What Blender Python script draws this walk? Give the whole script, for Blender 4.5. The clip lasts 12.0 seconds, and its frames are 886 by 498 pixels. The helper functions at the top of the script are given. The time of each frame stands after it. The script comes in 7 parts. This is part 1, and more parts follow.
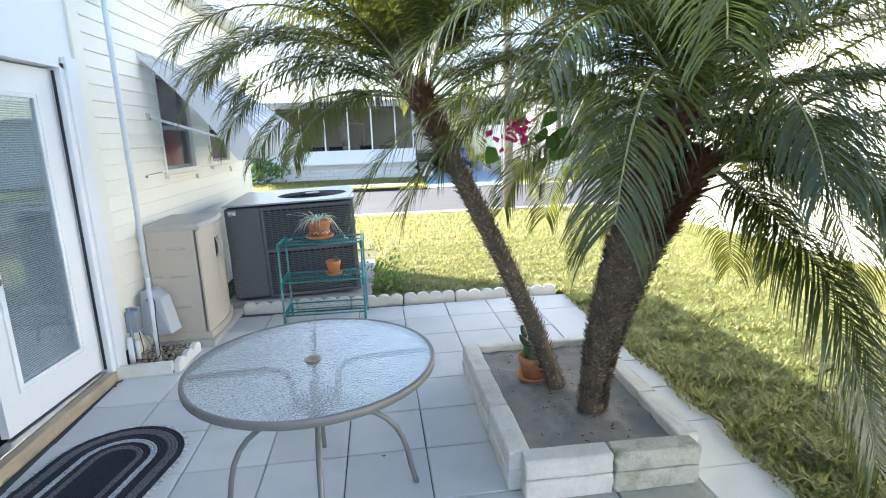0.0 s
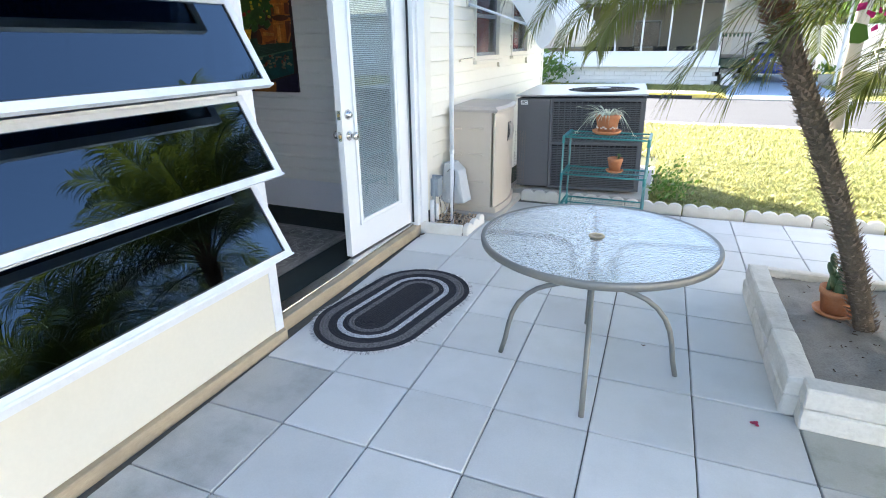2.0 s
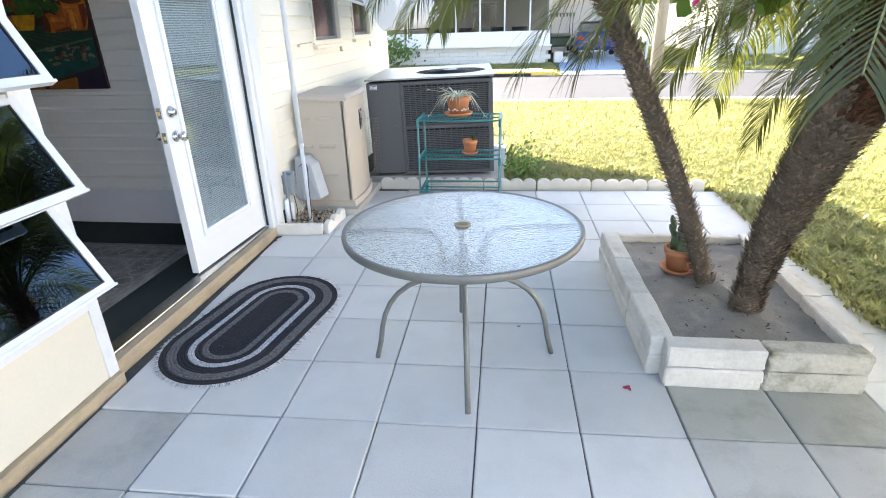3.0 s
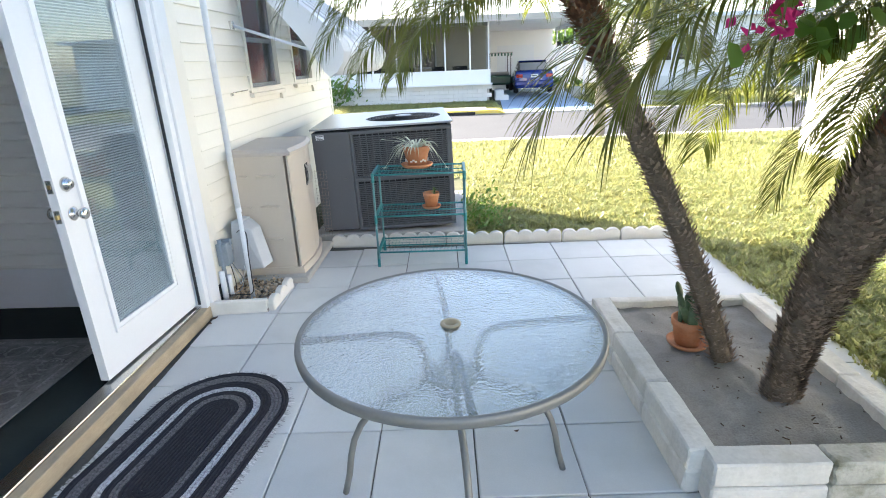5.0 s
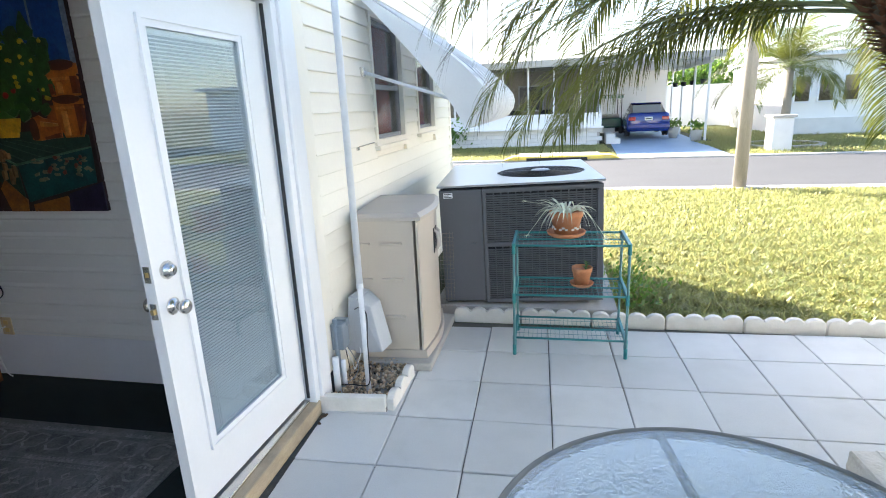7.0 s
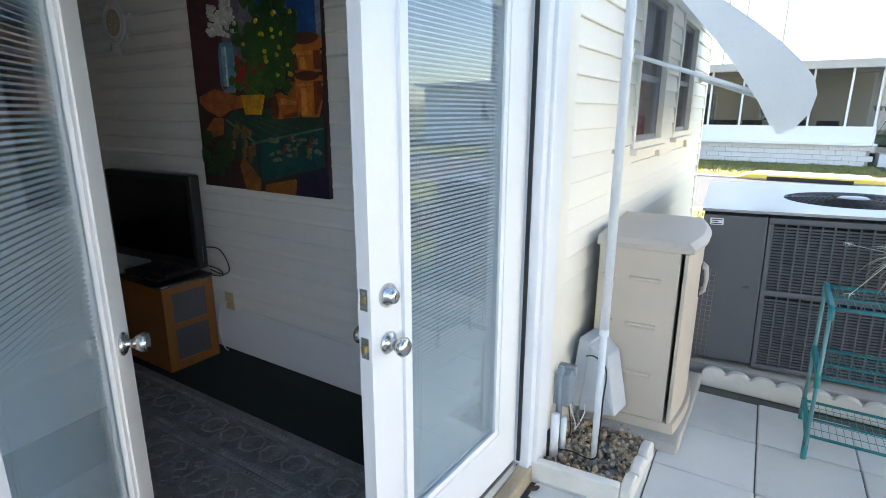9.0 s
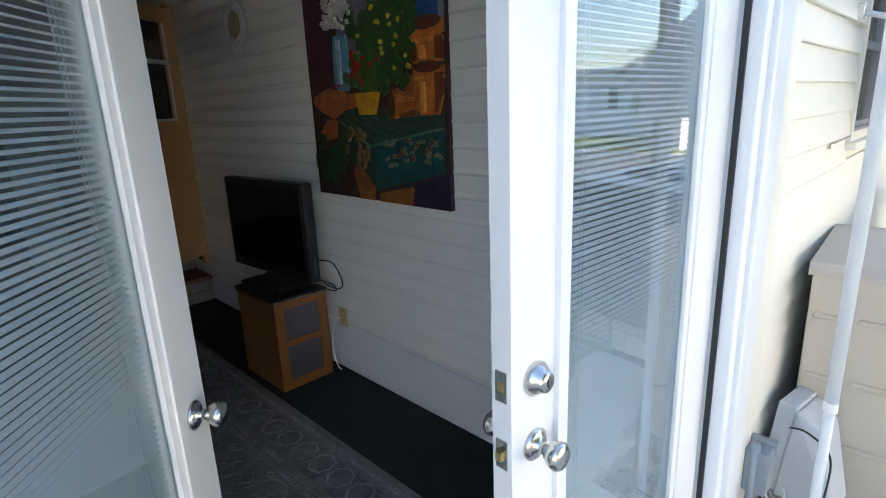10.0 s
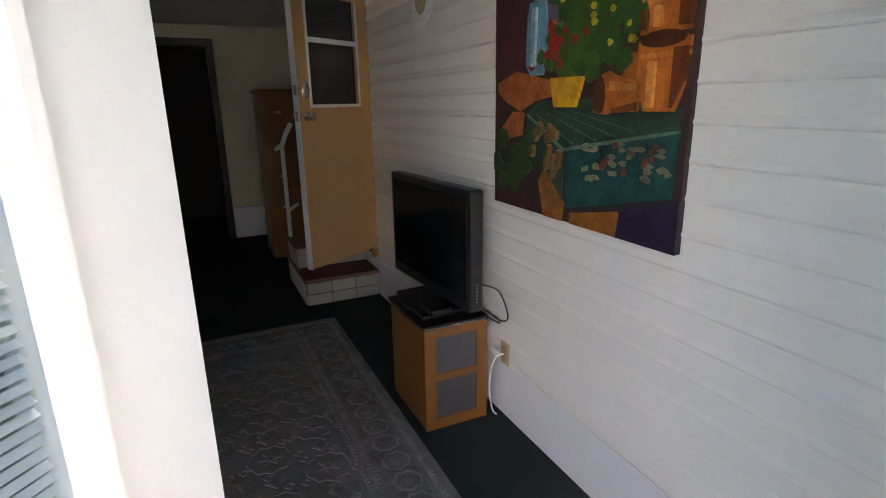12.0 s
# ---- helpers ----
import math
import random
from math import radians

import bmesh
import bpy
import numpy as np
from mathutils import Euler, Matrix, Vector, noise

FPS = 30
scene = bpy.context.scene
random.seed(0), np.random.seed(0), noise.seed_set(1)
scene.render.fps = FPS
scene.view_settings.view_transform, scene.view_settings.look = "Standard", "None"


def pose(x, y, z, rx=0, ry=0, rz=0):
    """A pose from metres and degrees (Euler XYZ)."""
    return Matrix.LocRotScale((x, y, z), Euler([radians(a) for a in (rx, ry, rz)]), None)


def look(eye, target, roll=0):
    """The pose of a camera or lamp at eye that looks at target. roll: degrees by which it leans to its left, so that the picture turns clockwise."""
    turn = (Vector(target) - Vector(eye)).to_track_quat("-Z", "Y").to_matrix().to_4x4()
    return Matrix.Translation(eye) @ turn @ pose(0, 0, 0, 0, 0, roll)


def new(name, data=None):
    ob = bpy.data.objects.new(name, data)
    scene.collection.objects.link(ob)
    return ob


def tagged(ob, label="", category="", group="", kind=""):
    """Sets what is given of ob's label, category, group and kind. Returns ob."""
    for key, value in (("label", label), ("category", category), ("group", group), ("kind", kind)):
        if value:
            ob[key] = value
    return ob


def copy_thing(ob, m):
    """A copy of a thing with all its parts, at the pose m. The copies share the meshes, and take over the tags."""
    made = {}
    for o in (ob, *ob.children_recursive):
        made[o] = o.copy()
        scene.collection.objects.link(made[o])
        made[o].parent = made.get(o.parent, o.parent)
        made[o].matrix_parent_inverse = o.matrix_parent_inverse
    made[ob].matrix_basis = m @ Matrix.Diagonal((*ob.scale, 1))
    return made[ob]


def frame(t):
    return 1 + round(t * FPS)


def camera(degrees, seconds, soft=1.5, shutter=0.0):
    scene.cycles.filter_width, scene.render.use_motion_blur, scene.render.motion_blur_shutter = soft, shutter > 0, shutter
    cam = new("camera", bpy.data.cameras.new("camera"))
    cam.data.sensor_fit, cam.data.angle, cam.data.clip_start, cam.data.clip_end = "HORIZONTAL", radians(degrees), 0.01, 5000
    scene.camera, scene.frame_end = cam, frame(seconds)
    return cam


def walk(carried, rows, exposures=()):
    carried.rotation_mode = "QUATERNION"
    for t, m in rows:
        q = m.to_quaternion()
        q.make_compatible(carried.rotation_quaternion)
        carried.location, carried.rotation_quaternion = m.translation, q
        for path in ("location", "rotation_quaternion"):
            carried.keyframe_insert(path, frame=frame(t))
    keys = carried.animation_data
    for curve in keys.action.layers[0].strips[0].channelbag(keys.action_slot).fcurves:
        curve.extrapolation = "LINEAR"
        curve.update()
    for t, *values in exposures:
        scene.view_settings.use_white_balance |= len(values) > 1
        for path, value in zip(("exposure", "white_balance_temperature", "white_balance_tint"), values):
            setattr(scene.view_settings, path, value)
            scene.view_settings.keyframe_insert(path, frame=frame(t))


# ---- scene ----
cam = camera(79.6, 12.0, 1.0)
PATH = [
    (0, (-0.322, 1.394, 1.614), (-0.147, 3.343, 1.198), -2.1),
    (0.5, (-0.352, 1.415, 1.567), (-0.329, 3.35, 1.063), -3.1),
    (1, (-0.397, 1.306, 1.543), (-0.784, 3.163, 0.909), -2.1),
    (1.5, (-0.439, 1.22, 1.522), (-1.14, 2.96, 0.829), -1.7),
    (2, (-0.443, 1.21, 1.521), (-1.185, 2.922, 0.8), -0.7),
    (2.5, (-0.435, 1.271, 1.504), (-0.941, 3.056, 0.759), 0.9),
    (3, (-0.477, 1.4, 1.509), (-0.743, 3.223, 0.729), -1.8),
    (3.2, (-0.496, 1.449, 1.505), (-0.638, 3.288, 0.732), -2.2),
    (4.8, (-0.611, 1.865, 1.532), (-0.648, 3.752, 0.87), -0.8),
    (5, (-0.665, 1.944, 1.551), (-0.733, 3.828, 0.884), -2.3),
    (5.5, (-0.787, 2.124, 1.543), (-0.887, 4.019, 0.911), -2.5),
    (6, (-0.851, 2.346, 1.562), (-1.213, 4.217, 0.954), -2.5),
    (6.5, (-0.958, 2.518, 1.573), (-1.429, 4.373, 0.989), -0.6),
    (7, (-1.086, 2.678, 1.611), (-1.49, 4.567, 1.096), -2.6),
    (7.5, (-1.176, 2.829, 1.622), (-1.779, 4.676, 1.148), -1.0),
    (7.7, (-1.209, 2.888, 1.61), (-1.976, 4.68, 1.162), -0.1),
    (9.3, (-1.694, 3.305, 1.567), (-2.846, 4.857, 1.049), -1.1),
    (9.5, (-1.76, 3.384, 1.579), (-3.024, 4.845, 1.06), -2.1),
    (10, (-1.934, 3.542, 1.572), (-3.31, 4.9, 1.057), -2.3),
    (10.5, (-2.055, 3.662, 1.597), (-3.539, 4.911, 1.108), -0.7),
    (11, (-2.143, 3.756, 1.603), (-3.876, 4.645, 1.148), 1.2),
    (11.5, (-2.307, 3.838, 1.58), (-4.013, 4.751, 1.073), -0.6),
    (12, (-2.45, 3.929, 1.582), (-4.198, 4.738, 1.044), -1.0),
]
walk(cam, [(t, look(eye, target, roll)) for t, eye, target, roll in PATH],
     exposures=[(0, 2.45, 6150, 10), (1.0, 2.52, 6050, 9), (1.6, 2.62, 6050, 10), (2.3, 2.82, 6400, 13), (3.2, 2.86, 6600, 14), (5.0, 2.66, 6450, 12), (7.0, 2.60, 6350, 12), (7.7, 2.50, 6350, 11), (9.4, 2.76, 6300, 11), (10.5, 3.08, 6550, 14), (11.0, 3.45, 6650, 15), (11.4, 3.62, 7050, 18), (12.0, 4.08, 7250, 20)])

# ---- world and light ----
SUN_EL, SUN_DIR = 29.5, Vector((-0.79, 0.62, 0.0)).normalized()
world = bpy.data.worlds.new("sky")
scene.world = world
world.use_nodes = True
wn = world.node_tree.nodes
sky = wn.new("ShaderNodeTexSky")
sky.sky_type = "NISHITA"
sky.sun_disc = False
sky.sun_elevation = radians(SUN_EL)
sky.sun_rotation = math.atan2(SUN_DIR.x, SUN_DIR.y)
sky.air_density, sky.dust_density, sky.ozone_density = 1.0, 1.6, 1.0
world.node_tree.links.new(sky.outputs[0], wn["Background"].inputs[0])
wn["Background"].inputs[1].default_value = 0.10
sun_data = bpy.data.lights.new("sun", "SUN")
sun_data.energy, sun_data.angle, sun_data.color = 5.0, radians(0.5), (1.0, 0.93, 0.82)
sun = new("sun", sun_data)
up = math.tan(radians(SUN_EL))
sun.matrix_world = look((SUN_DIR.x * 60, SUN_DIR.y * 60, 60 * up), (0, 0, 0))


# ---- materials ----
def mat(name, colour, rough=0.6, metal=0.0, vary=0.12, scale=6.0, fine=90.0, bump=0.0, stain=None, stain_amount=0.0,
        stain_scale=1.5, random_amount=0.0, island=0.0, stretch=(1, 1, 1), coat=0.0, transmit=0.0, sheen=0.0, spec=0.5):
    """A surface with a base colour, soft blotches, fine grain, optional stains and relief, at real size."""
    m = bpy.data.materials.new(name)
    m.use_nodes = True
    nt = m.node_tree
    n, l = nt.nodes, nt.links
    b = n["Principled BSDF"]
    b.inputs["Roughness"].default_value = rough
    b.inputs["Metallic"].default_value = metal
    b.inputs["Coat Weight"].default_value = coat
    b.inputs["Transmission Weight"].default_value = transmit
    b.inputs["Sheen Weight"].default_value = sheen
    b.inputs["Specular IOR Level"].default_value = spec
    geo = n.new("ShaderNodeNewGeometry")
    mapping = n.new("ShaderNodeMapping")
    mapping.inputs["Scale"].default_value = stretch
    l.new(geo.outputs["Position"], mapping.inputs[0])
    big, small = n.new("ShaderNodeTexNoise"), n.new("ShaderNodeTexNoise")
    for node, sc, det in ((big, scale, 4.0), (small, fine, 3.0)):
        node.inputs["Scale"].default_value = sc
        node.inputs["Detail"].default_value = det
        l.new(mapping.outputs[0], node.inputs["Vector"])
    add = n.new("ShaderNodeMath")
    add.operation = "ADD"
    l.new(big.outputs[0], add.inputs[0])
    l.new(small.outputs[0], add.inputs[1])
    last = add.outputs[0]
    centre = 1.0
    for amount, socket in ((random_amount, "object"), (island, "island")):
        if amount:
            src = n.new("ShaderNodeObjectInfo").outputs["Random"] if socket == "object" else geo.outputs["Random Per Island"]
            mul = n.new("ShaderNodeMath")
            mul.operation = "MULTIPLY_ADD"
            mul.inputs[1].default_value = amount / max(vary, 0.01)
            l.new(src, mul.inputs[0])
            l.new(last, mul.inputs[2])
            last = mul.outputs[0]
            centre += 0.5 * amount / max(vary, 0.01)
    rng = n.new("ShaderNodeMapRange")
    rng.clamp = False
    rng.inputs[1].default_value, rng.inputs[2].default_value = centre - 0.5, centre + 0.5
    rng.inputs[3].default_value, rng.inputs[4].default_value = 1 - vary, 1 + vary
    l.new(last, rng.inputs[0])
    base = n.new("ShaderNodeMix")
    base.data_type, base.blend_type = "RGBA", "MULTIPLY"
    base.inputs[0].default_value = 1.0
    base.inputs[6].default_value = (*colour, 1)
    l.new(rng.outputs[0], base.inputs[7])
    out = base.outputs[2]
    if stain:
        st = n.new("ShaderNodeTexNoise")
        st.inputs["Scale"].default_value, st.inputs["Detail"].default_value = stain_scale, 6.0
        st.inputs["Roughness"].default_value = 0.65
        l.new(geo.outputs["Position"], st.inputs["Vector"])
        r2 = n.new("ShaderNodeMapRange")
        r2.inputs[1].default_value, r2.inputs[2].default_value = 0.48, 0.72
        r2.inputs[3].default_value, r2.inputs[4].default_value = 0.0, stain_amount
        l.new(st.outputs[0], r2.inputs[0])
        mx = n.new("ShaderNodeMix")
        mx.data_type = "RGBA"
        l.new(r2.outputs[0], mx.inputs[0])
        l.new(out, mx.inputs[6])
        mx.inputs[7].default_value = (*stain, 1)
        out = mx.outputs[2]
    l.new(out, b.inputs["Base Color"])
    if bump:
        bp = n.new("ShaderNodeBump")
        bp.inputs["Strength"].default_value, bp.inputs["Distance"].default_value = min(1.0, bump), 0.004
        l.new(add.outputs[0], bp.inputs["Height"])
        l.new(bp.outputs[0], b.inputs["Normal"])
    return m


def leaf_mat(name, colour, through_colour, amount=0.45, rough=0.38, spread=0.35):
    """A thin leaf that lets part of the light through."""
    m = mat(name, colour, rough, vary=0.22, scale=9, fine=60, random_amount=spread * 0.5, island=spread, spec=0.5)
    n, l = m.node_tree.nodes, m.node_tree.links
    t = n.new("ShaderNodeBsdfTranslucent")
    t.inputs[0].default_value = (*through_colour, 1)
    mix = n.new("ShaderNodeMixShader")
    mix.inputs[0].default_value = amount
    l.new(n["Principled BSDF"].outputs[0], mix.inputs[1])
    l.new(t.outputs[0], mix.inputs[2])
    l.new(mix.outputs[0], n["Material Output"].inputs[0])
    return m


def glass_mat(name, tint=(1, 1, 1), rough=0.0, ripple=0.0, ripple_scale=40.0, base_gloss=0.045, haze=0.0, blur=0.0, sheen=(1, 1, 1)):
    """A thin pane: mirror-like at a slant, clear straight through."""
    m = bpy.data.materials.new(name)
    m.use_nodes = True
    n, l = m.node_tree.nodes, m.node_tree.links
    n.remove(n["Principled BSDF"])
    facing = n.new("ShaderNodeLayerWeight")
    facing.inputs[0].default_value = 0.5
    power = n.new("ShaderNodeMath")
    power.operation = "POWER"
    power.inputs[1].default_value = 5.0
    l.new(facing.outputs["Facing"], power.inputs[0])
    fres = n.new("ShaderNodeMapRange")
    fres.inputs[3].default_value = base_gloss
    l.new(power.outputs[0], fres.inputs[0])
    gl = n.new("ShaderNodeBsdfGlossy")
    gl.inputs["Color"].default_value = (*sheen, 1)
    gl.inputs["Roughness"].default_value = rough
    tr = n.new("ShaderNodeBsdfRefraction" if blur else "ShaderNodeBsdfTransparent")
    tr.inputs[0].default_value = (*tint, 1)
    if blur:
        tr.inputs["Roughness"].default_value, tr.inputs["IOR"].default_value = blur, 1.08
    mix = n.new("ShaderNodeMixShader")
    l.new(fres.outputs[0], mix.inputs[0])
    l.new(tr.outputs[0], mix.inputs[1])
    l.new(gl.outputs[0], mix.inputs[2])
    last = mix.outputs[0]
    if haze:
        scatter = n.new("ShaderNodeBsdfTranslucent")
        scatter.inputs[0].default_value = (0.85, 0.90, 0.93, 1)
        diffuse = n.new("ShaderNodeBsdfDiffuse")
        diffuse.inputs[0].default_value = (0.85, 0.90, 0.93, 1)
        soft = n.new("ShaderNodeMixShader")
        l.new(scatter.outputs[0], soft.inputs[1])
        l.new(diffuse.outputs[0], soft.inputs[2])
        both = n.new("ShaderNodeMixShader")
        both.inputs[0].default_value = haze
        l.new(last, both.inputs[1])
        l.new(soft.outputs[0], both.inputs[2])
        last = both.outputs[0]
    l.new(last, n["Material Output"].inputs[0])
    if ripple:
        tex = n.new("ShaderNodeTexNoise")
        tex.inputs["Scale"].default_value, tex.inputs["Detail"].default_value = ripple_scale, 1.0
        geo = n.new("ShaderNodeNewGeometry")
        l.new(geo.outputs["Position"], tex.inputs["Vector"])
        bp = n.new("ShaderNodeBump")
        bp.inputs["Strength"].default_value, bp.inputs["Distance"].default_value = ripple, 0.0042
        l.new(tex.outputs[0], bp.inputs["Height"])
        l.new(bp.outputs[0], gl.inputs["Normal"])
        if blur:
            l.new(bp.outputs[0], tr.inputs["Normal"])
        l.new(bp.outputs[0], facing.inputs["Normal"])
    return m


M = {}
M["paver"] = mat("concrete_paver", (0.60, 0.60, 0.575), 0.75, vary=0.07, scale=3, fine=160, bump=0.25,
                 stain=(0.40, 0.40, 0.36), stain_amount=0.32, stain_scale=2.1, random_amount=0.07)
M["paver_dark"] = mat("mossy_paver", (0.38, 0.385, 0.34), 0.8, vary=0.14, scale=4, fine=160, bump=0.4,
                      stain=(0.20, 0.21, 0.16), stain_amount=0.7, stain_scale=4, random_amount=0.08)
M["paver_grey"] = mat("worn_paver", (0.46, 0.46, 0.43), 0.8, vary=0.14, scale=4, fine=190, bump=0.4,
                      stain=(0.26, 0.26, 0.23), stain_amount=0.7, stain_scale=3.2, random_amount=0.08)
M["joint"] = mat("joint_soil", (0.10, 0.095, 0.08), 0.95, vary=0.3, scale=20)
M["soil"] = mat("sandy_soil", (0.275, 0.255, 0.23), 0.95, vary=0.25, scale=14, fine=120, bump=1.0, stain=(0.17, 0.15, 0.125), stain_amount=0.6, stain_scale=7)
M["ground"] = mat("lawn_ground", (0.060, 0.066, 0.028), 0.95, vary=0.4, scale=2.0, fine=40, bump=0.8, stain=(0.17, 0.155, 0.06), stain_amount=0.6, stain_scale=0.8)
M["asphalt"] = mat("asphalt", (0.062, 0.062, 0.064), 0.85, vary=0.12, scale=0.6, fine=60, bump=0.4, stain=(0.045, 0.045, 0.047), stain_amount=0.5, stain_scale=0.4)
M["kerb"] = mat("kerb_concrete", (0.42, 0.40, 0.36), 0.85, vary=0.12, scale=3, fine=60, bump=0.3)
M["yellow"] = mat("yellow_kerb_paint", (0.72, 0.55, 0.10), 0.6, vary=0.15, scale=8, stain=(0.5, 0.45, 0.3), stain_amount=0.5)
M["drive"] = mat("painted_drive", (0.25, 0.35, 0.47), 0.6, vary=0.06, scale=1.0, stain=(0.20, 0.28, 0.38), stain_amount=0.4)
M["siding"] = mat("cream_siding", (0.78, 0.745, 0.65), 0.5, vary=0.03, scale=2, fine=40, bump=0.05, stain=(0.62, 0.58, 0.48), stain_amount=0.16, stain_scale=1.2, random_amount=0.02)
M["kick"] = mat("cream_panel", (0.68, 0.645, 0.55), 0.5, vary=0.04, scale=2, fine=60, bump=0.05, stain=(0.6, 0.55, 0.45), stain_amount=0.18, stain_scale=1.6)
M["white"] = mat("white_paint", (0.755, 0.765, 0.775), 0.35, vary=0.025, scale=5, fine=70, bump=0.03)
M["alu"] = mat("white_aluminium", (0.72, 0.74, 0.765), 0.35, metal=0.0, vary=0.05, scale=8, stain=(0.5, 0.52, 0.54), stain_amount=0.35, stain_scale=9)
M["inner"] = mat("white_board", (0.80, 0.79, 0.77), 0.5, vary=0.025, scale=2, fine=40, bump=0.04)
M["inner_low"] = mat("white_wainscot", (0.74, 0.75, 0.80), 0.45, vary=0.025, scale=2, fine=40)
M["cream_wall"] = mat("cream_wall", (0.62, 0.55, 0.42), 0.7, vary=0.04, scale=2)
M["carpet"] = mat("dark_green_carpet", (0.012, 0.020, 0.018), 0.95, vary=0.3, scale=8, fine=300, bump=0.5)
M["timber"] = mat("weathered_timber", (0.42, 0.34, 0.23), 0.8, vary=0.22, scale=5, fine=50, bump=0.4, stretch=(8, 1, 8), stain=(0.22, 0.18, 0.13), stain_amount=0.6, stain_scale=3)
M["black"] = mat("black_rubber", (0.015, 0.015, 0.016), 0.5, vary=0.2)
M["steel"] = mat("satin_nickel", (0.62, 0.60, 0.56), 0.25, metal=1.0, vary=0.05, scale=20)
M["brass"] = mat("brass", (0.70, 0.53, 0.25), 0.3, metal=1.0, vary=0.08, scale=20)
M["glass"] = glass_mat("window_glass", (0.84, 0.88, 0.89), base_gloss=0.09)
M["clear"] = glass_mat("clear_glass", (0.92, 0.93, 0.93), base_gloss=0.03)
M["smoke"] = glass_mat("smoked_glass", (0.14, 0.16, 0.17), base_gloss=0.10)
# blue sheen puts the colour of the reflected sky into the glass
M["sky_tinted_pane"] = glass_mat("sky_tinted_pane_glass", (0.08, 0.105, 0.15), base_gloss=0.115, sheen=(0.60, 0.80, 1.0))
M["patio_glass"] = glass_mat("pebbled_glass", (0.82, 0.89, 0.93), rough=0.02, ripple=1.0, ripple_scale=85, base_gloss=0.16, haze=0.06, blur=0.018)
M["blind"] = mat("blind_slats", (0.78, 0.80, 0.82), 0.45, vary=0.03)
M["table_frame"] = mat("taupe_metal", (0.21, 0.205, 0.185), 0.45, metal=0.3, vary=0.08, scale=10)
M["stone"] = mat("white_planter_block", (0.66, 0.63, 0.57), 0.85, vary=0.12, scale=7, fine=60, bump=0.9, stain=(0.42, 0.38, 0.30), stain_amount=0.55, stain_scale=5, random_amount=0.08)
M["stone_mossy"] = mat("mossy_planter_block", (0.48, 0.46, 0.39), 0.9, vary=0.2, scale=9, fine=60, bump=1.0, stain=(0.13, 0.13, 0.06), stain_amount=0.95, stain_scale=7)
M["edging"] = mat("white_concrete_edging", (0.72, 0.69, 0.63), 0.8, vary=0.08, scale=8, fine=80, bump=0.3, stain=(0.5, 0.46, 0.38), stain_amount=0.35, stain_scale=5, random_amount=0.05)
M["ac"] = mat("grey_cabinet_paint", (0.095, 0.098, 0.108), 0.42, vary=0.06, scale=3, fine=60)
# cabinet grey made lighter: sky brightness on upward faces is in the colour
M["ac_sky_lit"] = mat("grey_sky_lit_paint", (0.30, 0.31, 0.32), 0.28, vary=0.06, scale=3)
# near-black for dark goods, and for shade painted in rooms and openings
M["dark"] = mat("black_and_painted_shade", (0.012, 0.012, 0.014), 0.7, vary=0.2)
M["plastic"] = mat("taupe_plastic", (0.52, 0.455, 0.375), 0.5, vary=0.04, scale=3, fine=120, bump=0.1)
M["plastic_lid"] = mat("taupe_lid", (0.47, 0.42, 0.365), 0.5, vary=0.05, scale=3)
M["teal"] = mat("teal_enamel", (0.022, 0.20, 0.205), 0.4, vary=0.15, scale=12)
M["terracotta"] = mat("terracotta", (0.50, 0.20, 0.085), 0.8, vary=0.15, scale=12, fine=90, bump=0.2, stain=(0.58, 0.36, 0.24), stain_amount=0.4, stain_scale=9)
M["trunk"] = mat("palm_trunk", (0.19, 0.145, 0.10), 0.95, vary=0.4, scale=14, fine=110, bump=1.0, stain=(0.27, 0.21, 0.15), stain_amount=0.7, stain_scale=12)
M["boot"] = mat("palm_boots", (0.26, 0.195, 0.14), 0.95, vary=0.35, scale=14, fine=120, bump=0.6, island=0.35)
M["fibre"] = mat("palm_fibre", (0.17, 0.075, 0.035), 0.95, vary=0.35, scale=18, fine=120, bump=1.0, island=0.3)
M["frond"] = leaf_mat("palm_leaflet", (0.030, 0.048, 0.020), (0.34, 0.37, 0.05), 0.24, 0.24)
M["rachis"] = mat("palm_rachis", (0.22, 0.24, 0.09), 0.5, vary=0.2)
M["grass"] = leaf_mat("grass_blade", (0.098, 0.132, 0.040), (0.62, 0.58, 0.22), 0.42, 0.42, 0.9)
M["pale_wall"] = mat("white_house_siding", (0.80, 0.79, 0.76), 0.6, vary=0.03, scale=1)
M["far_brick"] = mat("white_brick", (0.68, 0.67, 0.64), 0.8, vary=0.1, scale=3, bump=0.3)
M["pole"] = mat("timber_pole", (0.30, 0.27, 0.23), 0.9, vary=0.2, scale=4, fine=40, stretch=(3, 3, 0.3), bump=0.4)

screen_mat = mat("insect_screen", (0.05, 0.045, 0.045), 0.9, vary=0.2, scale=30)
screen_mat.node_tree.nodes["Principled BSDF"].inputs["Alpha"].default_value = 0.22
M["mesh_screen"] = screen_mat
M["curtain"] = mat("red_curtain", (0.50, 0.085, 0.065), 0.9, vary=0.2, scale=8)


# ---- building blocks ----
def box(bm, x0, x1, y0, y1, z0, z1, m=None):
    vs = [bm.verts.new((x, y, z)) for x in (x0, x1) for y in (y0, y1) for z in (z0, z1)]
    if m is not None:
        for v in vs:
            v.co = m @ v.co
    for q in ((0, 1, 3, 2), (4, 6, 7, 5), (0, 4, 5, 1), (2, 3, 7, 6), (0, 2, 6, 4), (1, 5, 7, 3)):
        bm.faces.new([vs[k] for k in q])
    return vs


def bevelled(bm, width=0.004, segments=2):
    bmesh.ops.bevel(bm, geom=list(bm.edges), offset=width, segments=segments, profile=0.5, affect="EDGES")
    return bm


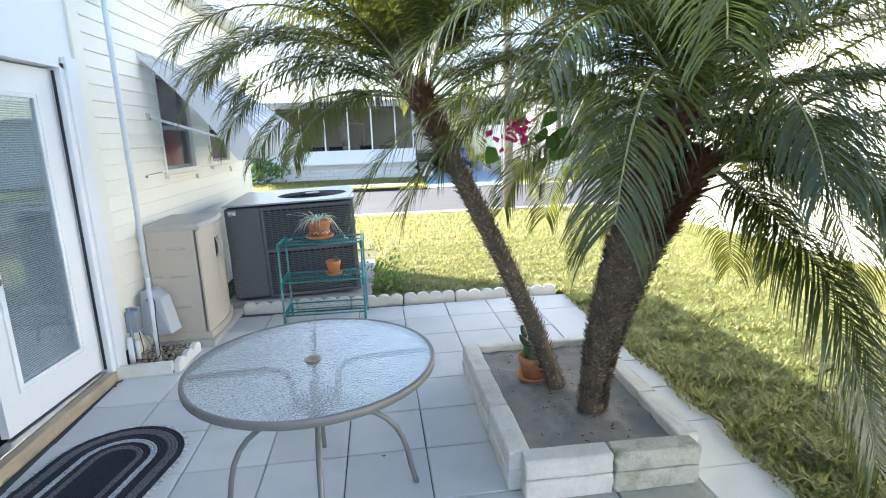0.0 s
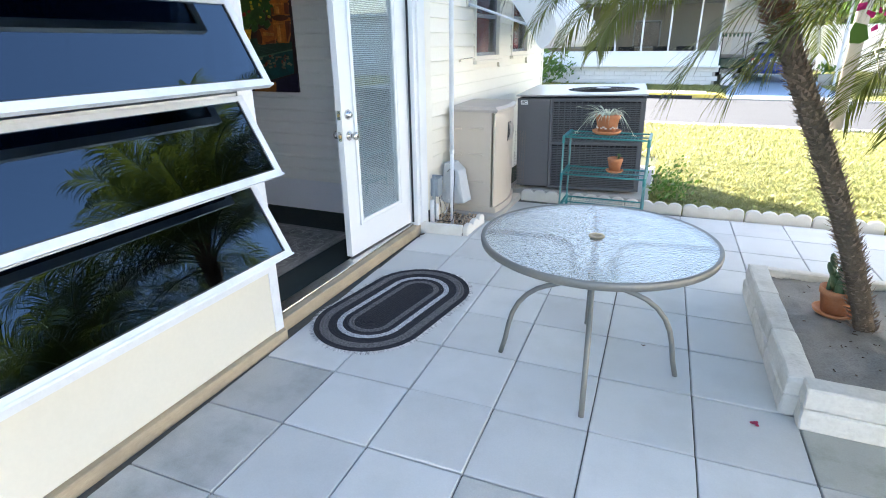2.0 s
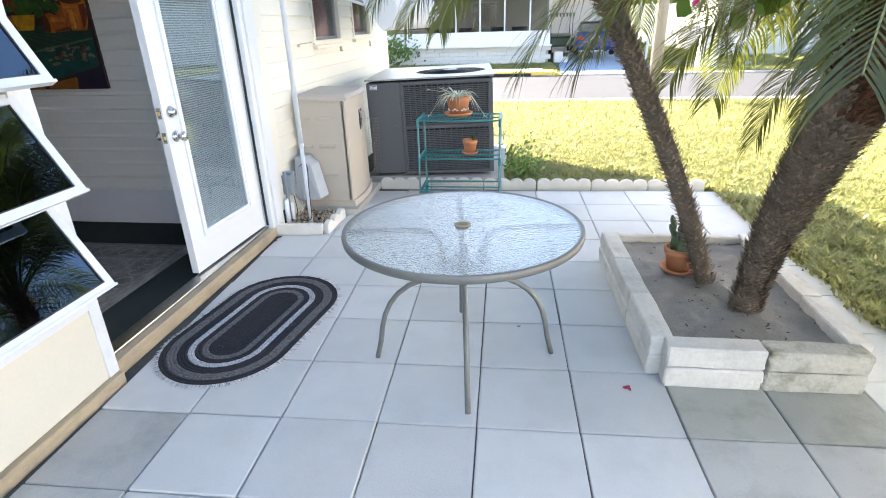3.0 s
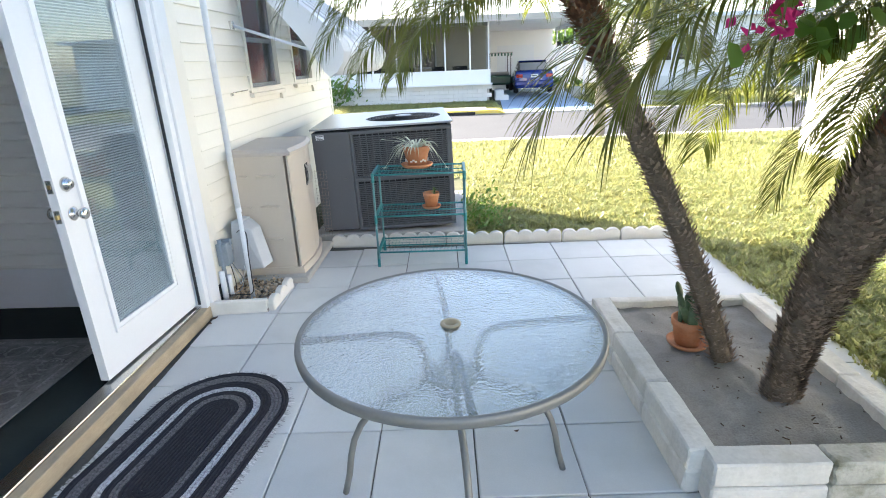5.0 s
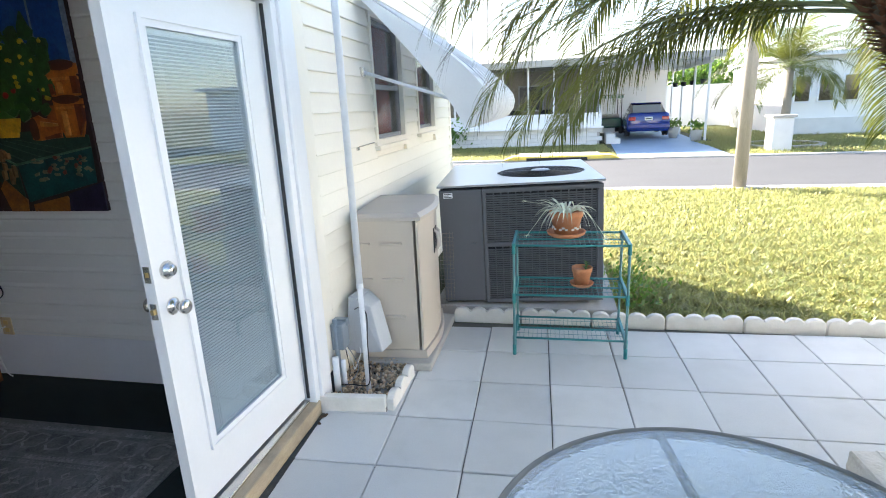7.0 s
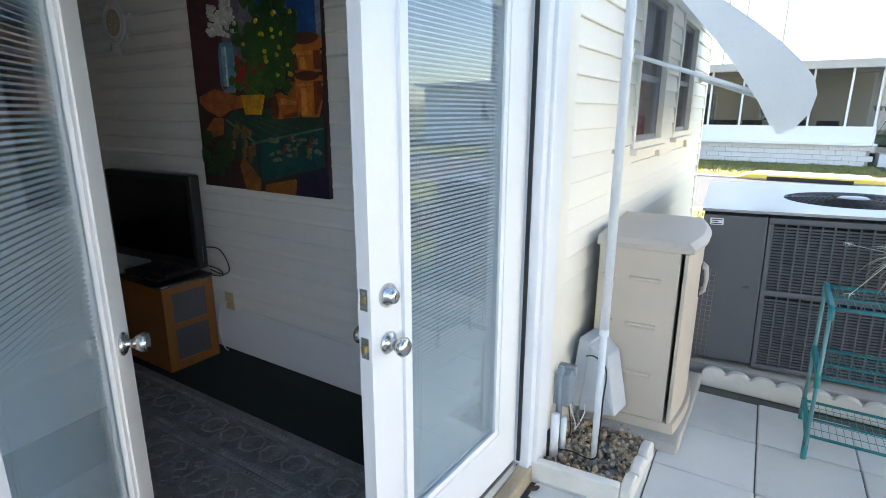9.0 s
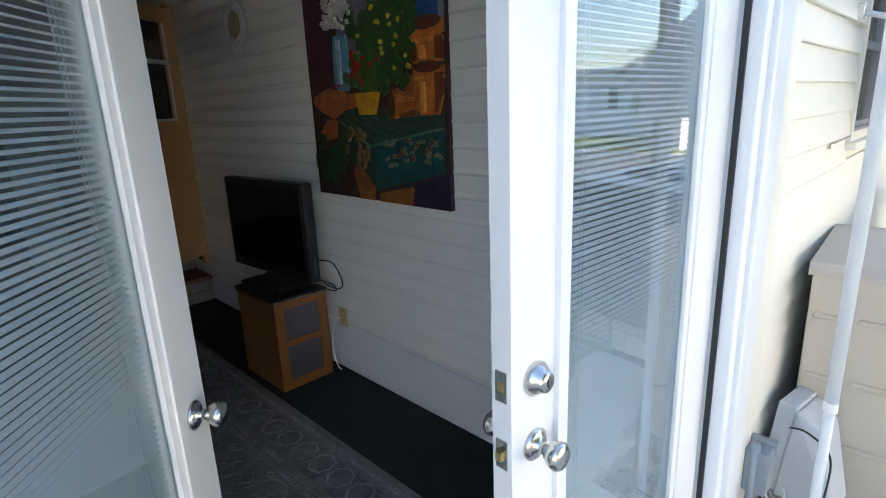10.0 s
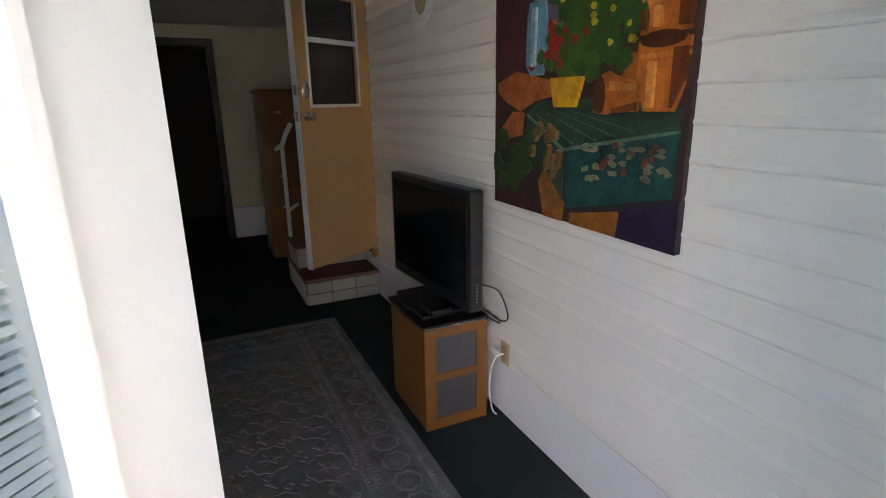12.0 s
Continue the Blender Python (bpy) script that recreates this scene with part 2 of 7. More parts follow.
def box_bm(x0, x1, y0, y1, z0, z1, bevel=0.0, segments=2):
    bm = bmesh.new()
    box(bm, x0, x1, y0, y1, z0, z1)
    if bevel:
        bevelled(bm, bevel, segments)
    return bm


def tube(bm, pts, r, sides=8, cap=True):
    """A round tube along points; r is one radius or one for each point."""
    pts = [Vector(p) for p in pts]
    radii = r if isinstance(r, (list, tuple)) else [r] * len(pts)
    rings, side = [], None
    for i, p in enumerate(pts):
        d = (pts[min(i + 1, len(pts) - 1)] - pts[max(i - 1, 0)]).normalized()
        if side is None:
            side = d.orthogonal().normalized()
        side = (side - d * side.dot(d)).normalized()
        other = d.cross(side)
        rings.append([bm.verts.new(p + radii[i] * (math.cos(a) * side + math.sin(a) * other))
                      for a in (2 * math.pi * k / sides for k in range(sides))])
    for a, b in zip(rings, rings[1:]):
        for k in range(sides):
            bm.faces.new((a[k], a[(k + 1) % sides], b[(k + 1) % sides], b[k]))
    if cap:
        bm.faces.new(list(reversed(rings[0])))
        bm.faces.new(rings[-1])
    return bm


def lathe(bm, profile, sides=24, centre=(0, 0, 0), scale=(1, 1)):
    """A turned shape from (radius, height) pairs, closed where a radius is zero."""
    rings = []
    for r, z in profile:
        if r < 1e-5:
            rings.append([bm.verts.new((centre[0], centre[1], centre[2] + z))])
        else:
            rings.append([bm.verts.new((centre[0] + scale[0] * r * math.cos(a), centre[1] + scale[1] * r * math.sin(a), centre[2] + z))
                          for a in (2 * math.pi * k / sides for k in range(sides))])
    for a, b in zip(rings, rings[1:]):
        for k in range(sides):
            q = [a[k % len(a)], a[(k + 1) % len(a)], b[(k + 1) % len(b)], b[k % len(b)]]
            q = list(dict.fromkeys(q))
            if len(q) > 2:
                bm.faces.new(q)
    return bm


def prism(bm, outline, y0, y1, m=None):
    """An outline in x and z, pulled along y."""
    a = [bm.verts.new((x, y0, z)) for x, z in outline]
    b = [bm.verts.new((x, y1, z)) for x, z in outline]
    if m is not None:
        for v in a + b:
            v.co = m @ v.co
    k = len(outline)
    bm.faces.new(a)
    bm.faces.new(list(reversed(b)))
    for i in range(k):
        bm.faces.new((a[i], b[i], b[(i + 1) % k], a[(i + 1) % k]))
    return bm


def mesh_of(name, bm, material, smooth=False):
    bmesh.ops.recalc_face_normals(bm, faces=list(bm.faces))
    me = bpy.data.meshes.new(name)
    bm.to_mesh(me)
    bm.free()
    me.materials.append(material)
    if smooth:
        me.shade_smooth()
    return me


def part(name, bm, material, parent=None, label="", smooth=False):
    """Links a bmesh, or a ready mesh, as one mesh object under a thing or a part."""
    me = bm if isinstance(bm, bpy.types.Mesh) else mesh_of(name, bm, material, smooth)
    ob = new(name, me)
    ob.parent = parent
    return tagged(ob, label)


def thing(name, label, category, group="", kind="", at=None):
    ob = new(name)
    ob.empty_display_size = 0.1
    if at is not None:
        ob.matrix_world = at
    return tagged(ob, label, category, group, kind)


def solid(name, bm, material, label, category, kind="structure", smooth=False):
    return tagged(part(name, bm, material, None, "", smooth), label, category, "", kind)


# ---- ground, road, patio ----
WALL, KICK, SILL_Y0, SILL_Y1, ROOM_Z = -2.36, -2.31, 3.27, 5.08, 0.06


def ground_height(x, y):
    return -0.03 - 0.09 * min(1.0, max(0.0, (y - 7.0) / 6.0))


bm = bmesh.new()
xs = [-900, -200, -60, -20, -8, -4, -2, 0, 2, 4, 6, 10, 20, 60, 200, 900]
ys = [-600, -100, -20, -5, 0, 3, 6, 7, 8, 9, 10, 11, 12, 13, 16, 20, 30, 60, 150, 500, 1800]
grid = [[bm.verts.new((x, y, ground_height(x, y))) for x in xs] for y in ys]
for r0, r1 in zip(grid, grid[1:]):
    for k in range(len(xs) - 1):
        bm.faces.new((r0[k], r0[k + 1], r1[k + 1], r1[k]))
ground = solid("ground", bm, M["ground"], "grassy level ground around the patio and street", "ground")
ROAD_Z = -0.112
road = solid("road", box_bm(-80, 80, 13.75, 19.3, -0.30, ROAD_Z), M["asphalt"], "sunlit grey asphalt street", "road")
near_kerb = solid("kerb_near", box_bm(-80, 80, 13.40, 13.75, -0.30, -0.085, 0.02), M["kerb"], "pale concrete kerb along the lawn", "kerb")
far_kerb = solid("kerb_far", box_bm(-80, 80, 19.3, 19.6, -0.30, -0.07, 0.02), M["kerb"], "pale concrete kerb across the street", "kerb")
bm = bmesh.new()
loop = [(0.85, 19.6), (4.0, 19.6), (5.2, 36.0), (1.75, 36.0)]
low, high = [bm.verts.new((x, y, -0.3)) for x, y in loop], [bm.verts.new((x, y, -0.10)) for x, y in loop]
bm.faces.new(low), bm.faces.new(high)
for k in range(4):
    bm.faces.new((low[k], low[(k + 1) % 4], high[(k + 1) % 4], high[k]))
driveway = solid("driveway", bm, M["drive"], "light blue painted concrete driveway", "driveway")

PITCH, TURNED = 0.4125, radians(1.62)
GRID = Matrix.Translation((-1.022, 3.09, 0)) @ Matrix.Rotation(TURNED, 4, "Z")
patio = solid("patio", box_bm(-2.36, 1.46, -3.2, 6.47, -0.20, -0.016), M["joint"], "pale square concrete pavers laid as a patio", "patio")

# ---- walls of the porch and house ----
wall_porch = thing("wall_porch", "cream panelled porch wall below and beside its windows", "wall", kind="structure")
part("kick_panel", box_bm(-2.43, KICK, 0.80, 3.20, 0.05, 0.415, 0.004), M["kick"], wall_porch)
part("wall_panel", box_bm(-2.43, KICK, -3.2, 0.80, 0.05, 3.05), M["kick"], wall_porch)
part("header", box_bm(-2.43, KICK, 0.80, 3.20, 2.16, 3.05), M["kick"], wall_porch)
part("door_header", box_bm(-2.43, WALL, 3.20, 5.30, 2.15, 3.05), M["white"], wall_porch)
part("base_strip", box_bm(-2.43, -2.278, -3.2, 3.255, -0.02, 0.05, 0.006), M["timber"], wall_porch, "weathered timber strip at the foot")
part("post", box_bm(-2.43, KICK + 0.004, 3.20, 3.262, 0.05, 2.16, 0.003), M["alu"], wall_porch, "white window post")
roof = solid("roof", box_bm(-8.6, -2.13, -3.4, 9.45, 3.05, 3.15), M["white"], "flat white roof with a narrow eave", "roof")
ceiling = solid("ceiling", box_bm(-9.3, -2.43, -3.2, 5.19, 2.40, 2.46), M["inner"], "white boarded porch ceiling", "ceiling")

# lap siding of the house, split round its two windows
HOUSE_Y0, HOUSE_Y1 = 5.30, 9.27
WINDOWS = [(6.47, 7.20, 1.40, 2.24), (7.73, 8.40, 1.42, 2.24)]
wall_house = thing("wall_house", "cream lap-sided house wall", "wall", kind="structure")
bm = bmesh.new()
cuts = [5.19] + [c for w in WINDOWS for c in w[:2]] + [HOUSE_Y1]
for k in range(0, 6, 2):
    box(bm, -2.46, WALL - 0.012, cuts[k], cuts[k + 1], -0.02, 3.04)
for y0, y1, z0, z1 in WINDOWS:
    box(bm, -2.46, WALL - 0.012, y0, y1, -0.02, z0)
    box(bm, -2.46, WALL - 0.012, y0, y1, z1, 3.04)
part("sheathing", bm, M["siding"], wall_house)
LAP = 0.1115


def siding_board(length):
    bm = bmesh.new()
    prism(bm, [(-0.012, 0.0), (0.017, 0.0), (0.020, 0.004), (0.019, 0.012), (0.003, LAP + 0.003), (-0.012, LAP + 0.003)], 0, length)
    return mesh_of("siding_board", bm, M["siding"])


boards = {}
for row in range(25):
    z = 0.155 + LAP * row
    spans = [(HOUSE_Y0 + 0.09, HOUSE_Y1)]
    for y0, y1, z0, z1 in WINDOWS:
        if z + LAP > z0 - 0.04 and z < z1 + 0.03:
            spans = [s for a, b in spans for s in (((a, y0 - 0.045), (y1 + 0.045, b)) if a < y0 < b else ((a, b),))]
    for a, b in spans:
        key = round(b - a, 3)
        if key not in boards:
            boards[key] = siding_board(b - a)
        ob = part("siding_board", boards[key], None, wall_house)
        ob.location = (WALL, a, z)
part("foot_strip", box_bm(-2.40, WALL + 0.010, HOUSE_Y0 + 0.09, HOUSE_Y1, -0.02, 0.153, 0.003), M["siding"], wall_house)
part("corner_post", box_bm(-2.43, WALL + 0.022, 5.262, HOUSE_Y0 + 0.088, 0.02, 3.04, 0.006), M["siding"], wall_house, "cream vinyl corner post")
part("end_post", box_bm(-2.44, WALL + 0.024, HOUSE_Y1, HOUSE_Y1 + 0.07, -0.02, 3.04, 0.006), M["siding"], wall_house, "cream vinyl corner post")
part("end_wall", box_bm(-8.6, -2.44, HOUSE_Y1 - 0.05, HOUSE_Y1 + 0.05, -0.1, 3.04), M["siding"], wall_house)
part("far_side_wall", box_bm(-8.7, -8.6, 5.3, HOUSE_Y1 + 0.05, -0.1, 3.04), M["siding"], wall_house)


def sash_window(name, y0, y1, z0, z1):
    win = thing(name, "house window with cream frame and a dark red curtain behind", "window", kind="structure")
    bm = bmesh.new()
    for a, b, c, d in ((y0 - 0.045, y0, z0 - 0.04, z1 + 0.03), (y1, y1 + 0.045, z0 - 0.04, z1 + 0.03), (y0, y1, z0 - 0.04, z0), (y0, y1, z1, z1 + 0.03)):
        box(bm, WALL - 0.09, WALL + 0.024, a, b, c, d)
    part("window_frame", bm, M["siding"], win)
    zm = z0 + 0.36
    bm = bmesh.new()
    for a, b, c, d, dx in ((y0, y0 + 0.03, z0, z1, 0), (y1 - 0.03, y1, z0, z1, 0), (y0 + 0.03, y1 - 0.03, z0, z0 + 0.03, 0),
                           (y0 + 0.03, y1 - 0.03, zm, zm + 0.035, 0), (y0 + 0.03, y1 - 0.03, z1 - 0.03, z1, 0)):
        box(bm, WALL - 0.045, WALL - 0.015, a, b, c, d)
    part("sash", bm, M["alu"], win)
    part("pane", box_bm(WALL - 0.033, WALL - 0.029, y0 + 0.03, y1 - 0.03, z0 + 0.03, zm), M["clear"], win)
    part("pane", box_bm(WALL - 0.033, WALL - 0.029, y0 + 0.03, y1 - 0.03, zm + 0.035, z1 - 0.03), M["glass"], win)
    bm = bmesh.new()
    k = 26
    pts = [(WALL - 0.10 + 0.018 * math.sin(i * 1.9), y0 + (y1 - y0) * i / k) for i in range(k + 1)]
    v0 = [bm.verts.new((x, y, z0)) for x, y in pts]
    v1 = [bm.verts.new((x, y, z1)) for x, y in pts]
    for i in range(k):
        bm.faces.new((v0[i], v0[i + 1], v1[i + 1], v1[i]))
    part("insect_screen", box_bm(WALL - 0.014, WALL - 0.012, y0, y1, z0, z1), M["mesh_screen"], win, "dark insect screen")
    part("curtain", bm, M["curtain"], win, "dark red curtain", True)
    part("window_sill", box_bm(WALL, WALL + 0.05, y0 - 0.06, y1 + 0.06, z0 - 0.075, z0 - 0.042, 0.004), M["siding"], win)
    return win


for i, w in enumerate(WINDOWS):
    sash_window(f"window_{i + 1}", *w)
# unseen slab; its black colour stands in for the unlit room
solid("house_shade_slab", box_bm(-3.4, -3.35, 5.3, 9.2, 0, 3.0), M["dark"], "near-black slab painted as the unlit room behind the house windows", "wall")

# ---- door opening ----
frame_thing = thing("door_frame_1", "white painted double door frame", "door frame", kind="structure")
part("jamb", box_bm(-2.47, WALL + 0.012, 5.085, 5.205, 0.02, 2.15, 0.004), M["white"], frame_thing)
part("weather_strip", box_bm(-2.40, -2.385, 5.076, 5.085, 0.10, 2.10), M["black"], frame_thing)
part("brick_mould", box_bm(-2.40, WALL + 0.030, 5.130, 5.258, 0.02, 2.19, 0.006), M["white"], frame_thing)
part("jamb", box_bm(-2.47, WALL + 0.012, 3.266, 3.295, 0.09, 2.12, 0.003), M["white"], frame_thing)
part("head", box_bm(-2.47, WALL + 0.012, 3.262, 5.205, 2.115, 2.15, 0.003), M["white"], frame_thing)
sill = thing("door_sill_1", "weathered timber door sill with a metal threshold", "door sill", kind="structure")
part("sill_board", box_bm(-2.425, -2.338, 3.262, 5.115, -0.012, 0.072, 0.006), M["timber"], sill)
part("threshold", box_bm(-2.47, -2.385, 3.297, 5.083, 0.072, 0.088, 0.004), M["steel"], sill, "metal threshold")
part("mat_strip", box_bm(-2.74, -2.475, 3.15, 5.15, ROOM_Z + 0.002, 0.072, 0.004), M["carpet"], sill, "black rubber strip inside the threshold")



def french_door(name, hinge, angle, side, label):
    """A glazed leaf, 0.87 to 0.89 wide; local x runs from hinge to free edge, outside is towards -y for side=1."""
    W, T, Z0, Z1 = (0.872 if side == 1 else 0.885), 0.045, 0.10, 2.105
    at = Matrix.Translation(hinge) @ Matrix.Rotation(angle, 4, "Z")
    door = thing(name, label, "door", "double patio doors", kind="structure", at=at)
    gx0, gx1, gz0, gz1 = 0.185, 0.715, 0.335, 1.925
    o = side
    bm = bmesh.new()
    for a, b, c, d in ((0, gx0, Z0, Z1), (gx1, W, Z0, Z1), (gx0, gx1, Z0, gz0), (gx0, gx1, gz1, Z1)):
        box(bm, a, b, -T / 2, T / 2, c, d)
    bmesh.ops.remove_doubles(bm, verts=list(bm.verts), dist=1e-5)
    part("leaf", bm, M["white"], door)
    for s in (1, -1):
        bm = bmesh.new()
        f = 0.032
        for off, out in ((0.0, 0.012), (0.012, 0.007)):
            a0, a1, b0, b1 = gx0 - f + off, gx1 + f - off, gz0 - f + off, gz1 + f - off
            g = 0.014 if off == 0.0 else 0.026
            for p in ((a0, a0 + g, b0, b1), (a1 - g, a1, b0, b1), (a0 + g, a1 - g, b0, b0 + g), (a0 + g, a1 - g, b1 - g, b1)):
                box(bm, p[0], p[1], s * (T / 2 - 0.002), s * (T / 2 + out), p[2], p[3])
        part("glazing_bead", bm, M["white"], door)
        pane = part("pane", box_bm(gx0, gx1, s * 0.012, s * 0.016, gz0, gz1), M["glass"], door)
        pane.visible_shadow = False
    n, tilt = 116, radians(33)
    bm = bmesh.new()
    dz = (gz1 - gz0 - 0.03) / n
    for k in range(n):
        z = gz0 + 0.012 + dz * (k + 0.5)
        m = Matrix.Translation((0, 0, z)) @ Matrix.Rotation(-o * tilt, 4, "X")
        box(bm, gx0 + 0.006, gx1 - 0.006, -0.0049, 0.0049, -0.0004, 0.0004, m)
    blind = part("blind", bm, M["blind"], door, "white slatted blind between the panes")
    bm = bmesh.new()
    box(bm, gx0 + 0.004, gx1 - 0.004, -0.008, 0.008, gz1 - 0.024, gz1 - 0.002)
    box(bm, gx0 + 0.004, gx1 - 0.004, -0.007, 0.007, gz0 + 0.003, gz0 + 0.012)
    part("blind_rail", bm, M["blind"], blind)
    for cx in (gx0 + 0.07, gx1 - 0.07):
        bm = bmesh.new()
        for dx in (-0.006, 0.006):
            tube(bm, [(cx + dx, o * 0.008, gz0 + 0.01), (cx + dx, o * 0.008, gz1 - 0.01)], 0.0008, 4)
        part("ladder_cord", bm, M["blind"], blind)
    # locks on both faces
    kx = W - 0.065
    knob_profile = [(0.032, 0.0), (0.033, 0.004), (0.026, 0.010), (0.012, 0.014), (0.011, 0.028), (0.018, 0.034), (0.026, 0.046), (0.028, 0.058), (0.022, 0.066), (0.0, 0.067)]
    for s in (1, -1):
        m = Matrix.Translation((kx, s * T / 2, 0.952)) @ Matrix.Rotation(-s * math.pi / 2, 4, "X")
        bm = lathe(bmesh.new(), knob_profile, 20)
        bm.transform(m)
        part("door_knob", bm, M["steel"], door, "satin nickel door knob", True)
    if side == 1:
        m = Matrix.Translation((kx, o * T / 2, 1.09)) @ Matrix.Rotation(-o * math.pi / 2, 4, "X")
        bm = lathe(bmesh.new(), [(0.033, 0), (0.034, 0.006), (0.027, 0.016), (0.021, 0.024), (0.019, 0.030), (0.0, 0.030)], 20)
        bm.transform(m)
        bolt = part("deadbolt", bm, M["steel"], door, "satin nickel deadbolt", True)
        part("keyhole", box_bm(kx - 0.001, kx + 0.001, o * (T / 2 + 0.0295), o * (T / 2 + 0.0315), 1.082, 1.096), M["black"], bolt)
        for z in (0.952, 1.09):
            plate = part("latch_plate", box_bm(W - 0.001, W + 0.0025, -0.013, 0.013, z - 0.03, z + 0.03), M["steel"], door)
            part("latch_bolt", box_bm(W + 0.002, W + (0.012 if z < 1 else 0.004), -0.007, 0.007, z - 0.009, z + 0.009), M["brass"], plate)
    bm = bmesh.new()
    for z in (0.35, 1.1, 1.85):
        tube(bm, [(-0.004, -o * T / 2 * 1.1, z - 0.045), (-0.004, -o * T / 2 * 1.1, z + 0.045)], 0.007, 8)
    part("hinge", bm, M["steel"], door)
    return door


french_door("door_1", (-2.433, 5.075, 0), radians(-90 - 2.5), 1, "white glazed patio door with inset blind, slightly ajar")
french_door("door_2", (-2.455, 3.300, 0), radians(90 + 47.9), -1, "white glazed patio door with inset blind, swung inward")

# ---- awning windows of the porch ----
awning_window = thing("window_3", "white aluminium awning window with three dark tilted panes", "window", kind="structure")
bm = bmesh.new()
box(bm, -2.40, KICK + 0.02, 0.80, 0.86, 0.415, 2.16)
box(bm, -2.40, KICK + 0.02, 3.145, 3.198, 0.415, 2.16)
box(bm, -2.40, KICK + 0.02, 0.86, 3.145, 0.415, 0.455)
box(bm, -2.40, KICK + 0.02, 0.86, 3.145, 2.11, 2.16)
for z in (0.905, 1.305, 1.705):
    box(bm, -2.36, KICK + 0.012, 0.86, 3.145, z - 0.012, z + 0.016)
part("window_frame", bm, M["alu"], awning_window)


def tilted_pane(z_top):
    """Hinged at its top, swung out at the bottom; rails, stiles and glass."""
    drop, out = 0.352, 0.186
    slope = math.atan2(out, drop)
    length = math.hypot(drop, out)
    m = Matrix.Translation((KICK + 0.018, 0, z_top)) @ Matrix.Rotation(-slope, 4, "Y")
    bm = bmesh.new()
    y0, y1 = 0.845, 3.162
    for p in ((y0, y0 + 0.035, -length, 0.0), (y1 - 0.035, y1, -length, 0.0), (y0 + 0.035, y1 - 0.035, -0.022, 0.0), (y0 + 0.035, y1 - 0.035, -length, -length + 0.034)):
        box(bm, -0.011, 0.011, p[0], p[1], p[2], p[3], m)
    box(bm, 0.011, 0.020, y0, y1, -length, -length + 0.010, m)
    sash = part("sash", bm, M["alu"], awning_window)
    bm = bmesh.new()
    box(bm, -0.002, 0.002, y0 + 0.035, y1 - 0.035, -length + 0.034, -0.022, m)
    part("pane", bm, M["sky_tinted_pane"], sash, "dark reflecting glass")
    bm = bmesh.new()
    box(bm, 0.002, 0.006, y0 + 0.035, y1 - 0.035, -length + 0.034, -length + 0.040, m)
    box(bm, 0.002, 0.006, y1 - 0.041, y1 - 0.035, -length + 0.040, -0.022, m)
    part("gasket", bm, M["black"], sash)
    return sash


for z in (0.905, 1.305, 1.705, 2.105):
    tilted_pane(z)

# ---- porch room ----
floor = solid("floor", box_bm(-9.3, -2.44, -3.2, 5.19, -0.1, ROOM_Z), M["carpet"], "dark green carpeted porch floor", "floor")
wall_inner = thing("wall_north", "white horizontal boarded wall inside the porch", "wall", kind="structure")
part("wall_core", box_bm(-9.3, -2.46, 5.196, 5.29, 0, 2.46), M["inner"], wall_inner)
BOARD = 0.1060
board_bm = bmesh.new()
prism(board_bm, [(0.0, 0.0), (0.013, 0.0), (0.0185, 0.005), (0.0185, 0.011), (0.010, 0.030), (0.007, BOARD - 0.012), (0.003, BOARD), (0.0, BOARD)], 0, 4.6)
board_bm.transform(Matrix.Rotation(math.pi / 2, 4, "Z") @ Matrix.Scale(-1, 4, (1, 0, 0)))
board_mesh = mesh_of("wall_board", board_bm, M["inner"])
for k in range(20):
    z = 0.339 + BOARD * k
    ob = part("wall_board", board_mesh, None, wall_inner)
    ob.matrix_world = Matrix.Translation((-2.47, 5.199, z))
part("wainscot", box_bm(-6.4, -2.47, 5.180, 5.198, ROOM_Z, 0.344, 0.003), M["inner_low"], wall_inner, "smooth white lower panel")
part("plain_wall", box_bm(-9.3, -7.07, 5.185, 5.199, ROOM_Z, 2.42), M["cream_wall"], wall_inner)
back = thing("wall_west", "cream end wall of the porch with a near-black panel painted as the unlit doorway", "wall", kind="structure")
part("wall_panel", box_bm(-9.12, -9.02, 4.21, 5.19, 0, 2.46), M["cream_wall"], back)
part("wall_panel", box_bm(-9.12, -9.02, -3.2, 3.35, 0, 2.46), M["cream_wall"], back)
part("wall_header", box_bm(-9.12, -9.02, 3.35, 4.21, 2.19, 2.46), M["cream_wall"], back)
part("door_trim", box_bm(-9.02, -8.995, 4.21, 4.28, ROOM_Z, 2.26), M["black"], back)
part("door_trim", box_bm(-9.02, -8.995, 3.28, 3.35, ROOM_Z, 2.26), M["black"], back)
part("door_trim", box_bm(-9.02, -8.995, 3.35, 4.21, 2.19, 2.26), M["black"], back)
# added shell closing the doorway; black colour stands in for an unlit room
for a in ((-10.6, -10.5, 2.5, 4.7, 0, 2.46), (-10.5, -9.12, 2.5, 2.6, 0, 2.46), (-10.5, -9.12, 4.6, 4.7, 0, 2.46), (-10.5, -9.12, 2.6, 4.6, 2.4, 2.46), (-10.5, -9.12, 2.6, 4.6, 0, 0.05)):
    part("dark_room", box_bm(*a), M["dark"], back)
solid("wall_south", box_bm(-9.3, -2.43, -3.3, -3.2, 0, 3.05), M["inner"], "white porch wall behind the windows", "wall")


# ---- raised planter ----
rng = random.Random(4)


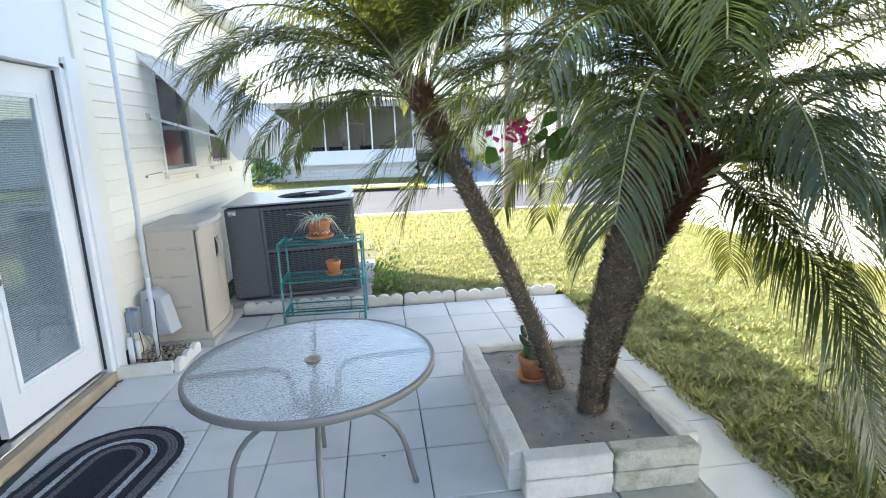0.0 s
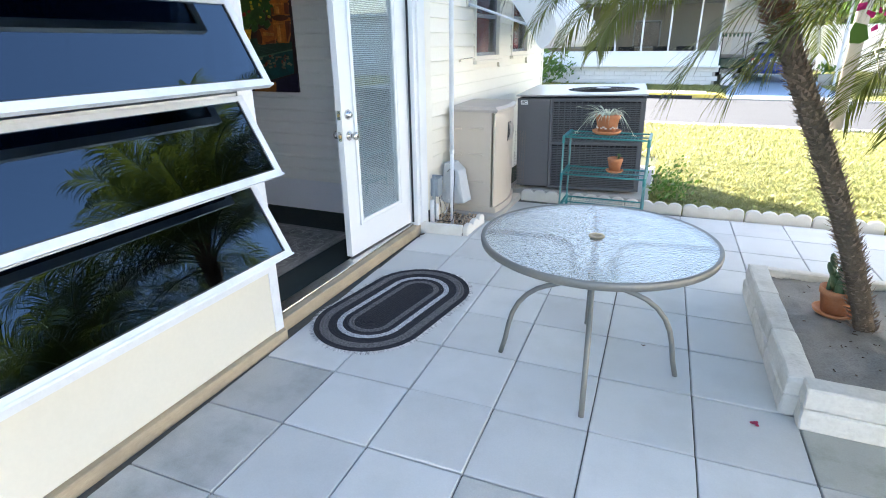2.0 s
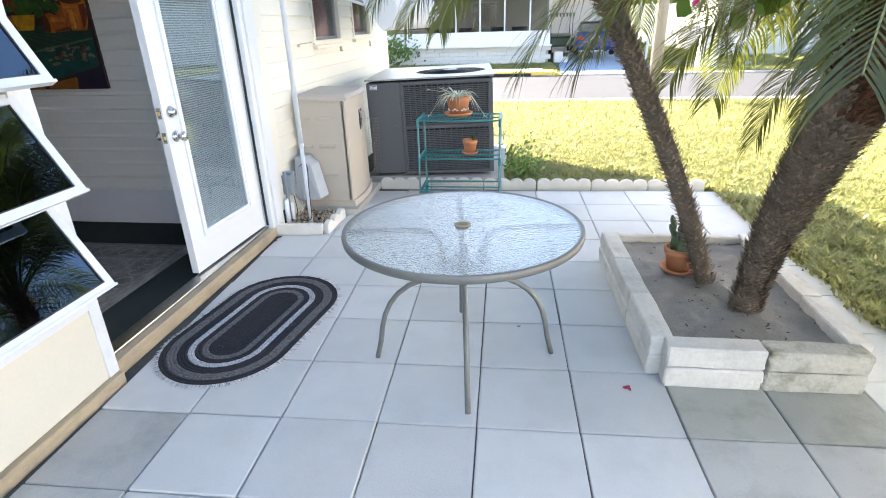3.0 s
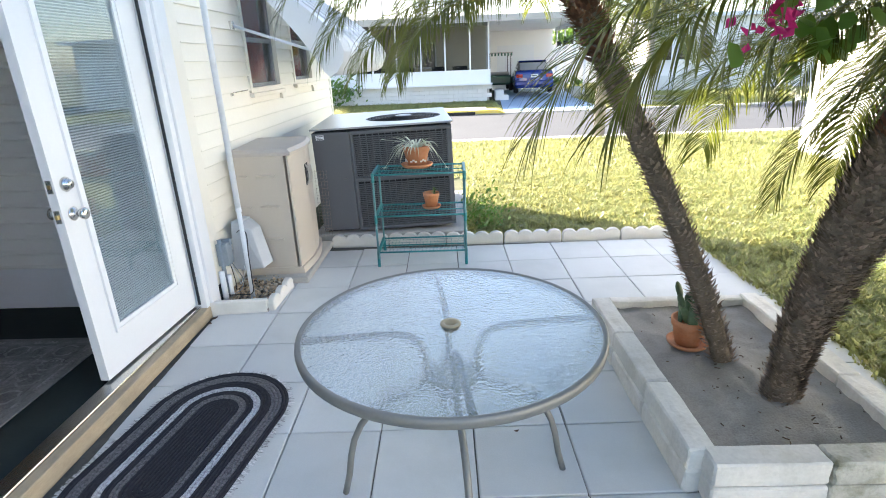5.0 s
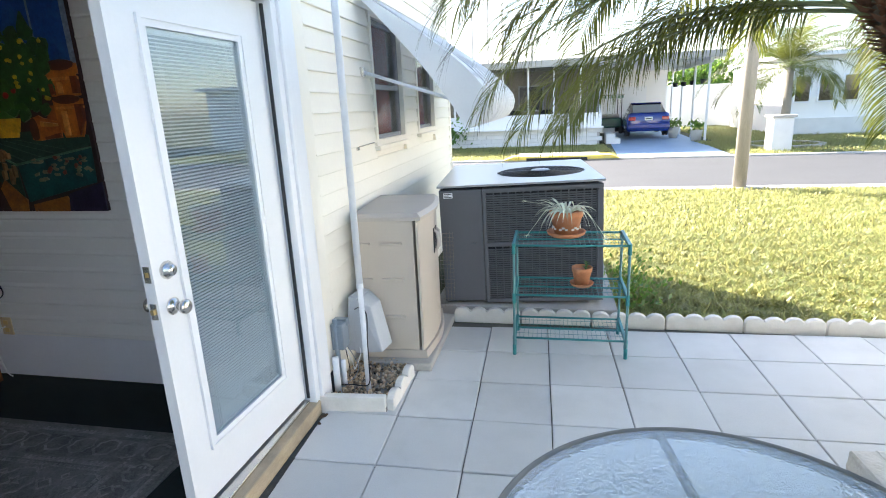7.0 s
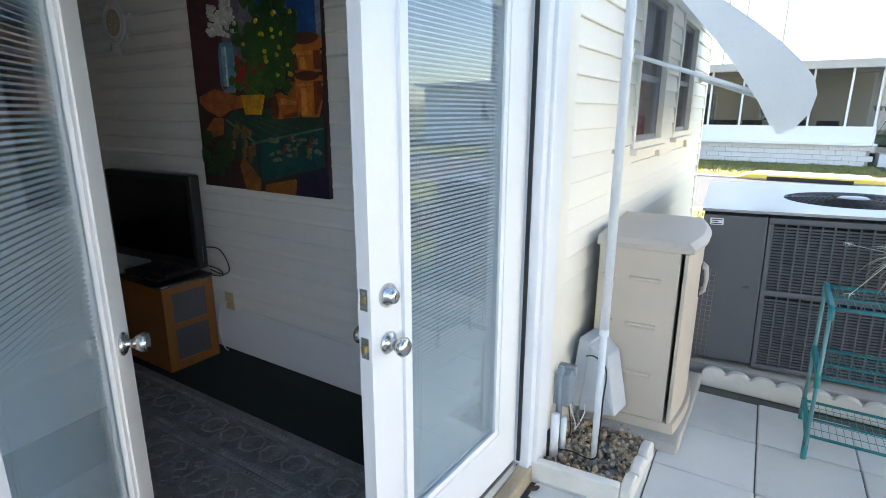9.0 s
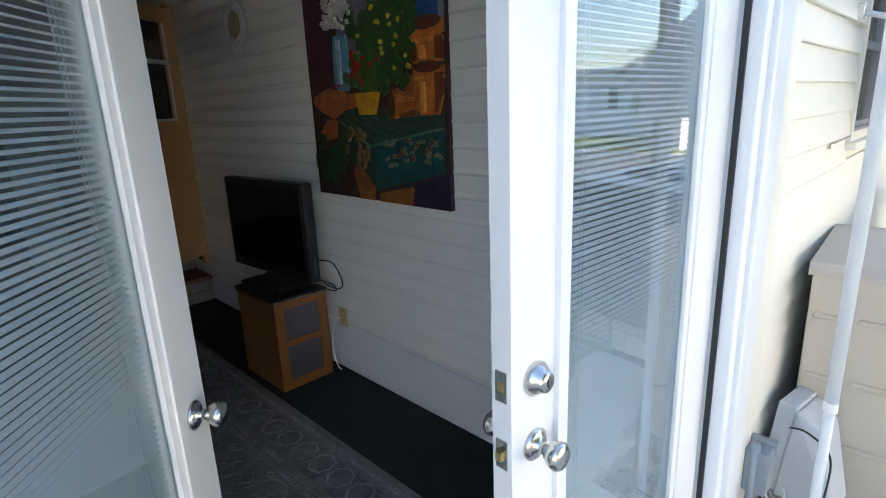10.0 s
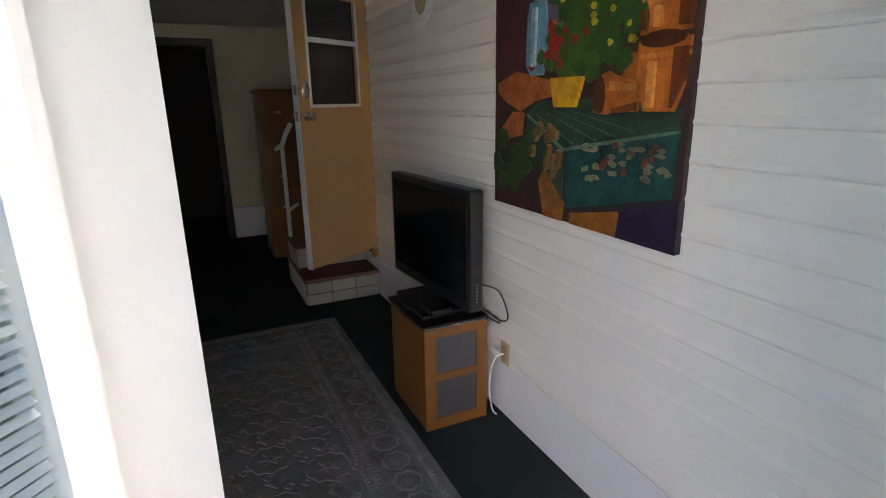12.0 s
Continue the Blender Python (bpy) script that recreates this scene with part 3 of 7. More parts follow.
def rough_block(length, depth, height, seed):
    """A split-faced block: a box cut fine and shaken, softer on its top."""
    r = random.Random(seed)
    bm = box_bm(0, length, 0, depth, 0, height, 0.007, 1)
    bmesh.ops.subdivide_edges(bm, edges=[e for e in bm.edges if e.calc_length() > 0.03], cuts=3, use_grid_fill=True)
    for v in bm.verts:
        k = 0.0035 if v.co.z > height - 0.002 else 0.0065
        v.co += Vector([k * (noise.noise(v.co * 22 + Vector((seed * 3.1, i * 7.7, 0)))) + r.uniform(-0.0012, 0.0012) for i in range(3)])
    return bm


planter = thing("planter", "raised planter bed of white split-faced concrete blocks", "planter")


def lay(x, y, z, rot, length, material, seed, depth=0.105, height=0.1):
    me = mesh_of("block", rough_block(length - 0.004, depth, height - 0.002, seed), material)
    ob = part("block", me, None, planter)
    ob.matrix_world = Matrix.Translation((x, y, z)) @ Matrix.Rotation(rot, 4, "Z")


for course in (0, 1):
    z = 0.1 * course
    lay(0.192, 3.44 + 0.004 * course, z, radians(0.5), 0.41, M["stone"], 3 + course)
    lay(0.604, 3.444, z, radians(0.8), 0.41, M["stone_mossy"], 7 + course)
    for k in range(3):
        lay(0.237 - 0.013 * k + 0.004 * course, 3.532 + 0.435 * k + (0.002 if k else 0), z, radians(91.7), 0.434, M["stone"], 11 + 2 * k + course)
    for k in range(3):
        lay(1.062 + 0.004 * k, 3.552 + 0.435 * k, z, radians(90.4), 0.433, M["stone"], 21 + 2 * k + course)
    lay(0.205, 4.80, z * 0.95, radians(-1.0), 0.41, M["stone"], 31 + course, 0.06, 0.095)
    lay(0.615, 4.793, z * 0.95, radians(-1.0), 0.35, M["stone"], 33 + course, 0.06, 0.095)
bm = bmesh.new()
nx, ny = 40, 52
vv = [[None] * (ny + 1) for _ in range(nx + 1)]
for i in range(nx + 1):
    for j in range(ny + 1):
        x, y = 0.18 + 0.80 * i / nx, 3.53 + 1.28 * j / ny
        hump = 0.035 * math.exp(-((x - 0.65) ** 2 + (y - 3.88) ** 2) / 0.03) + 0.02 * math.exp(-((x - 0.56) ** 2 + (y - 4.17) ** 2) / 0.02)
        vv[i][j] = bm.verts.new((x, y, 0.143 + hump + 0.015 * noise.noise((x * 9, y * 9, 2)) + 0.010 * noise.noise((x * 27, y * 27, 5))))
for i in range(nx):
    for j in range(ny):
        bm.faces.new((vv[i][j], vv[i + 1][j], vv[i + 1][j + 1], vv[i][j + 1]))
part("soil", bm, M["soil"], planter, "dry grey sandy soil", True)
M["litter"] = mat("dry_litter", (0.10, 0.07, 0.045), 0.9, vary=0.4, island=0.4)
bm = bmesh.new()
for k in range(80):
    x, y = rng.uniform(0.26, 0.94), rng.uniform(3.58, 4.75)
    if k % 2:
        x, y = rng.choice(((0.65, 3.88), (0.56, 4.17)))[0] + rng.gauss(0, 0.09), rng.gauss(4.0, 0.17)
    m = Matrix.Translation((x, y, 0.16)) @ Matrix.Rotation(rng.uniform(0, 6.3), 4, "Z") @ Matrix.Rotation(rng.uniform(-0.3, 0.3), 4, "Y")
    L = rng.uniform(0.004, 0.013)
    box(bm, -L, L, -0.002, 0.002, -0.001, 0.002, m)
tagged(part("litter", bm, M["litter"], planter, "dry leaf litter and twigs"), kind="stuff")


# ---- patio table ----
table = thing("patio_table", "round patio table with pebbled glass top and taupe metal legs", "table", at=Matrix.Translation((-0.709, 3.605, 0)) @ Matrix.Rotation(radians(7.5), 4, "Z"))
R = 0.530
bm = bmesh.new()
prof = [(R - 0.018, 0.684), (R - 0.006, 0.688), (R, 0.684), (R + 0.002, 0.672), (R - 0.001, 0.656), (R - 0.010, 0.650), (R - 0.018, 0.655), (R - 0.018, 0.684)]
lathe(bm, prof, 72)
part("rim", bm, M["table_frame"], table, "taupe metal rim", True)
bm = lathe(bmesh.new(), [(0.028, 0.684), (R - 0.0175, 0.684), (R - 0.0175, 0.679), (0.028, 0.679), (0.028, 0.684)], 72)
top = part("tabletop", bm, M["patio_glass"], table, "pebbled clear glass top")
bm = lathe(bmesh.new(), [(0.021, 0.668), (0.021, 0.690), (0.036, 0.690), (0.037, 0.686), (0.030, 0.684), (0.029, 0.668), (0.021, 0.668)], 28)
part("umbrella_ring", bm, mat("tan_plastic", (0.45, 0.36, 0.22), 0.5), table, "tan plastic umbrella ring", True)
leg_path = [(R - 0.014, 0.664), (0.42, 0.664), (0.30, 0.664), (0.20, 0.662), (0.145, 0.650), (0.112, 0.622), (0.098, 0.58), (0.092, 0.53), (0.094, 0.49), (0.112, 0.452), (0.155, 0.428),
            (0.205, 0.412), (0.255, 0.390), (0.305, 0.352), (0.345, 0.302), (0.374, 0.240), (0.392, 0.170), (0.405, 0.090), (0.428, 0.0)]
bm = tube(bmesh.new(), [(r, 0, z) for r, z in leg_path], 0.0125, 10)
leg_mesh = mesh_of("leg", bm, M["table_frame"], True)
for k in range(4):
    leg = part("leg", leg_mesh, None, table)
    leg.matrix_local = Matrix.Rotation(k * math.pi / 2, 4, "Z")
bm = lathe(bmesh.new(), [(0.085, 0.468), (0.100, 0.472), (0.100, 0.478), (0.030, 0.470), (0.020, 0.462), (0.085, 0.468)], 28)
part("hub_plate", bm, M["table_frame"], table, "", True)

# ---- oval braided rug ----
RUG = Matrix.Translation((-1.895, 3.82, 0)) @ Matrix.Rotation(radians(-8.5), 4, "Z")
rug = thing("doormat", "oval braided doormat in black and grey rings on the pavers", "doormat", at=RUG)
M["rug_black"] = mat("rag_black", (0.022, 0.021, 0.026), 0.95, vary=0.5, scale=60, fine=200, bump=0.8)
M["rug_mixed"] = mat("rag_mixed", (0.15, 0.14, 0.145), 0.95, vary=0.7, scale=80, fine=220, bump=0.9, stain=(0.02, 0.02, 0.024), stain_amount=1.0, stain_scale=95)
M["rug_light"] = mat("rag_light", (0.50, 0.50, 0.52), 0.95, vary=0.5, scale=80, fine=220, bump=0.9, stain=(0.10, 0.09, 0.11), stain_amount=0.9, stain_scale=95)
M["rug_fringe"] = mat("rag_fringe", (0.55, 0.53, 0.51), 0.95, vary=0.5, scale=60, island=0.5)


def oval(a, r, k):
    """Point at turn k (0..1) of a stadium with straight half length a and end radius r."""
    total = 4 * a + 2 * math.pi * r
    s = (k % 1.0) * total
    if s < 2 * a:
        return r, -a + s
    s -= 2 * a
    if s < math.pi * r:
        return r * math.cos(s / r), a + r * math.sin(s / r)
    s -= math.pi * r
    if s < 2 * a:
        return -r, a - s
    s -= 2 * a
    return -r * math.cos(s / r), -a - r * math.sin(s / r)


HALF = 0.245
bands = ["rug_black"] * 2 + ["rug_mixed"] * 3 + ["rug_black"] * 3 + ["rug_light"] * 2 + ["rug_black"] * 2 + ["rug_mixed"] * 2 + ["rug_black"] * 6
width = 0.335 / len(bands)
for idx, key in enumerate(bands):
    r = 0.335 - width * (idx + 0.5)
    bm = bmesh.new()
    n = 150
    prev = None
    ring = []
    for k in range(n):
        x, y = oval(HALF, r, k / n)
        x2, y2 = oval(HALF, r, (k + 0.01) / n)
        d = Vector((x2 - x, y2 - y, 0)).normalized()
        nrm = Vector((d.y, -d.x, 0))
        w = 0.009 + 0.0014 * math.sin(k * 2.3 + idx)
        ring.append([bm.verts.new(Vector((x, y, 0)) + nrm * (w * c) + Vector((0, 0, z + 0.0018 * abs(math.sin(k * 0.8 + idx))))) for c, z in ((-1, 0.002), (-0.6, 0.009), (0.6, 0.009), (1, 0.002))])
    for k in range(n):
        a, b = ring[k], ring[(k + 1) % n]
        for q in range(3):
            bm.faces.new((a[q], a[q + 1], b[q + 1], b[q]))
    part("braid", bm, M[key], rug, "", True)
bm = bmesh.new()
for k in range(900):
    x, y = oval(HALF, 0.335, k / 900)
    x2, y2 = oval(HALF, 0.335, (k + 0.02) / 900)
    d = Vector((x2 - x, y2 - y, 0)).normalized()
    nrm = Vector((d.y, -d.x, 0)) * rng.uniform(0.010, 0.030) + d * rng.uniform(-0.014, 0.014)
    p = Vector((x, y, 0.006))
    v = [bm.verts.new(p - d * 0.0025), bm.verts.new(p + d * 0.0025), bm.verts.new(p + nrm + d * 0.002 + Vector((0, 0, -0.003))), bm.verts.new(p + nrm - d * 0.002 + Vector((0, 0, -0.003)))]
    bm.faces.new(v)
tagged(part("fringe", bm, M["rug_fringe"], rug, "ragged pale fringe"), kind="stuff")


# ---- air conditioner ----
AC = Matrix.Translation((-1.922, 6.615, 0.085)) @ Matrix.Rotation(radians(4.6), 4, "Z") @ Matrix.Rotation(radians(-1.3), 4, "Y")
ac = thing("air_conditioner", "large dark grey packaged air conditioner on a concrete pad", "air conditioner", at=AC)
AW, AD, AH = 1.225, 1.42, 0.945
bm = bmesh.new()
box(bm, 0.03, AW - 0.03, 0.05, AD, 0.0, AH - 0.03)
# black fill: the shade behind slats and fan guard is put into colour
part("inner_shade_fill", bm, M["dark"], ac)
GX = 0.325
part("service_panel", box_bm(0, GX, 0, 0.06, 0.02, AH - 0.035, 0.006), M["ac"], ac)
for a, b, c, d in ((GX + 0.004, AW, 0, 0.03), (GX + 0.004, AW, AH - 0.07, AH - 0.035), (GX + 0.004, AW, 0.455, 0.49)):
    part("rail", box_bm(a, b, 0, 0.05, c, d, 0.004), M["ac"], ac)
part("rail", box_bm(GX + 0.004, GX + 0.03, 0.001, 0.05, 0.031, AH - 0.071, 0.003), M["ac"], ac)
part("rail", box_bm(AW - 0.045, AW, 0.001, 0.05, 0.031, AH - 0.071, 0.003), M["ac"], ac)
slat_bm = box_bm(0, AW - 0.045 - GX - 0.03, 0, 0.012, 0, 0.009)
slat_mesh = mesh_of("slat", slat_bm, M["ac"])
for z0, z1 in ((0.034, 0.452), (0.493, AH - 0.074)):
    n = int((z1 - z0) / 0.0175)
    for k in range(n):
        ob = part("slat", slat_mesh, None, ac)
        ob.location = (GX + 0.03, 0.010, z0 + 0.0175 * (k + 0.3))
x = GX + 0.03 + 0.055
while x < AW - 0.06:
    part("grille_bar", box_bm(x, x + 0.008, 0.006, 0.020, 0.032, AH - 0.072), M["ac"], ac)
    x += 0.056
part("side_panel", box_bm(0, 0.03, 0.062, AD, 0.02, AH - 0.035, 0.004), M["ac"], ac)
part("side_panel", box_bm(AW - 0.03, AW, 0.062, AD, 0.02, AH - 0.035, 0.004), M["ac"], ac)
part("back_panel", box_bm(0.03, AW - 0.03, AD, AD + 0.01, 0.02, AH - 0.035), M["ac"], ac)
# lid with a round opening
bm = bmesh.new()
fx, fy, fr = 0.80, 0.62, 0.365
n = 48
inner = [bm.verts.new((fx + fr * math.cos(2 * math.pi * k / n), fy + fr * math.sin(2 * math.pi * k / n), AH)) for k in range(n)]
inner_low = [bm.verts.new((v.co.x, v.co.y, AH - 0.03)) for v in inner]


def to_edge(px, py):
    d = Vector((px - fx, py - fy))
    s = min([t for t in ((AW + 0.012 - fx) / d.x if d.x > 0 else ((-0.012 - fx) / d.x if d.x < 0 else 9), (AD + 0.012 - fy) / d.y if d.y > 0 else ((-0.012 - fy) / d.y if d.y < 0 else 9))])
    return fx + d.x * s, fy + d.y * s


outer = [bm.verts.new((*to_edge(v.co.x, v.co.y), AH)) for v in inner]
outer_low = [bm.verts.new((v.co.x, v.co.y, AH - 0.016)) for v in outer]
for k in range(n):
    q = (k + 1) % n
    bm.faces.new((inner[k], inner[q], outer[q], outer[k]))
    bm.faces.new((inner[k], inner_low[k], inner_low[q], inner[q]))
    bm.faces.new((outer[k], outer[q], outer_low[q], outer_low[k]))
corners = [(-0.012, -0.012), (AW + 0.012, -0.012), (AW + 0.012, AD + 0.012), (-0.012, AD + 0.012)]
for cx, cy in corners:
    near = sorted(range(n), key=lambda k: (outer[k].co.x - cx) ** 2 + (outer[k].co.y - cy) ** 2)[:2]
    v = bm.verts.new((cx, cy, AH))
    bm.faces.new((outer[near[0]], outer[near[1]], v))
    for k in near:
        w = bm.verts.new((cx, cy, AH - 0.016))
        bm.faces.new((outer[k], v, w, outer_low[k]))
# lid colour carries the sky's brightness, the cabinet's does not
part("lid", bm, M["ac_sky_lit"], ac, "grey sheet metal lid with sky brightness put into its colour")
bm = bmesh.new()
for k in range(1, 13):
    rr = fr * k / 12.6
    pts = [(fx + rr * math.cos(a), fy + rr * math.sin(a), AH + 0.012 - 0.012 * (rr / fr) ** 2) for a in (2 * math.pi * j / 40 for j in range(41))]
    tube(bm, pts, 0.003, 4, False)
for k in range(8):
    a = 2 * math.pi * k / 8
    tube(bm, [(fx + 0.05 * math.cos(a), fy + 0.05 * math.sin(a), AH + 0.010), (fx + fr * math.cos(a), fy + fr * math.sin(a), AH)], 0.003, 4)
guard = part("fan_guard", bm, M["black"], ac, "black wire fan guard")
bm = lathe(bmesh.new(), [(0.0, 0.020), (0.07, 0.018), (0.082, 0.008), (0.082, 0.004), (0, 0.004)], 24, (fx, fy, AH))
part("hub_cap", bm, M["ac_sky_lit"], guard, "", True)
part("rating_label", box_bm(0.035, 0.105, -0.0015, 0.001, AH - 0.095, AH - 0.055), M["white"], ac, "white printed label")
bm = bmesh.new()
for k in range(3):
    box(bm, 0.042, 0.098 - 0.02 * (k == 1), -0.003, -0.0015, AH - 0.090 + 0.012 * k, AH - 0.085 + 0.012 * k)
part("label_print", bm, M["black"], ac)
part("latch", box_bm(0.235, 0.27, -0.012, 0.002, 0.485, 0.50, 0.003), M["ac"], ac)
pad = solid("equipment_pad", box_bm(-2.02, -0.60, 6.60, 8.20, -0.15, 0.078, 0.01), M["kerb"], "concrete pad below the air conditioner", "pad", "")

# wire fence offcut leaning against it
bm = bmesh.new()
for k in range(5):
    tube(bm, [(-1.945 + 0.026 * k, 6.572, 0.07), (-1.945 + 0.026 * k, 6.590, 0.68)], 0.0010, 4)
for k in range(20):
    tube(bm, [(-1.949, 6.573 + 0.0009 * k, 0.08 + 0.031 * k), (-1.837, 6.573 + 0.0009 * k, 0.08 + 0.031 * k)], 0.0010, 4)
tagged(part("wire_mesh", bm, M["steel"]), "offcut of grey wire mesh leaning on the air conditioner", "wire mesh")

# ---- scalloped edging ----
def scallop_piece(count, width, height=0.092, thick=0.045):
    w = width / count
    pts = []
    for c in range(count):
        for k in range(9):
            a = math.pi - math.pi * k / 8
            pts.append((w * (c + 0.5) + w * 0.48 * math.cos(a), height - 0.042 + 0.042 * math.sin(a)))
    outline = [(0.002, -0.03)] + pts + [(width - 0.002, -0.03)]
    bm = prism(bmesh.new(), outline, 0, thick)
    bmesh.ops.bevel(bm, geom=[e for e in bm.edges if abs(e.verts[0].co.y - e.verts[1].co.y) < 1e-6], offset=0.006, segments=1, affect="EDGES")
    return bm


piece_mesh = mesh_of("edging_piece", scallop_piece(4, 0.515), M["edging"])
edging = thing("garden_edging", "row of white scalloped concrete edging pieces beside the lawn", "edging")
for k in range(6):
    ob = part("edging_piece", piece_mesh, None, edging)
    ob.matrix_world = Matrix.Translation((-1.84 + 0.522 * k, 6.505 + rng.uniform(-0.004, 0.006), rng.uniform(-0.006, 0.004))) @ Matrix.Rotation(radians(rng.uniform(-0.8, 0.5)), 4, "Z")
bed_edging = thing("gravel_edging", "white concrete edging round a small gravel bed", "edging")
ob = part("edging_block", box_bm(0, 0.375, 0, 0.045, -0.02, 0.088, 0.006), M["edging"], bed_edging)
ob.matrix_world = Matrix.Translation((-2.352, 5.122, 0)) @ Matrix.Rotation(radians(4.5), 4, "Z")
ob = part("edging_block", scallop_piece(3, 0.42), M["edging"], bed_edging)
ob.matrix_world = Matrix.Translation((-1.935, 5.168, 0)) @ Matrix.Rotation(radians(88.5), 4, "Z")
bm = bmesh.new()
box(bm, -2.345, -1.975, 5.155, 5.70, -0.03, 0.022)
bed = tagged(part("gravel_bed", bm, M["soil"]), "bed of brown and white pebbles at the wall", "gravel bed")
M["pebble"] = mat("pebble", (0.36, 0.25, 0.15), 0.6, vary=0.3, scale=30, island=0.95, stain=(0.72, 0.66, 0.55), stain_amount=0.8, stain_scale=30)
bm = bmesh.new()
for k in range(620):
    x, y = rng.uniform(-2.335, -1.985), rng.uniform(5.18, 5.69)
    s = rng.uniform(0.008, 0.021)
    m = Matrix.Translation((x, y, 0.024 + rng.uniform(0, 0.016))) @ Euler((rng.uniform(0, 3), rng.uniform(0, 3), rng.uniform(0, 3))).to_matrix().to_4x4() @ Matrix.Diagonal((s, s * rng.uniform(0.6, 1), s * rng.uniform(0.45, 0.8), 1))
    bmesh.ops.create_icosphere(bm, subdivisions=1, radius=1, matrix=m)
tagged(part("pebble", bm, M["pebble"], bed, "", True), kind="stuff")

# ---- storage cabinet ----
cabinet_slab = tagged(part("cabinet_base", box_bm(-2.335, -1.83, 5.64, 6.50, -0.01, 0.05, 0.012), M["kerb"]), "worn pale slab under the storage cabinet", "slab")
cab = thing("storage_cabinet", "taupe plastic outdoor storage cabinet against the house wall", "cabinet", at=Matrix.Translation((-2.295, 5.695, 0.05)) @ Matrix.Rotation(radians(3.5), 4, "Z"))
CW, CD, CH = 0.745, 0.435, 0.905
bm = box_bm(0.012, CD - 0.060, 0.012, CW - 0.012, 0.02, CH, 0.006)
part("body", bm, M["plastic"], cab)
bm = bmesh.new()
outline = []
for k in range(13):
    u = k / 12
    outline.append((CD - 0.01 + 0.045 * math.sin(math.pi * u), CW * u))
vt = [(0.0, 0.0)] + outline + [(0.0, CW)]
lowv = [bm.verts.new((x, y, CH)) for x, y in vt]
midv = [bm.verts.new((x + (0.004 if x > 0 else 0), y, CH + 0.022)) for x, y in vt]
topv = [bm.verts.new((max(0.0, x - 0.022), CW / 2 + (y - CW / 2) * 0.95, CH + 0.045)) for x, y in vt]
k = len(vt)
bm.faces.new(lowv), bm.faces.new(topv)
for a, b in ((lowv, midv), (midv, topv)):
    for i in range(k):
        bm.faces.new((a[i], a[(i + 1) % k], b[(i + 1) % k], b[i]))
part("lid", bm, M["plastic_lid"], cab, "rounded taupe lid")
for door_i, (y0, y1) in enumerate(((0.008, CW / 2 - 0.003), (CW / 2 + 0.003, CW - 0.008))):
    bm = bmesh.new()
    n = 8
    f, b = [], []
    for j in range(n + 1):
        y = y0 + (y1 - y0) * j / n
        x = CD - 0.03 + 0.045 * math.sin(math.pi * y / CW)
        f.append((x, y)), b.append((CD - 0.043, y))
    loop2 = f + list(reversed(b))
    lo, hi = [bm.verts.new((x, y, 0.05)) for x, y in loop2], [bm.verts.new((x, y, CH - 0.006)) for x, y in loop2]
    bm.faces.new(lo), bm.faces.new(hi)
    for i in range(len(loop2)):
        j = (i + 1) % len(loop2)
        bm.faces.new((lo[i], lo[j], hi[j], hi[i]))
    door = part("door", bm, M["plastic"], cab)
    yy = CW / 2 + (-0.035 if door_i == 0 else 0.035)
    xx = CD + 0.014
    bm = tube(bmesh.new(), [(xx - 0.008, yy, 0.62), (xx + 0.022, yy, 0.645), (xx + 0.028, yy, 0.70), (xx + 0.022, yy, 0.755), (xx - 0.008, yy, 0.78)], 0.010, 8)
    part("handle", bm, M["plastic_lid"], door, "", True)
    # raised near-black block; the hollow's shade is painted, not cut
    part("recess_shade", box_bm(xx - 0.004, xx + 0.004, yy - 0.024, yy + 0.024, 0.615, 0.785, 0.005), M["dark"], door)
for z in (0.28, 0.53, 0.76):
    for a, b in ((0.03, 0.10), (0.16, 0.30)):
        part("side_rib", box_bm(a, b, -0.004, 0.016, z - 0.009, z + 0.009, 0.004, 1), M["plastic"], cab)
bm = bmesh.new()
pts = [(CD - 0.02 + 0.045 * math.sin(math.pi * u / 10), CW * u / 10) for u in range(11)]
loop2 = [(0, 0)] + pts + [(0, CW)]
a = [bm.verts.new((x + (0.012 if x > 0 else 0), y, 0.0)) for x, y in loop2]
b = [bm.verts.new((x + 0.006 if x > 0 else 0, y, 0.052)) for x, y in loop2]
bm.faces.new(a), bm.faces.new(b)
for i in range(len(loop2)):
    j = (i + 1) % len(loop2)
    bm.faces.new((a[i], a[j], b[j], b[i]))
part("plinth", bm, M["plastic"], cab)
tagged(part("board", box_bm(-2.02, -1.99, 6.485, 6.50, 0.05, 0.86, 0.004), mat("orange_brown_board", (0.45, 0.17, 0.05), 0.6)), "orange brown board standing behind the storage cabinet", "board")

# ---- pipe, meter and cable box ----
pipe = thing("mast_pipe", "white painted steel mast standing in the gravel bed", "pipe", at=Matrix.Translation((-2.130, 5.315, 0)))
part("lower_tube", tube(bmesh.new(), [(0, 0, 0.02), (0, 0, 0.70)], 0.0150, 14), M["alu"], pipe, "", True)
part("upper_tube", tube(bmesh.new(), [(0, 0, 0.68), (0, 0, 3.3)], 0.0185, 14), M["alu"], pipe, "", True)
part("coupling", tube(bmesh.new(), [(0, 0, 0.66), (0, 0, 0.69)], 0.0195, 14), M["alu"], pipe)
M["box_grey"] = mat("pale_grey_plastic", (0.46, 0.49, 0.52), 0.5, vary=0.08, stain=(0.33, 0.36, 0.38), stain_amount=0.4, stain_scale=6)
M["metal_grey"] = mat("galvanised_grey", (0.27, 0.31, 0.34), 0.45, metal=0.4, vary=0.12, scale=14)
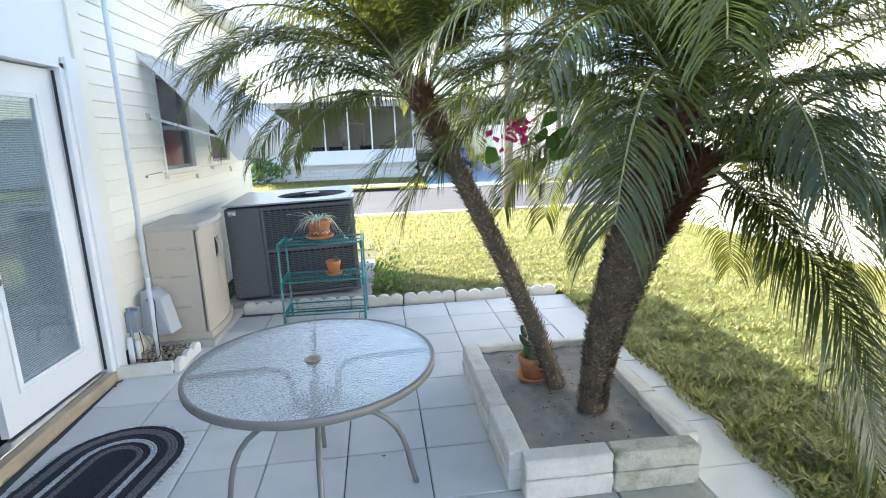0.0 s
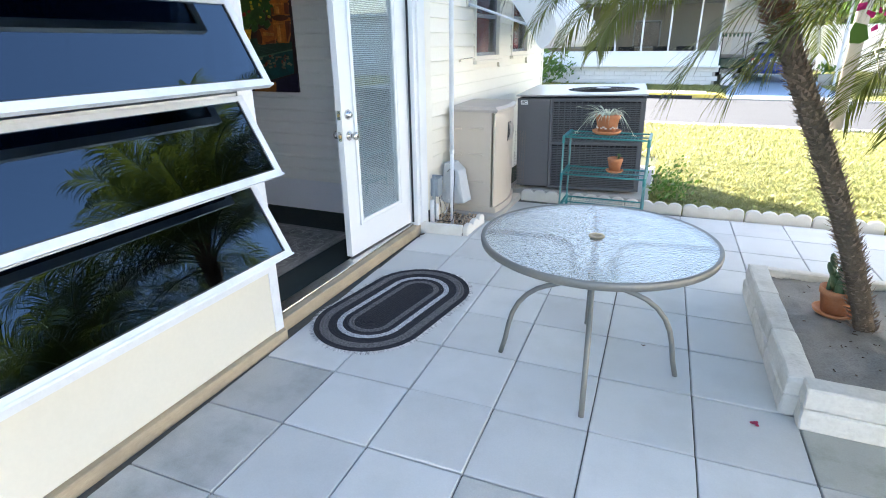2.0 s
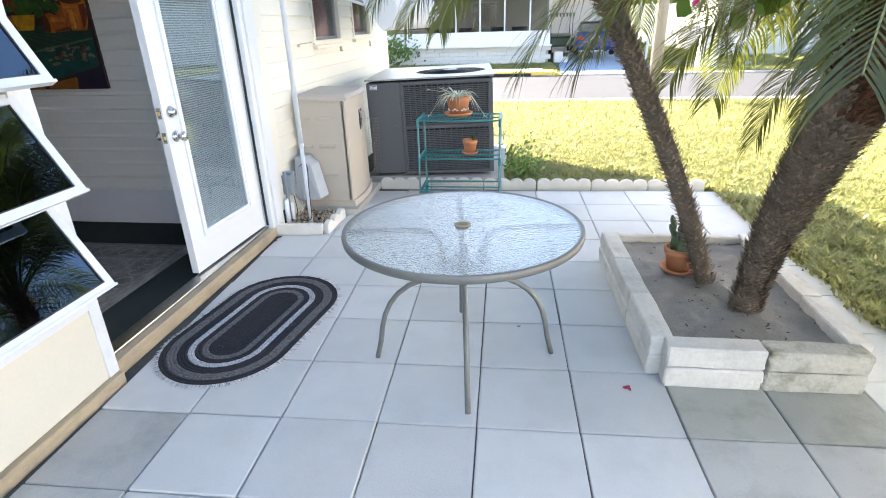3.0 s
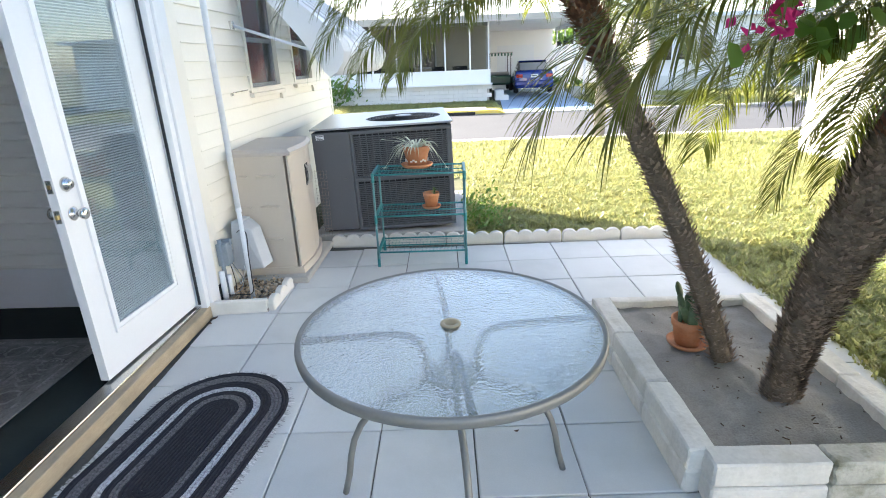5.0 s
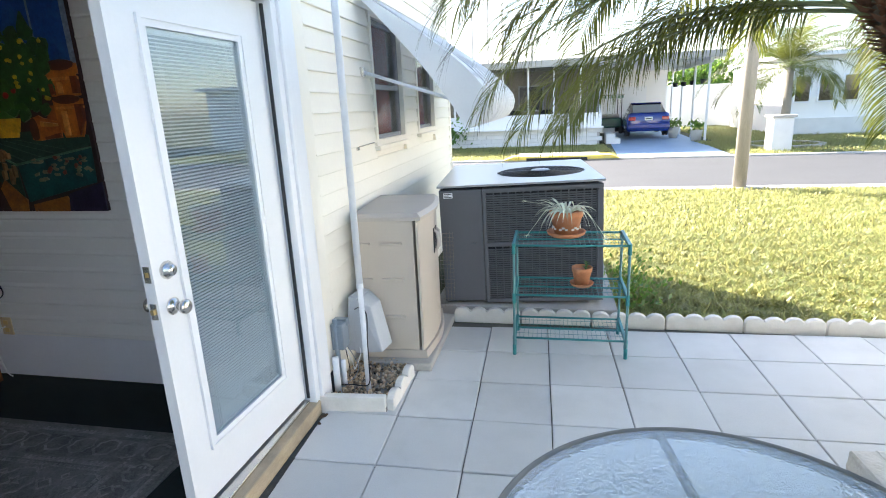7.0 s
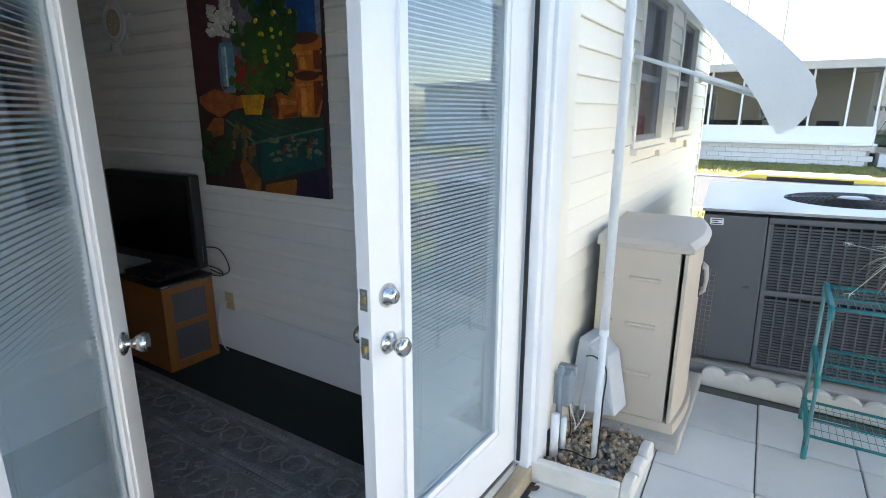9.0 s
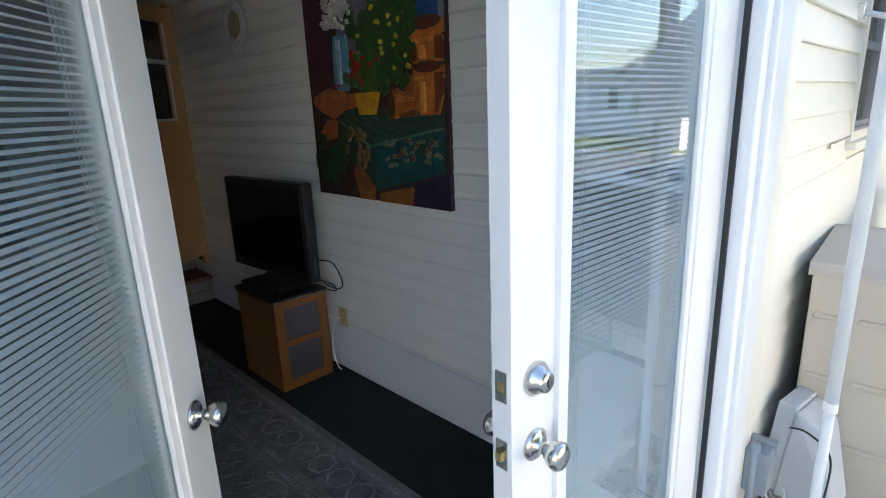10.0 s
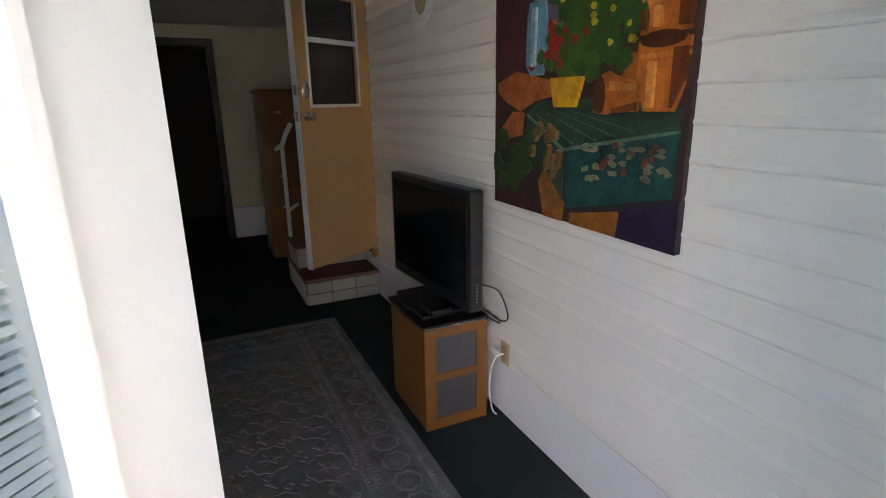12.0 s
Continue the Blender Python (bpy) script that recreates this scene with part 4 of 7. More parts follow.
ubox = thing("cable_box", "tilted pale grey plastic cable enclosure on the wall", "cable box", at=Matrix.Translation((-2.338, 5.545, 0.17)) @ Matrix.Rotation(radians(-9), 4, "Z") @ Matrix.Rotation(radians(6), 4, "Y"))
part("back_plate", box_bm(0.0, 0.06, 0.0, 0.17, 0.0, 0.36, 0.006), M["box_grey"], ubox)
bm = bmesh.new()
v0 = [bm.verts.new((0.06, y, z)) for y, z in ((-0.008, -0.01), (0.178, -0.01), (0.178, 0.35), (-0.008, 0.35))]
v1 = [bm.verts.new((x, y, z)) for x, y, z in ((0.235, 0.012, 0.03), (0.235, 0.158, 0.03), (0.145, 0.15, 0.31), (0.145, 0.02, 0.31))]
bm.faces.new(v0), bm.faces.new(v1)
for k in range(4):
    bm.faces.new((v0[k], v0[(k + 1) % 4], v1[(k + 1) % 4], v1[k]))
part("cover", bevelled(bm, 0.008, 2), M["box_grey"], ubox)
part("latch", box_bm(0.10, 0.14, 0.09, 0.15, -0.02, -0.006, 0.003), M["box_grey"], ubox)
meter = thing("junction_box", "small galvanised grey junction box with conduits on the wall", "junction box", at=Matrix.Translation((-2.34, 5.285, 0.0)))
part("case", box_bm(0.0, 0.075, 0.04, 0.14, 0.27, 0.43, 0.008), M["metal_grey"], meter)
part("cap", box_bm(-0.002, 0.082, 0.10, 0.135, 0.40, 0.445, 0.006), M["metal_grey"], meter)
part("conduit", tube(bmesh.new(), [(0.03, 0.05, 0.02), (0.03, 0.05, 0.46)], 0.015, 10), M["metal_grey"], meter, "", True)
part("conduit", tube(bmesh.new(), [(0.035, -0.005, 0.02), (0.035, -0.005, 0.25)], 0.02, 10), M["white"], meter, "white plastic conduit", True)
part("conduit", tube(bmesh.new(), [(0.05, 0.062, 0.02), (0.05, 0.062, 0.20)], 0.017, 10), M["white"], meter, "white plastic conduit", True)


def cable(pts, r, material, label):
    c = [Vector(p) for p in pts]
    out = []
    for i in range(len(c) - 1):
        p0, p1, p2, p3 = c[max(i - 1, 0)], c[i], c[i + 1], c[min(i + 2, len(c) - 1)]
        for k in range(6):
            t = k / 6
            out.append(0.5 * ((2 * p1) + (p2 - p0) * t + (2 * p0 - 5 * p1 + 4 * p2 - p3) * t * t + (3 * p1 - p0 - 3 * p2 + p3) * t ** 3))
    out.append(c[-1])
    return tagged(part("cable", tube(bmesh.new(), out, r, 6), material, None, "", True), label, "cable")


cable([(-2.34, 5.275, 0.155), (-2.30, 5.285, 0.08), (-2.24, 5.33, 0.055), (-2.122, 5.295, 0.08), (-2.110, 5.298, 0.20), (-2.108, 5.302, 0.36), (-2.112, 5.33, 0.50), (-2.19, 5.43, 0.50), (-2.25, 5.50, 0.46)], 0.0035, M["black"], "thin black cable looping from the wall to the mast")
cable([(-2.28, 5.38, 0.27), (-2.25, 5.40, 0.16), (-2.27, 5.47, 0.08), (-2.24, 5.50, 0.16), (-2.25, 5.53, 0.20)], 0.003, M["white"], "thin white cable below the junction box")
cable([(-2.29, 5.40, 0.27), (-2.26, 5.37, 0.14), (-2.29, 5.43, 0.05), (-2.27, 5.50, 0.05)], 0.003, M["black"], "thin black cable below the junction box")
cable([(-2.27, 5.39, 0.27), (-2.23, 5.43, 0.13), (-2.25, 5.41, 0.06), (-2.28, 5.36, 0.05)], 0.0028, M["metal_grey"], "thin grey cable below the junction box")
vent = tagged(part("wall_vent", box_bm(-2.35, -2.322, 5.262, 5.305, 0.03, 0.155, 0.004), M["black"]), "small black cable entry plate at the foot of the wall", "cable plate")

# ---- plant rack and pots ----
rack = thing("plant_rack", "three-tier teal tubular metal plant rack on the pavers", "plant rack", at=Matrix.Translation((-0.978, 6.14, 0)) @ Matrix.Rotation(radians(0.6), 4, "Z"))
M["rack_tube"] = mat("grey_teal_tube", (0.10, 0.24, 0.245), 0.4, vary=0.15, scale=12)
RW, RD, RH = 0.352, 0.19, 0.745
for sx in (-1, 1):
    for sy in (-1, 1):
        part("leg", tube(bmesh.new(), [(sx * RW, sy * (RD + 0.005), 0), (sx * RW, sy * (RD - 0.01), RH)], 0.0085, 8), M["rack_tube"], rack, "", True)
        part("foot_sleeve", tube(bmesh.new(), [(sx * RW, sy * (RD + 0.005), 0), (sx * RW, sy * (RD + 0.004), 0.07)], 0.0125, 8), M["teal"], rack, "teal plastic sleeve", True)
for z in (0.115, 0.415, RH):
    shelf = bmesh.new()
    for sy in (-1, 1):
        tube(shelf, [(-RW, sy * (RD - 0.008), z), (RW, sy * (RD - 0.008), z)], 0.0075, 8)
    tube(shelf, [(-RW, 0, z - 0.004), (RW, 0, z - 0.004)], 0.006, 8)
    shelf_ob = part("shelf", shelf, M["teal"], rack, "teal wire shelf", True)
    bm = bmesh.new()
    for k in range(1, 24):
        x = -RW + 2 * RW * k / 24
        tube(bm, [(x, -RD + 0.01, z + 0.006), (x, RD - 0.01, z + 0.006)], 0.0014, 4)
    for k in range(1, 5):
        y = -RD + 2 * RD * k / 5
        tube(bm, [(-RW, y, z + 0.0045), (RW, y, z + 0.0045)], 0.0014, 4)
    part("wire_grid", bm, M["teal"], shelf_ob)
    for sx in (-1, 1):
        part("end_bracket", box_bm(sx * RW - 0.011, sx * RW + 0.011, -RD - 0.002, RD + 0.002, z - 0.012, z + 0.014, 0.004), M["teal"], shelf_ob)
        for sy in (-1, 1):
            part("sleeve", tube(bmesh.new(), [(sx * RW, sy * (RD - 0.004), z - 0.055), (sx * RW, sy * (RD - 0.006), z + 0.012)], 0.0125, 8), M["teal"], shelf_ob)


def pot_profile(r, h):
    return [(0, 0), (r * 0.68, 0), (r * 0.93, h * 0.74), (r, h * 0.76), (r * 1.02, h), (r * 0.90, h), (r * 0.87, h * 0.86), (0, h * 0.86)]


def flower_pot(name, label, x, y, z, r, h, saucer=True):
    pot = thing(name, label, "flower pot", at=Matrix.Translation((x, y, z)))
    if saucer:
        bm = lathe(bmesh.new(), [(0, 0), (r * 0.92, 0), (r * 1.12, 0.014), (r * 1.18, h * 0.2), (r * 1.08, h * 0.2), (r * 0.95, 0.012), (0, 0.012)], 28)
        part("saucer", bm, M["terracotta"], pot, "terracotta saucer", True)
    bm = lathe(bmesh.new(), pot_profile(r, h), 28)
    bm.transform(Matrix.Translation((0, 0, 0.013 if saucer else 0)))
    part("pot", bm, M["terracotta"], pot, "", True)
    bm = lathe(bmesh.new(), [(0, h * 0.9), (r * 0.86, h * 0.87 + 0.004)], 20)
    part("potting_soil", bm, M["soil"], pot)
    return pot


pot1 = flower_pot("spider_plant", "variegated spider plant in a stencilled terracotta pot", -1.0, 6.20, RH + 0.008, 0.108, 0.158)
pot1["category"] = "potted plant"
for k in range(7):
    bm = bmesh.new()
    a = 2 * math.pi * k / 7
    for d in (-0.35, 0.0, 0.35):
        r = 0.093
        m = Matrix.Rotation(a + d * 0.6, 4, "Z") @ Matrix.Translation((r - 0.004, 0, 0.055 + 0.012 * math.cos(d * 4))) @ Matrix.Rotation(radians(9), 4, "Y")
        box(bm, 0.0, 0.004, -0.009, 0.009, -0.006, 0.006, m)
    part("stencil", bm, M["edging"], pot1, "white stencilled motif")
M["variegated"] = leaf_mat("variegated_leaf", (0.76, 0.79, 0.66), (0.7, 0.74, 0.5), 0.3, 0.4, 0.4)


def strap_leaf(bm, base, az, length, rise, droop, w):
    """A narrow folded leaf that rises and arches over."""
    d = Vector((math.cos(az), math.sin(az), 0))
    s = Vector((-d.y, d.x, 0))
    prev = None
    n = 8
    for i in range(n + 1):
        t = i / n
        p = base + d * (length * t * (1 - 0.15 * t)) + Vector((0, 0, rise * t - droop * t * t))
        ww = w * (0.7 + 0.6 * t if t < 0.4 else 0.94 * (1 - (t - 0.4) / 0.6) + 0.02)
        row = (bm.verts.new(p + s * ww + Vector((0, 0, ww * 0.5))), bm.verts.new(p), bm.verts.new(p - s * ww + Vector((0, 0, ww * 0.5))))
        if prev:
            bm.faces.new((prev[0], prev[1], row[1], row[0]))
            bm.faces.new((prev[1], prev[2], row[2], row[1]))
        prev = row


bm = bmesh.new()
for k in range(58):
    a = rng.uniform(0, 2 * math.pi)
    strap_leaf(bm, Vector((0.03 * math.cos(a), 0.03 * math.sin(a), 0.15)), a, rng.uniform(0.12, 0.28), rng.uniform(0.12, 0.25), rng.uniform(0.12, 0.32), rng.uniform(0.006, 0.010))
part("leaves", bm, M["variegated"], pot1, "arching cream and green leaves")
bm = bmesh.new()
for a, L, dz in ((2.75, 0.30, 0.05), (3.35, 0.26, -0.15), (-0.5, 0.28, -0.15)):
    d = Vector((math.cos(a), math.sin(a), 0))
    tip = Vector((0, 0, 0.16)) + d * L + Vector((0, 0, dz))
    tube(bm, [(0, 0, 0.15), Vector((0, 0, 0.20)) + d * L * 0.45, tip], 0.0015, 4)
    for k in range(11):
        strap_leaf(bm, tip, 2 * math.pi * k / 11, rng.uniform(0.02, 0.04), 0.02, rng.uniform(0.01, 0.04), 0.003)
part("runner", bm, M["variegated"], pot1, "runners with plantlets")
pot2 = flower_pot("small_succulent", "small green succulent in a terracotta pot", -0.895, 6.15, 0.423, 0.066, 0.115)
pot2["category"] = "potted plant"
M["succulent"] = leaf_mat("succulent_leaf", (0.09, 0.17, 0.05), (0.2, 0.3, 0.05), 0.15, 0.4)
bm = bmesh.new()
tube(bm, [(0.02, 0, 0.09), (0.026, 0.0, 0.15)], 0.005, 6)
for k in range(16):
    a = k * 2.4
    strap_leaf(bm, Vector((0.026, 0, 0.11 + 0.003 * k)), a, rng.uniform(0.02, 0.04), 0.03, 0.015, 0.007)
part("leaves", bm, M["succulent"], pot2)
pot3 = flower_pot("potted_cactus", "green prickly pear cactus in a glazed terracotta pot", 0.462, 4.345, 0.152, 0.085, 0.135)
pot3["category"] = "potted plant"
M["cactus"] = mat("cactus_skin", (0.075, 0.12, 0.055), 0.55, vary=0.25, scale=30, island=0.3, bump=0.3)
for k in range(15):
    bm = bmesh.new()
    a, r = rng.uniform(0, 6.3), rng.uniform(0.0, 0.06)
    hgt = rng.uniform(0.05, 0.085)
    m = Matrix.Translation((r * math.cos(a), r * math.sin(a), 0.12 + hgt * 0.6)) @ Matrix.Rotation(a, 4, "Z") @ Matrix.Rotation(rng.uniform(-0.1, 0.5), 4, "Y") @ Matrix.Diagonal((0.013, 0.026, hgt, 1))
    bmesh.ops.create_icosphere(bm, subdivisions=2, radius=1, matrix=m)
    if k % 3 == 0:
        m2 = m @ Matrix.Translation((0.3, rng.uniform(-0.6, 0.6), 1.35)) @ Matrix.Diagonal((0.8, 0.8, 0.6, 1))
        bmesh.ops.create_icosphere(bm, subdivisions=2, radius=1, matrix=m2)
    part("pad", bm, M["cactus"], pot3, "", True)

# ---- litter on the pavers ----
def petal(name, label, category, x, y, colour, size, turn):
    bm = bmesh.new()
    n = 9
    ring = [bm.verts.new((size * math.cos(2 * math.pi * k / n), size * 0.55 * math.sin(2 * math.pi * k / n), 0.004 + 0.006 * abs(math.cos(2 * math.pi * k / n)))) for k in range(n)]
    c = bm.verts.new((0, 0, 0.003))
    for k in range(n):
        bm.faces.new((c, ring[k], ring[(k + 1) % n]))
    ob = part(name, bm, colour)
    ob.matrix_world = Matrix.Translation((x, y, 0.002)) @ Matrix.Rotation(turn, 4, "Z")
    return tagged(ob, label, category)


M["petal"] = mat("fallen_petal", (0.35, 0.02, 0.06), 0.7, vary=0.3)
M["dry_leaf"] = mat("dry_leaf", (0.10, 0.06, 0.035), 0.85, vary=0.4)
petal("fallen_petal", "fallen dark red petal on the pavers", "petal", 0.028, 3.408, M["petal"], 0.020, 0.5)
petal("fallen_petal", "fallen dark red petal on the pavers", "petal", 0.040, 3.393, M["petal"], 0.013, 1.6)
petal("dry_leaf", "small dark dry leaf on the pavers", "leaf", -0.445, 3.884, M["dry_leaf"], 0.012, 0.2)
petal("dry_leaf", "curled brown dry leaf beside the door sill", "leaf", -2.305, 5.06, M["dry_leaf"], 0.028, 0.9)
petal("dry_leaf", "curled brown dry leaf beside the door sill", "leaf", -2.295, 4.985, M["dry_leaf"], 0.016, 2.2)


# ---- window awning of the house ----
awning = thing("window_awning", "white aluminium clamshell awning propped over the house windows", "awning")
M["awning"] = mat("awning_aluminium", (0.80, 0.81, 0.82), 0.4, vary=0.04, scale=4, stain=(0.6, 0.6, 0.58), stain_amount=0.2)
outer_line = [(-2.36, 2.38), (-2.21, 2.275), (-2.06, 2.17), (-1.92, 2.075), (-1.78, 1.97), (-1.67, 1.88), (-1.58, 1.79), (-1.525, 1.72), (-1.505, 1.65), (-1.52, 1.57), (-1.57, 1.50), (-1.63, 1.468)]
inner_line = [(-1.665, 1.50), (-1.73, 1.615), (-1.84, 1.77), (-1.95, 1.91), (-2.10, 2.08), (-2.25, 2.245), (-2.355, 2.345)]
bm = bmesh.new()
y0, y1, ribs = 6.20, 8.75, 9
rows_ = []
for y in (y0, y1):
    rows_.append([bm.verts.new((x, y, z)) for x, z in outer_line])
for k in range(len(outer_line) - 1):
    bm.faces.new((rows_[0][k], rows_[1][k], rows_[1][k + 1], rows_[0][k + 1]))
bmesh.ops.solidify(bm, geom=list(bm.faces), thickness=0.004)
part("sheet", bm, M["awning"], awning)
for y in (y0 - 0.004, y1):
    bm = prism(bmesh.new(), outer_line + inner_line, y, y + 0.004)
    part("side_wing", bm, M["awning"], awning)
bm = bmesh.new()
for k in range(1, ribs):
    y = y0 + (y1 - y0) * k / ribs
    tube(bm, [(x + 0.003, y, z + 0.005) for x, z in outer_line], 0.006, 5)
part("seam", bm, M["awning"], awning)
for y in (6.215, 8.73):
    part("arm", tube(bmesh.new(), [(WALL + 0.02, y, 1.862), (-1.70, y, 1.645)], 0.011, 8), M["alu"], awning, "", True)
    part("bracket", box_bm(WALL + 0.012, WALL + 0.04, y - 0.02, y + 0.02, 1.83, 1.89, 0.004), M["steel"], awning)
    part("pivot", lathe(bmesh.new(), [(0, -0.006), (0.028, -0.006), (0.028, 0.006), (0, 0.006)], 16), M["alu"], awning).matrix_world = Matrix.Translation((-1.73, y - 0.01, 1.66)) @ Matrix.Rotation(math.pi / 2, 4, "X")
hook = thing("wall_hook", "small metal awning hook on the siding", "hook")
part("arm", tube(bmesh.new(), [(WALL + 0.01, 6.05, 1.38), (WALL + 0.03, 6.05, 1.385), (WALL + 0.035, 6.32, 1.392)], 0.004, 6), M["steel"], hook)
part("plate", box_bm(WALL + 0.008, WALL + 0.016, 6.03, 6.07, 1.36, 1.40), M["steel"], hook)


# ---- palms ----
def frond_mesh(seed, elev, length, droop, leaf=0.36, pairs=84, hang=1.0):
    """An arching feather leaf along +x: rachis and two ranks of narrow drooping leaflets."""
    r = random.Random(seed)
    bm = bmesh.new()
    n = 16
    pts, p, e = [], Vector((0, 0, 0)), radians(elev)
    side_bend = r.uniform(-0.15, 0.15)
    for i in range(n + 1):
        pts.append(p.copy())
        step = length / n
        az = side_bend * (i / n) ** 2
        p = p + step * Vector((math.cos(e) * math.cos(az), math.cos(e) * math.sin(az), math.sin(e)))
        e -= radians(droop) / n * (0.4 + 1.2 * i / n)
    tube(bm, pts, [0.0075 * (1 - 0.85 * i / n) + 0.001 for i in range(n + 1)], 5)
    rachis_faces = len(bm.faces)
    for k in range(pairs):
        u = 0.14 + 0.86 * (k + 0.5) / pairs
        f = u * n
        i = min(int(f), n - 1)
        base = pts[i].lerp(pts[i + 1], f - i)
        d = (pts[i + 1] - pts[i]).normalized()
        s = d.cross(Vector((0, 0, 1))).normalized()
        upv = s.cross(d)
        size = leaf * (0.45 + 0.55 * math.sin(math.pi * min(1, (u - 0.05) * 0.95) ** 0.8)) * r.uniform(0.88, 1.1)
        for sg in (-1, 1):
            fwd = 0.45 + 0.9 * u + r.uniform(-0.1, 0.1)
            way = (s * sg + d * fwd + upv * r.uniform(0.10, 0.45)).normalized()
            w = 0.0040 * r.uniform(0.75, 1.2)
            q = base.copy()
            rows = []
            m = 4
            sag = hang * r.uniform(1.2, 2.6)
            for j in range(m + 1):
                t = j / m
                width = w * (0.55 if j == 0 else 1.0 if j < 3 else 0.62 if j == 3 else 0.08)
                across = way.cross(upv)
                across = across.normalized() if across.length > 1e-4 else s
                rows.append((bm.verts.new(q + across * width), bm.verts.new(q - across * width)))
                q = q + way * (size / m)
                way = (way + Vector((0, 0, -sag * 0.30 * (t + 0.35)))).normalized()
            for a, b in zip(rows, rows[1:]):
                bm.faces.new((a[0], a[1], b[1], b[0]))
    me = bpy.data.meshes.new("frond")
    bm.to_mesh(me)
    bm.free()
    me.materials.append(M["rachis"])
    me.materials.append(M["frond"])
    idx = np.ones(len(me.polygons), dtype=np.int32)
    idx[:rachis_faces] = 0
    me.polygons.foreach_set("material_index", idx)
    return me


KINDS = [(72, 1.1, 75), (55, 1.3, 95), (38, 1.35, 100), (20, 1.35, 95), (5, 1.3, 85), (-15, 1.25, 70), (-38, 1.15, 48), (-60, 1.0, 26), (12, 1.36, 80), (22, 1.75, 150), (5, 1.55, 110), (-25, 1.38, 60)]
FRONDS = [[frond_mesh(100 + 10 * i + s, el, ln * (0.95 + 0.1 * s), dr, hang=2.1 if i >= 8 else 1.25) for s in range(3)] for i, (el, ln, dr) in enumerate(KINDS)]


def trunk_mesh(curve, z0, z1, radius, seed, spikes=420, fibre_from=9.0):
    """A leaning stem with old leaf boots: (stem, boots, fibre) meshes."""
    r = random.Random(seed)
    zs = [z0 + (z1 - z0) * i / 26 for i in range(27)]
    bm = bmesh.new()
    tube(bm, [curve(z) for z in zs], [radius(z) * (1 + 0.06 * math.sin(z * 47 + seed)) for z in zs], 14)
    stem = mesh_of("stem", bm, M["trunk"], True)
    out = []
    for lo, hi, count, size, key in ((z0, min(z1, fibre_from), spikes, 0.040, "boot"), (min(z1, fibre_from), z1, int(spikes * 0.6), 0.055, "fibre")):
        bm = bmesh.new()
        if hi > lo:
            for k in range(count):
                z = lo + (hi - lo) * (k + r.random()) / count
                a = k * 2.39996 + r.uniform(-0.2, 0.2)
                p, q = curve(z), curve(z + 0.02)
                axis = (q - p).normalized()
                u = axis.orthogonal().normalized()
                v = axis.cross(u)
                outd = u * math.cos(a) + v * math.sin(a)
                side = axis.cross(outd)
                b = p + outd * (radius(z) * 0.94)
                L = size * r.uniform(0.5, 1.25)
                w = min(0.011, radius(z) * 0.2) * r.uniform(0.7, 1.3)
                tip = b + (outd * 0.8 + axis * r.uniform(0.0, 0.55)) * L + side * r.uniform(-0.006, 0.006)
                quad = [bm.verts.new(b - side * w - axis * L * 0.35), bm.verts.new(b + side * w - axis * L * 0.35), bm.verts.new(b + side * w * 0.75 + outd * L * 0.45 - axis * 0.002), bm.verts.new(b - side * w * 0.75 + outd * L * 0.45 - axis * 0.002), bm.verts.new(tip)]
                bm.faces.new(quad[:4])
                bm.faces.new((quad[3], quad[2], quad[4]))
        out.append(bm)
    return stem, out[0], out[1]


def palm(name, label, stems, seed, fronds):
    """stems: (curve, z0, z1, radius, fibre_from); fronds: (stem, azimuth, kind, variant, scale, drop)."""
    tree = thing(name, label, "palm tree")
    for i, (curve, z0, z1, radius, fib) in enumerate(stems):
        stem, boots, fibre = trunk_mesh(curve, z0, z1, radius, seed + i, 1150 if i == 0 and fib > 1.5 else 1900, fib)
        tr = part("trunk", stem, None, tree, "rough brown trunk")
        tagged(part("rough_bark", boots, M["boot"], tr, "old spiky leaf bases"), kind="stuff")
        if len(fibre.verts):
            tagged(part("fibre", fibre, M["fibre"], tr, "reddish brown crown fibre"), kind="stuff")
    for st, az, kind, var, scale, dz in fronds:
        curve, z0, z1 = stems[st][:3]
        ob = part("frond", FRONDS[kind][var % 3], None, tree)
        base = curve(z1 - dz)
        out = Vector((math.cos(radians(az)), math.sin(radians(az)), 0)) * 0.035
        ob.matrix_world = Matrix.Translation(base + out) @ Matrix.Rotation(radians(az), 4, "Z") @ Matrix.Scale(scale, 4)
    return tree


def curve_a(z):
    s = z - 0.15
    return Vector((0.565 - 0.2846 * s - 0.1443 * s * s + 0.04 * s ** 3, 4.19 + 0.096 * s + 0.1116 * s * s - 0.0245 * s ** 3, z))


def curve_b(z):
    s = z - 0.15
    return Vector((0.655 + 0.0387 * s + 0.1025 * s * s, 3.88 - 0.0039 * s - 0.0686 * s * s, z))


def curve_c(z):
    s = z - 0.15
    return Vector((0.675 + 0.022 * s + 0.238 * s * s, 3.89 - 0.0651 * s - 0.0226 * s * s, z))


def curve_join(z):
    return (curve_b(z) + curve_c(z)) / 2


r4 = random.Random(12)


def crown(stem, lows=(), count=30, skip=(), top_kind=4):
    out = []
    for k in range(count):
        az = k * 137.5 + r4.uniform(-14, 14)
        kind = min(top_kind, int((top_kind + 1) * (k + 0.5) / count))
        a = az % 360
        if any(lo <= a <= hi and kind >= kmin for lo, hi, kmin in skip):
            continue
        out.append((stem, az, kind, k, r4.uniform(0.9, 1.1), 0.02 + 0.26 * k / count))
    return out + list(lows)


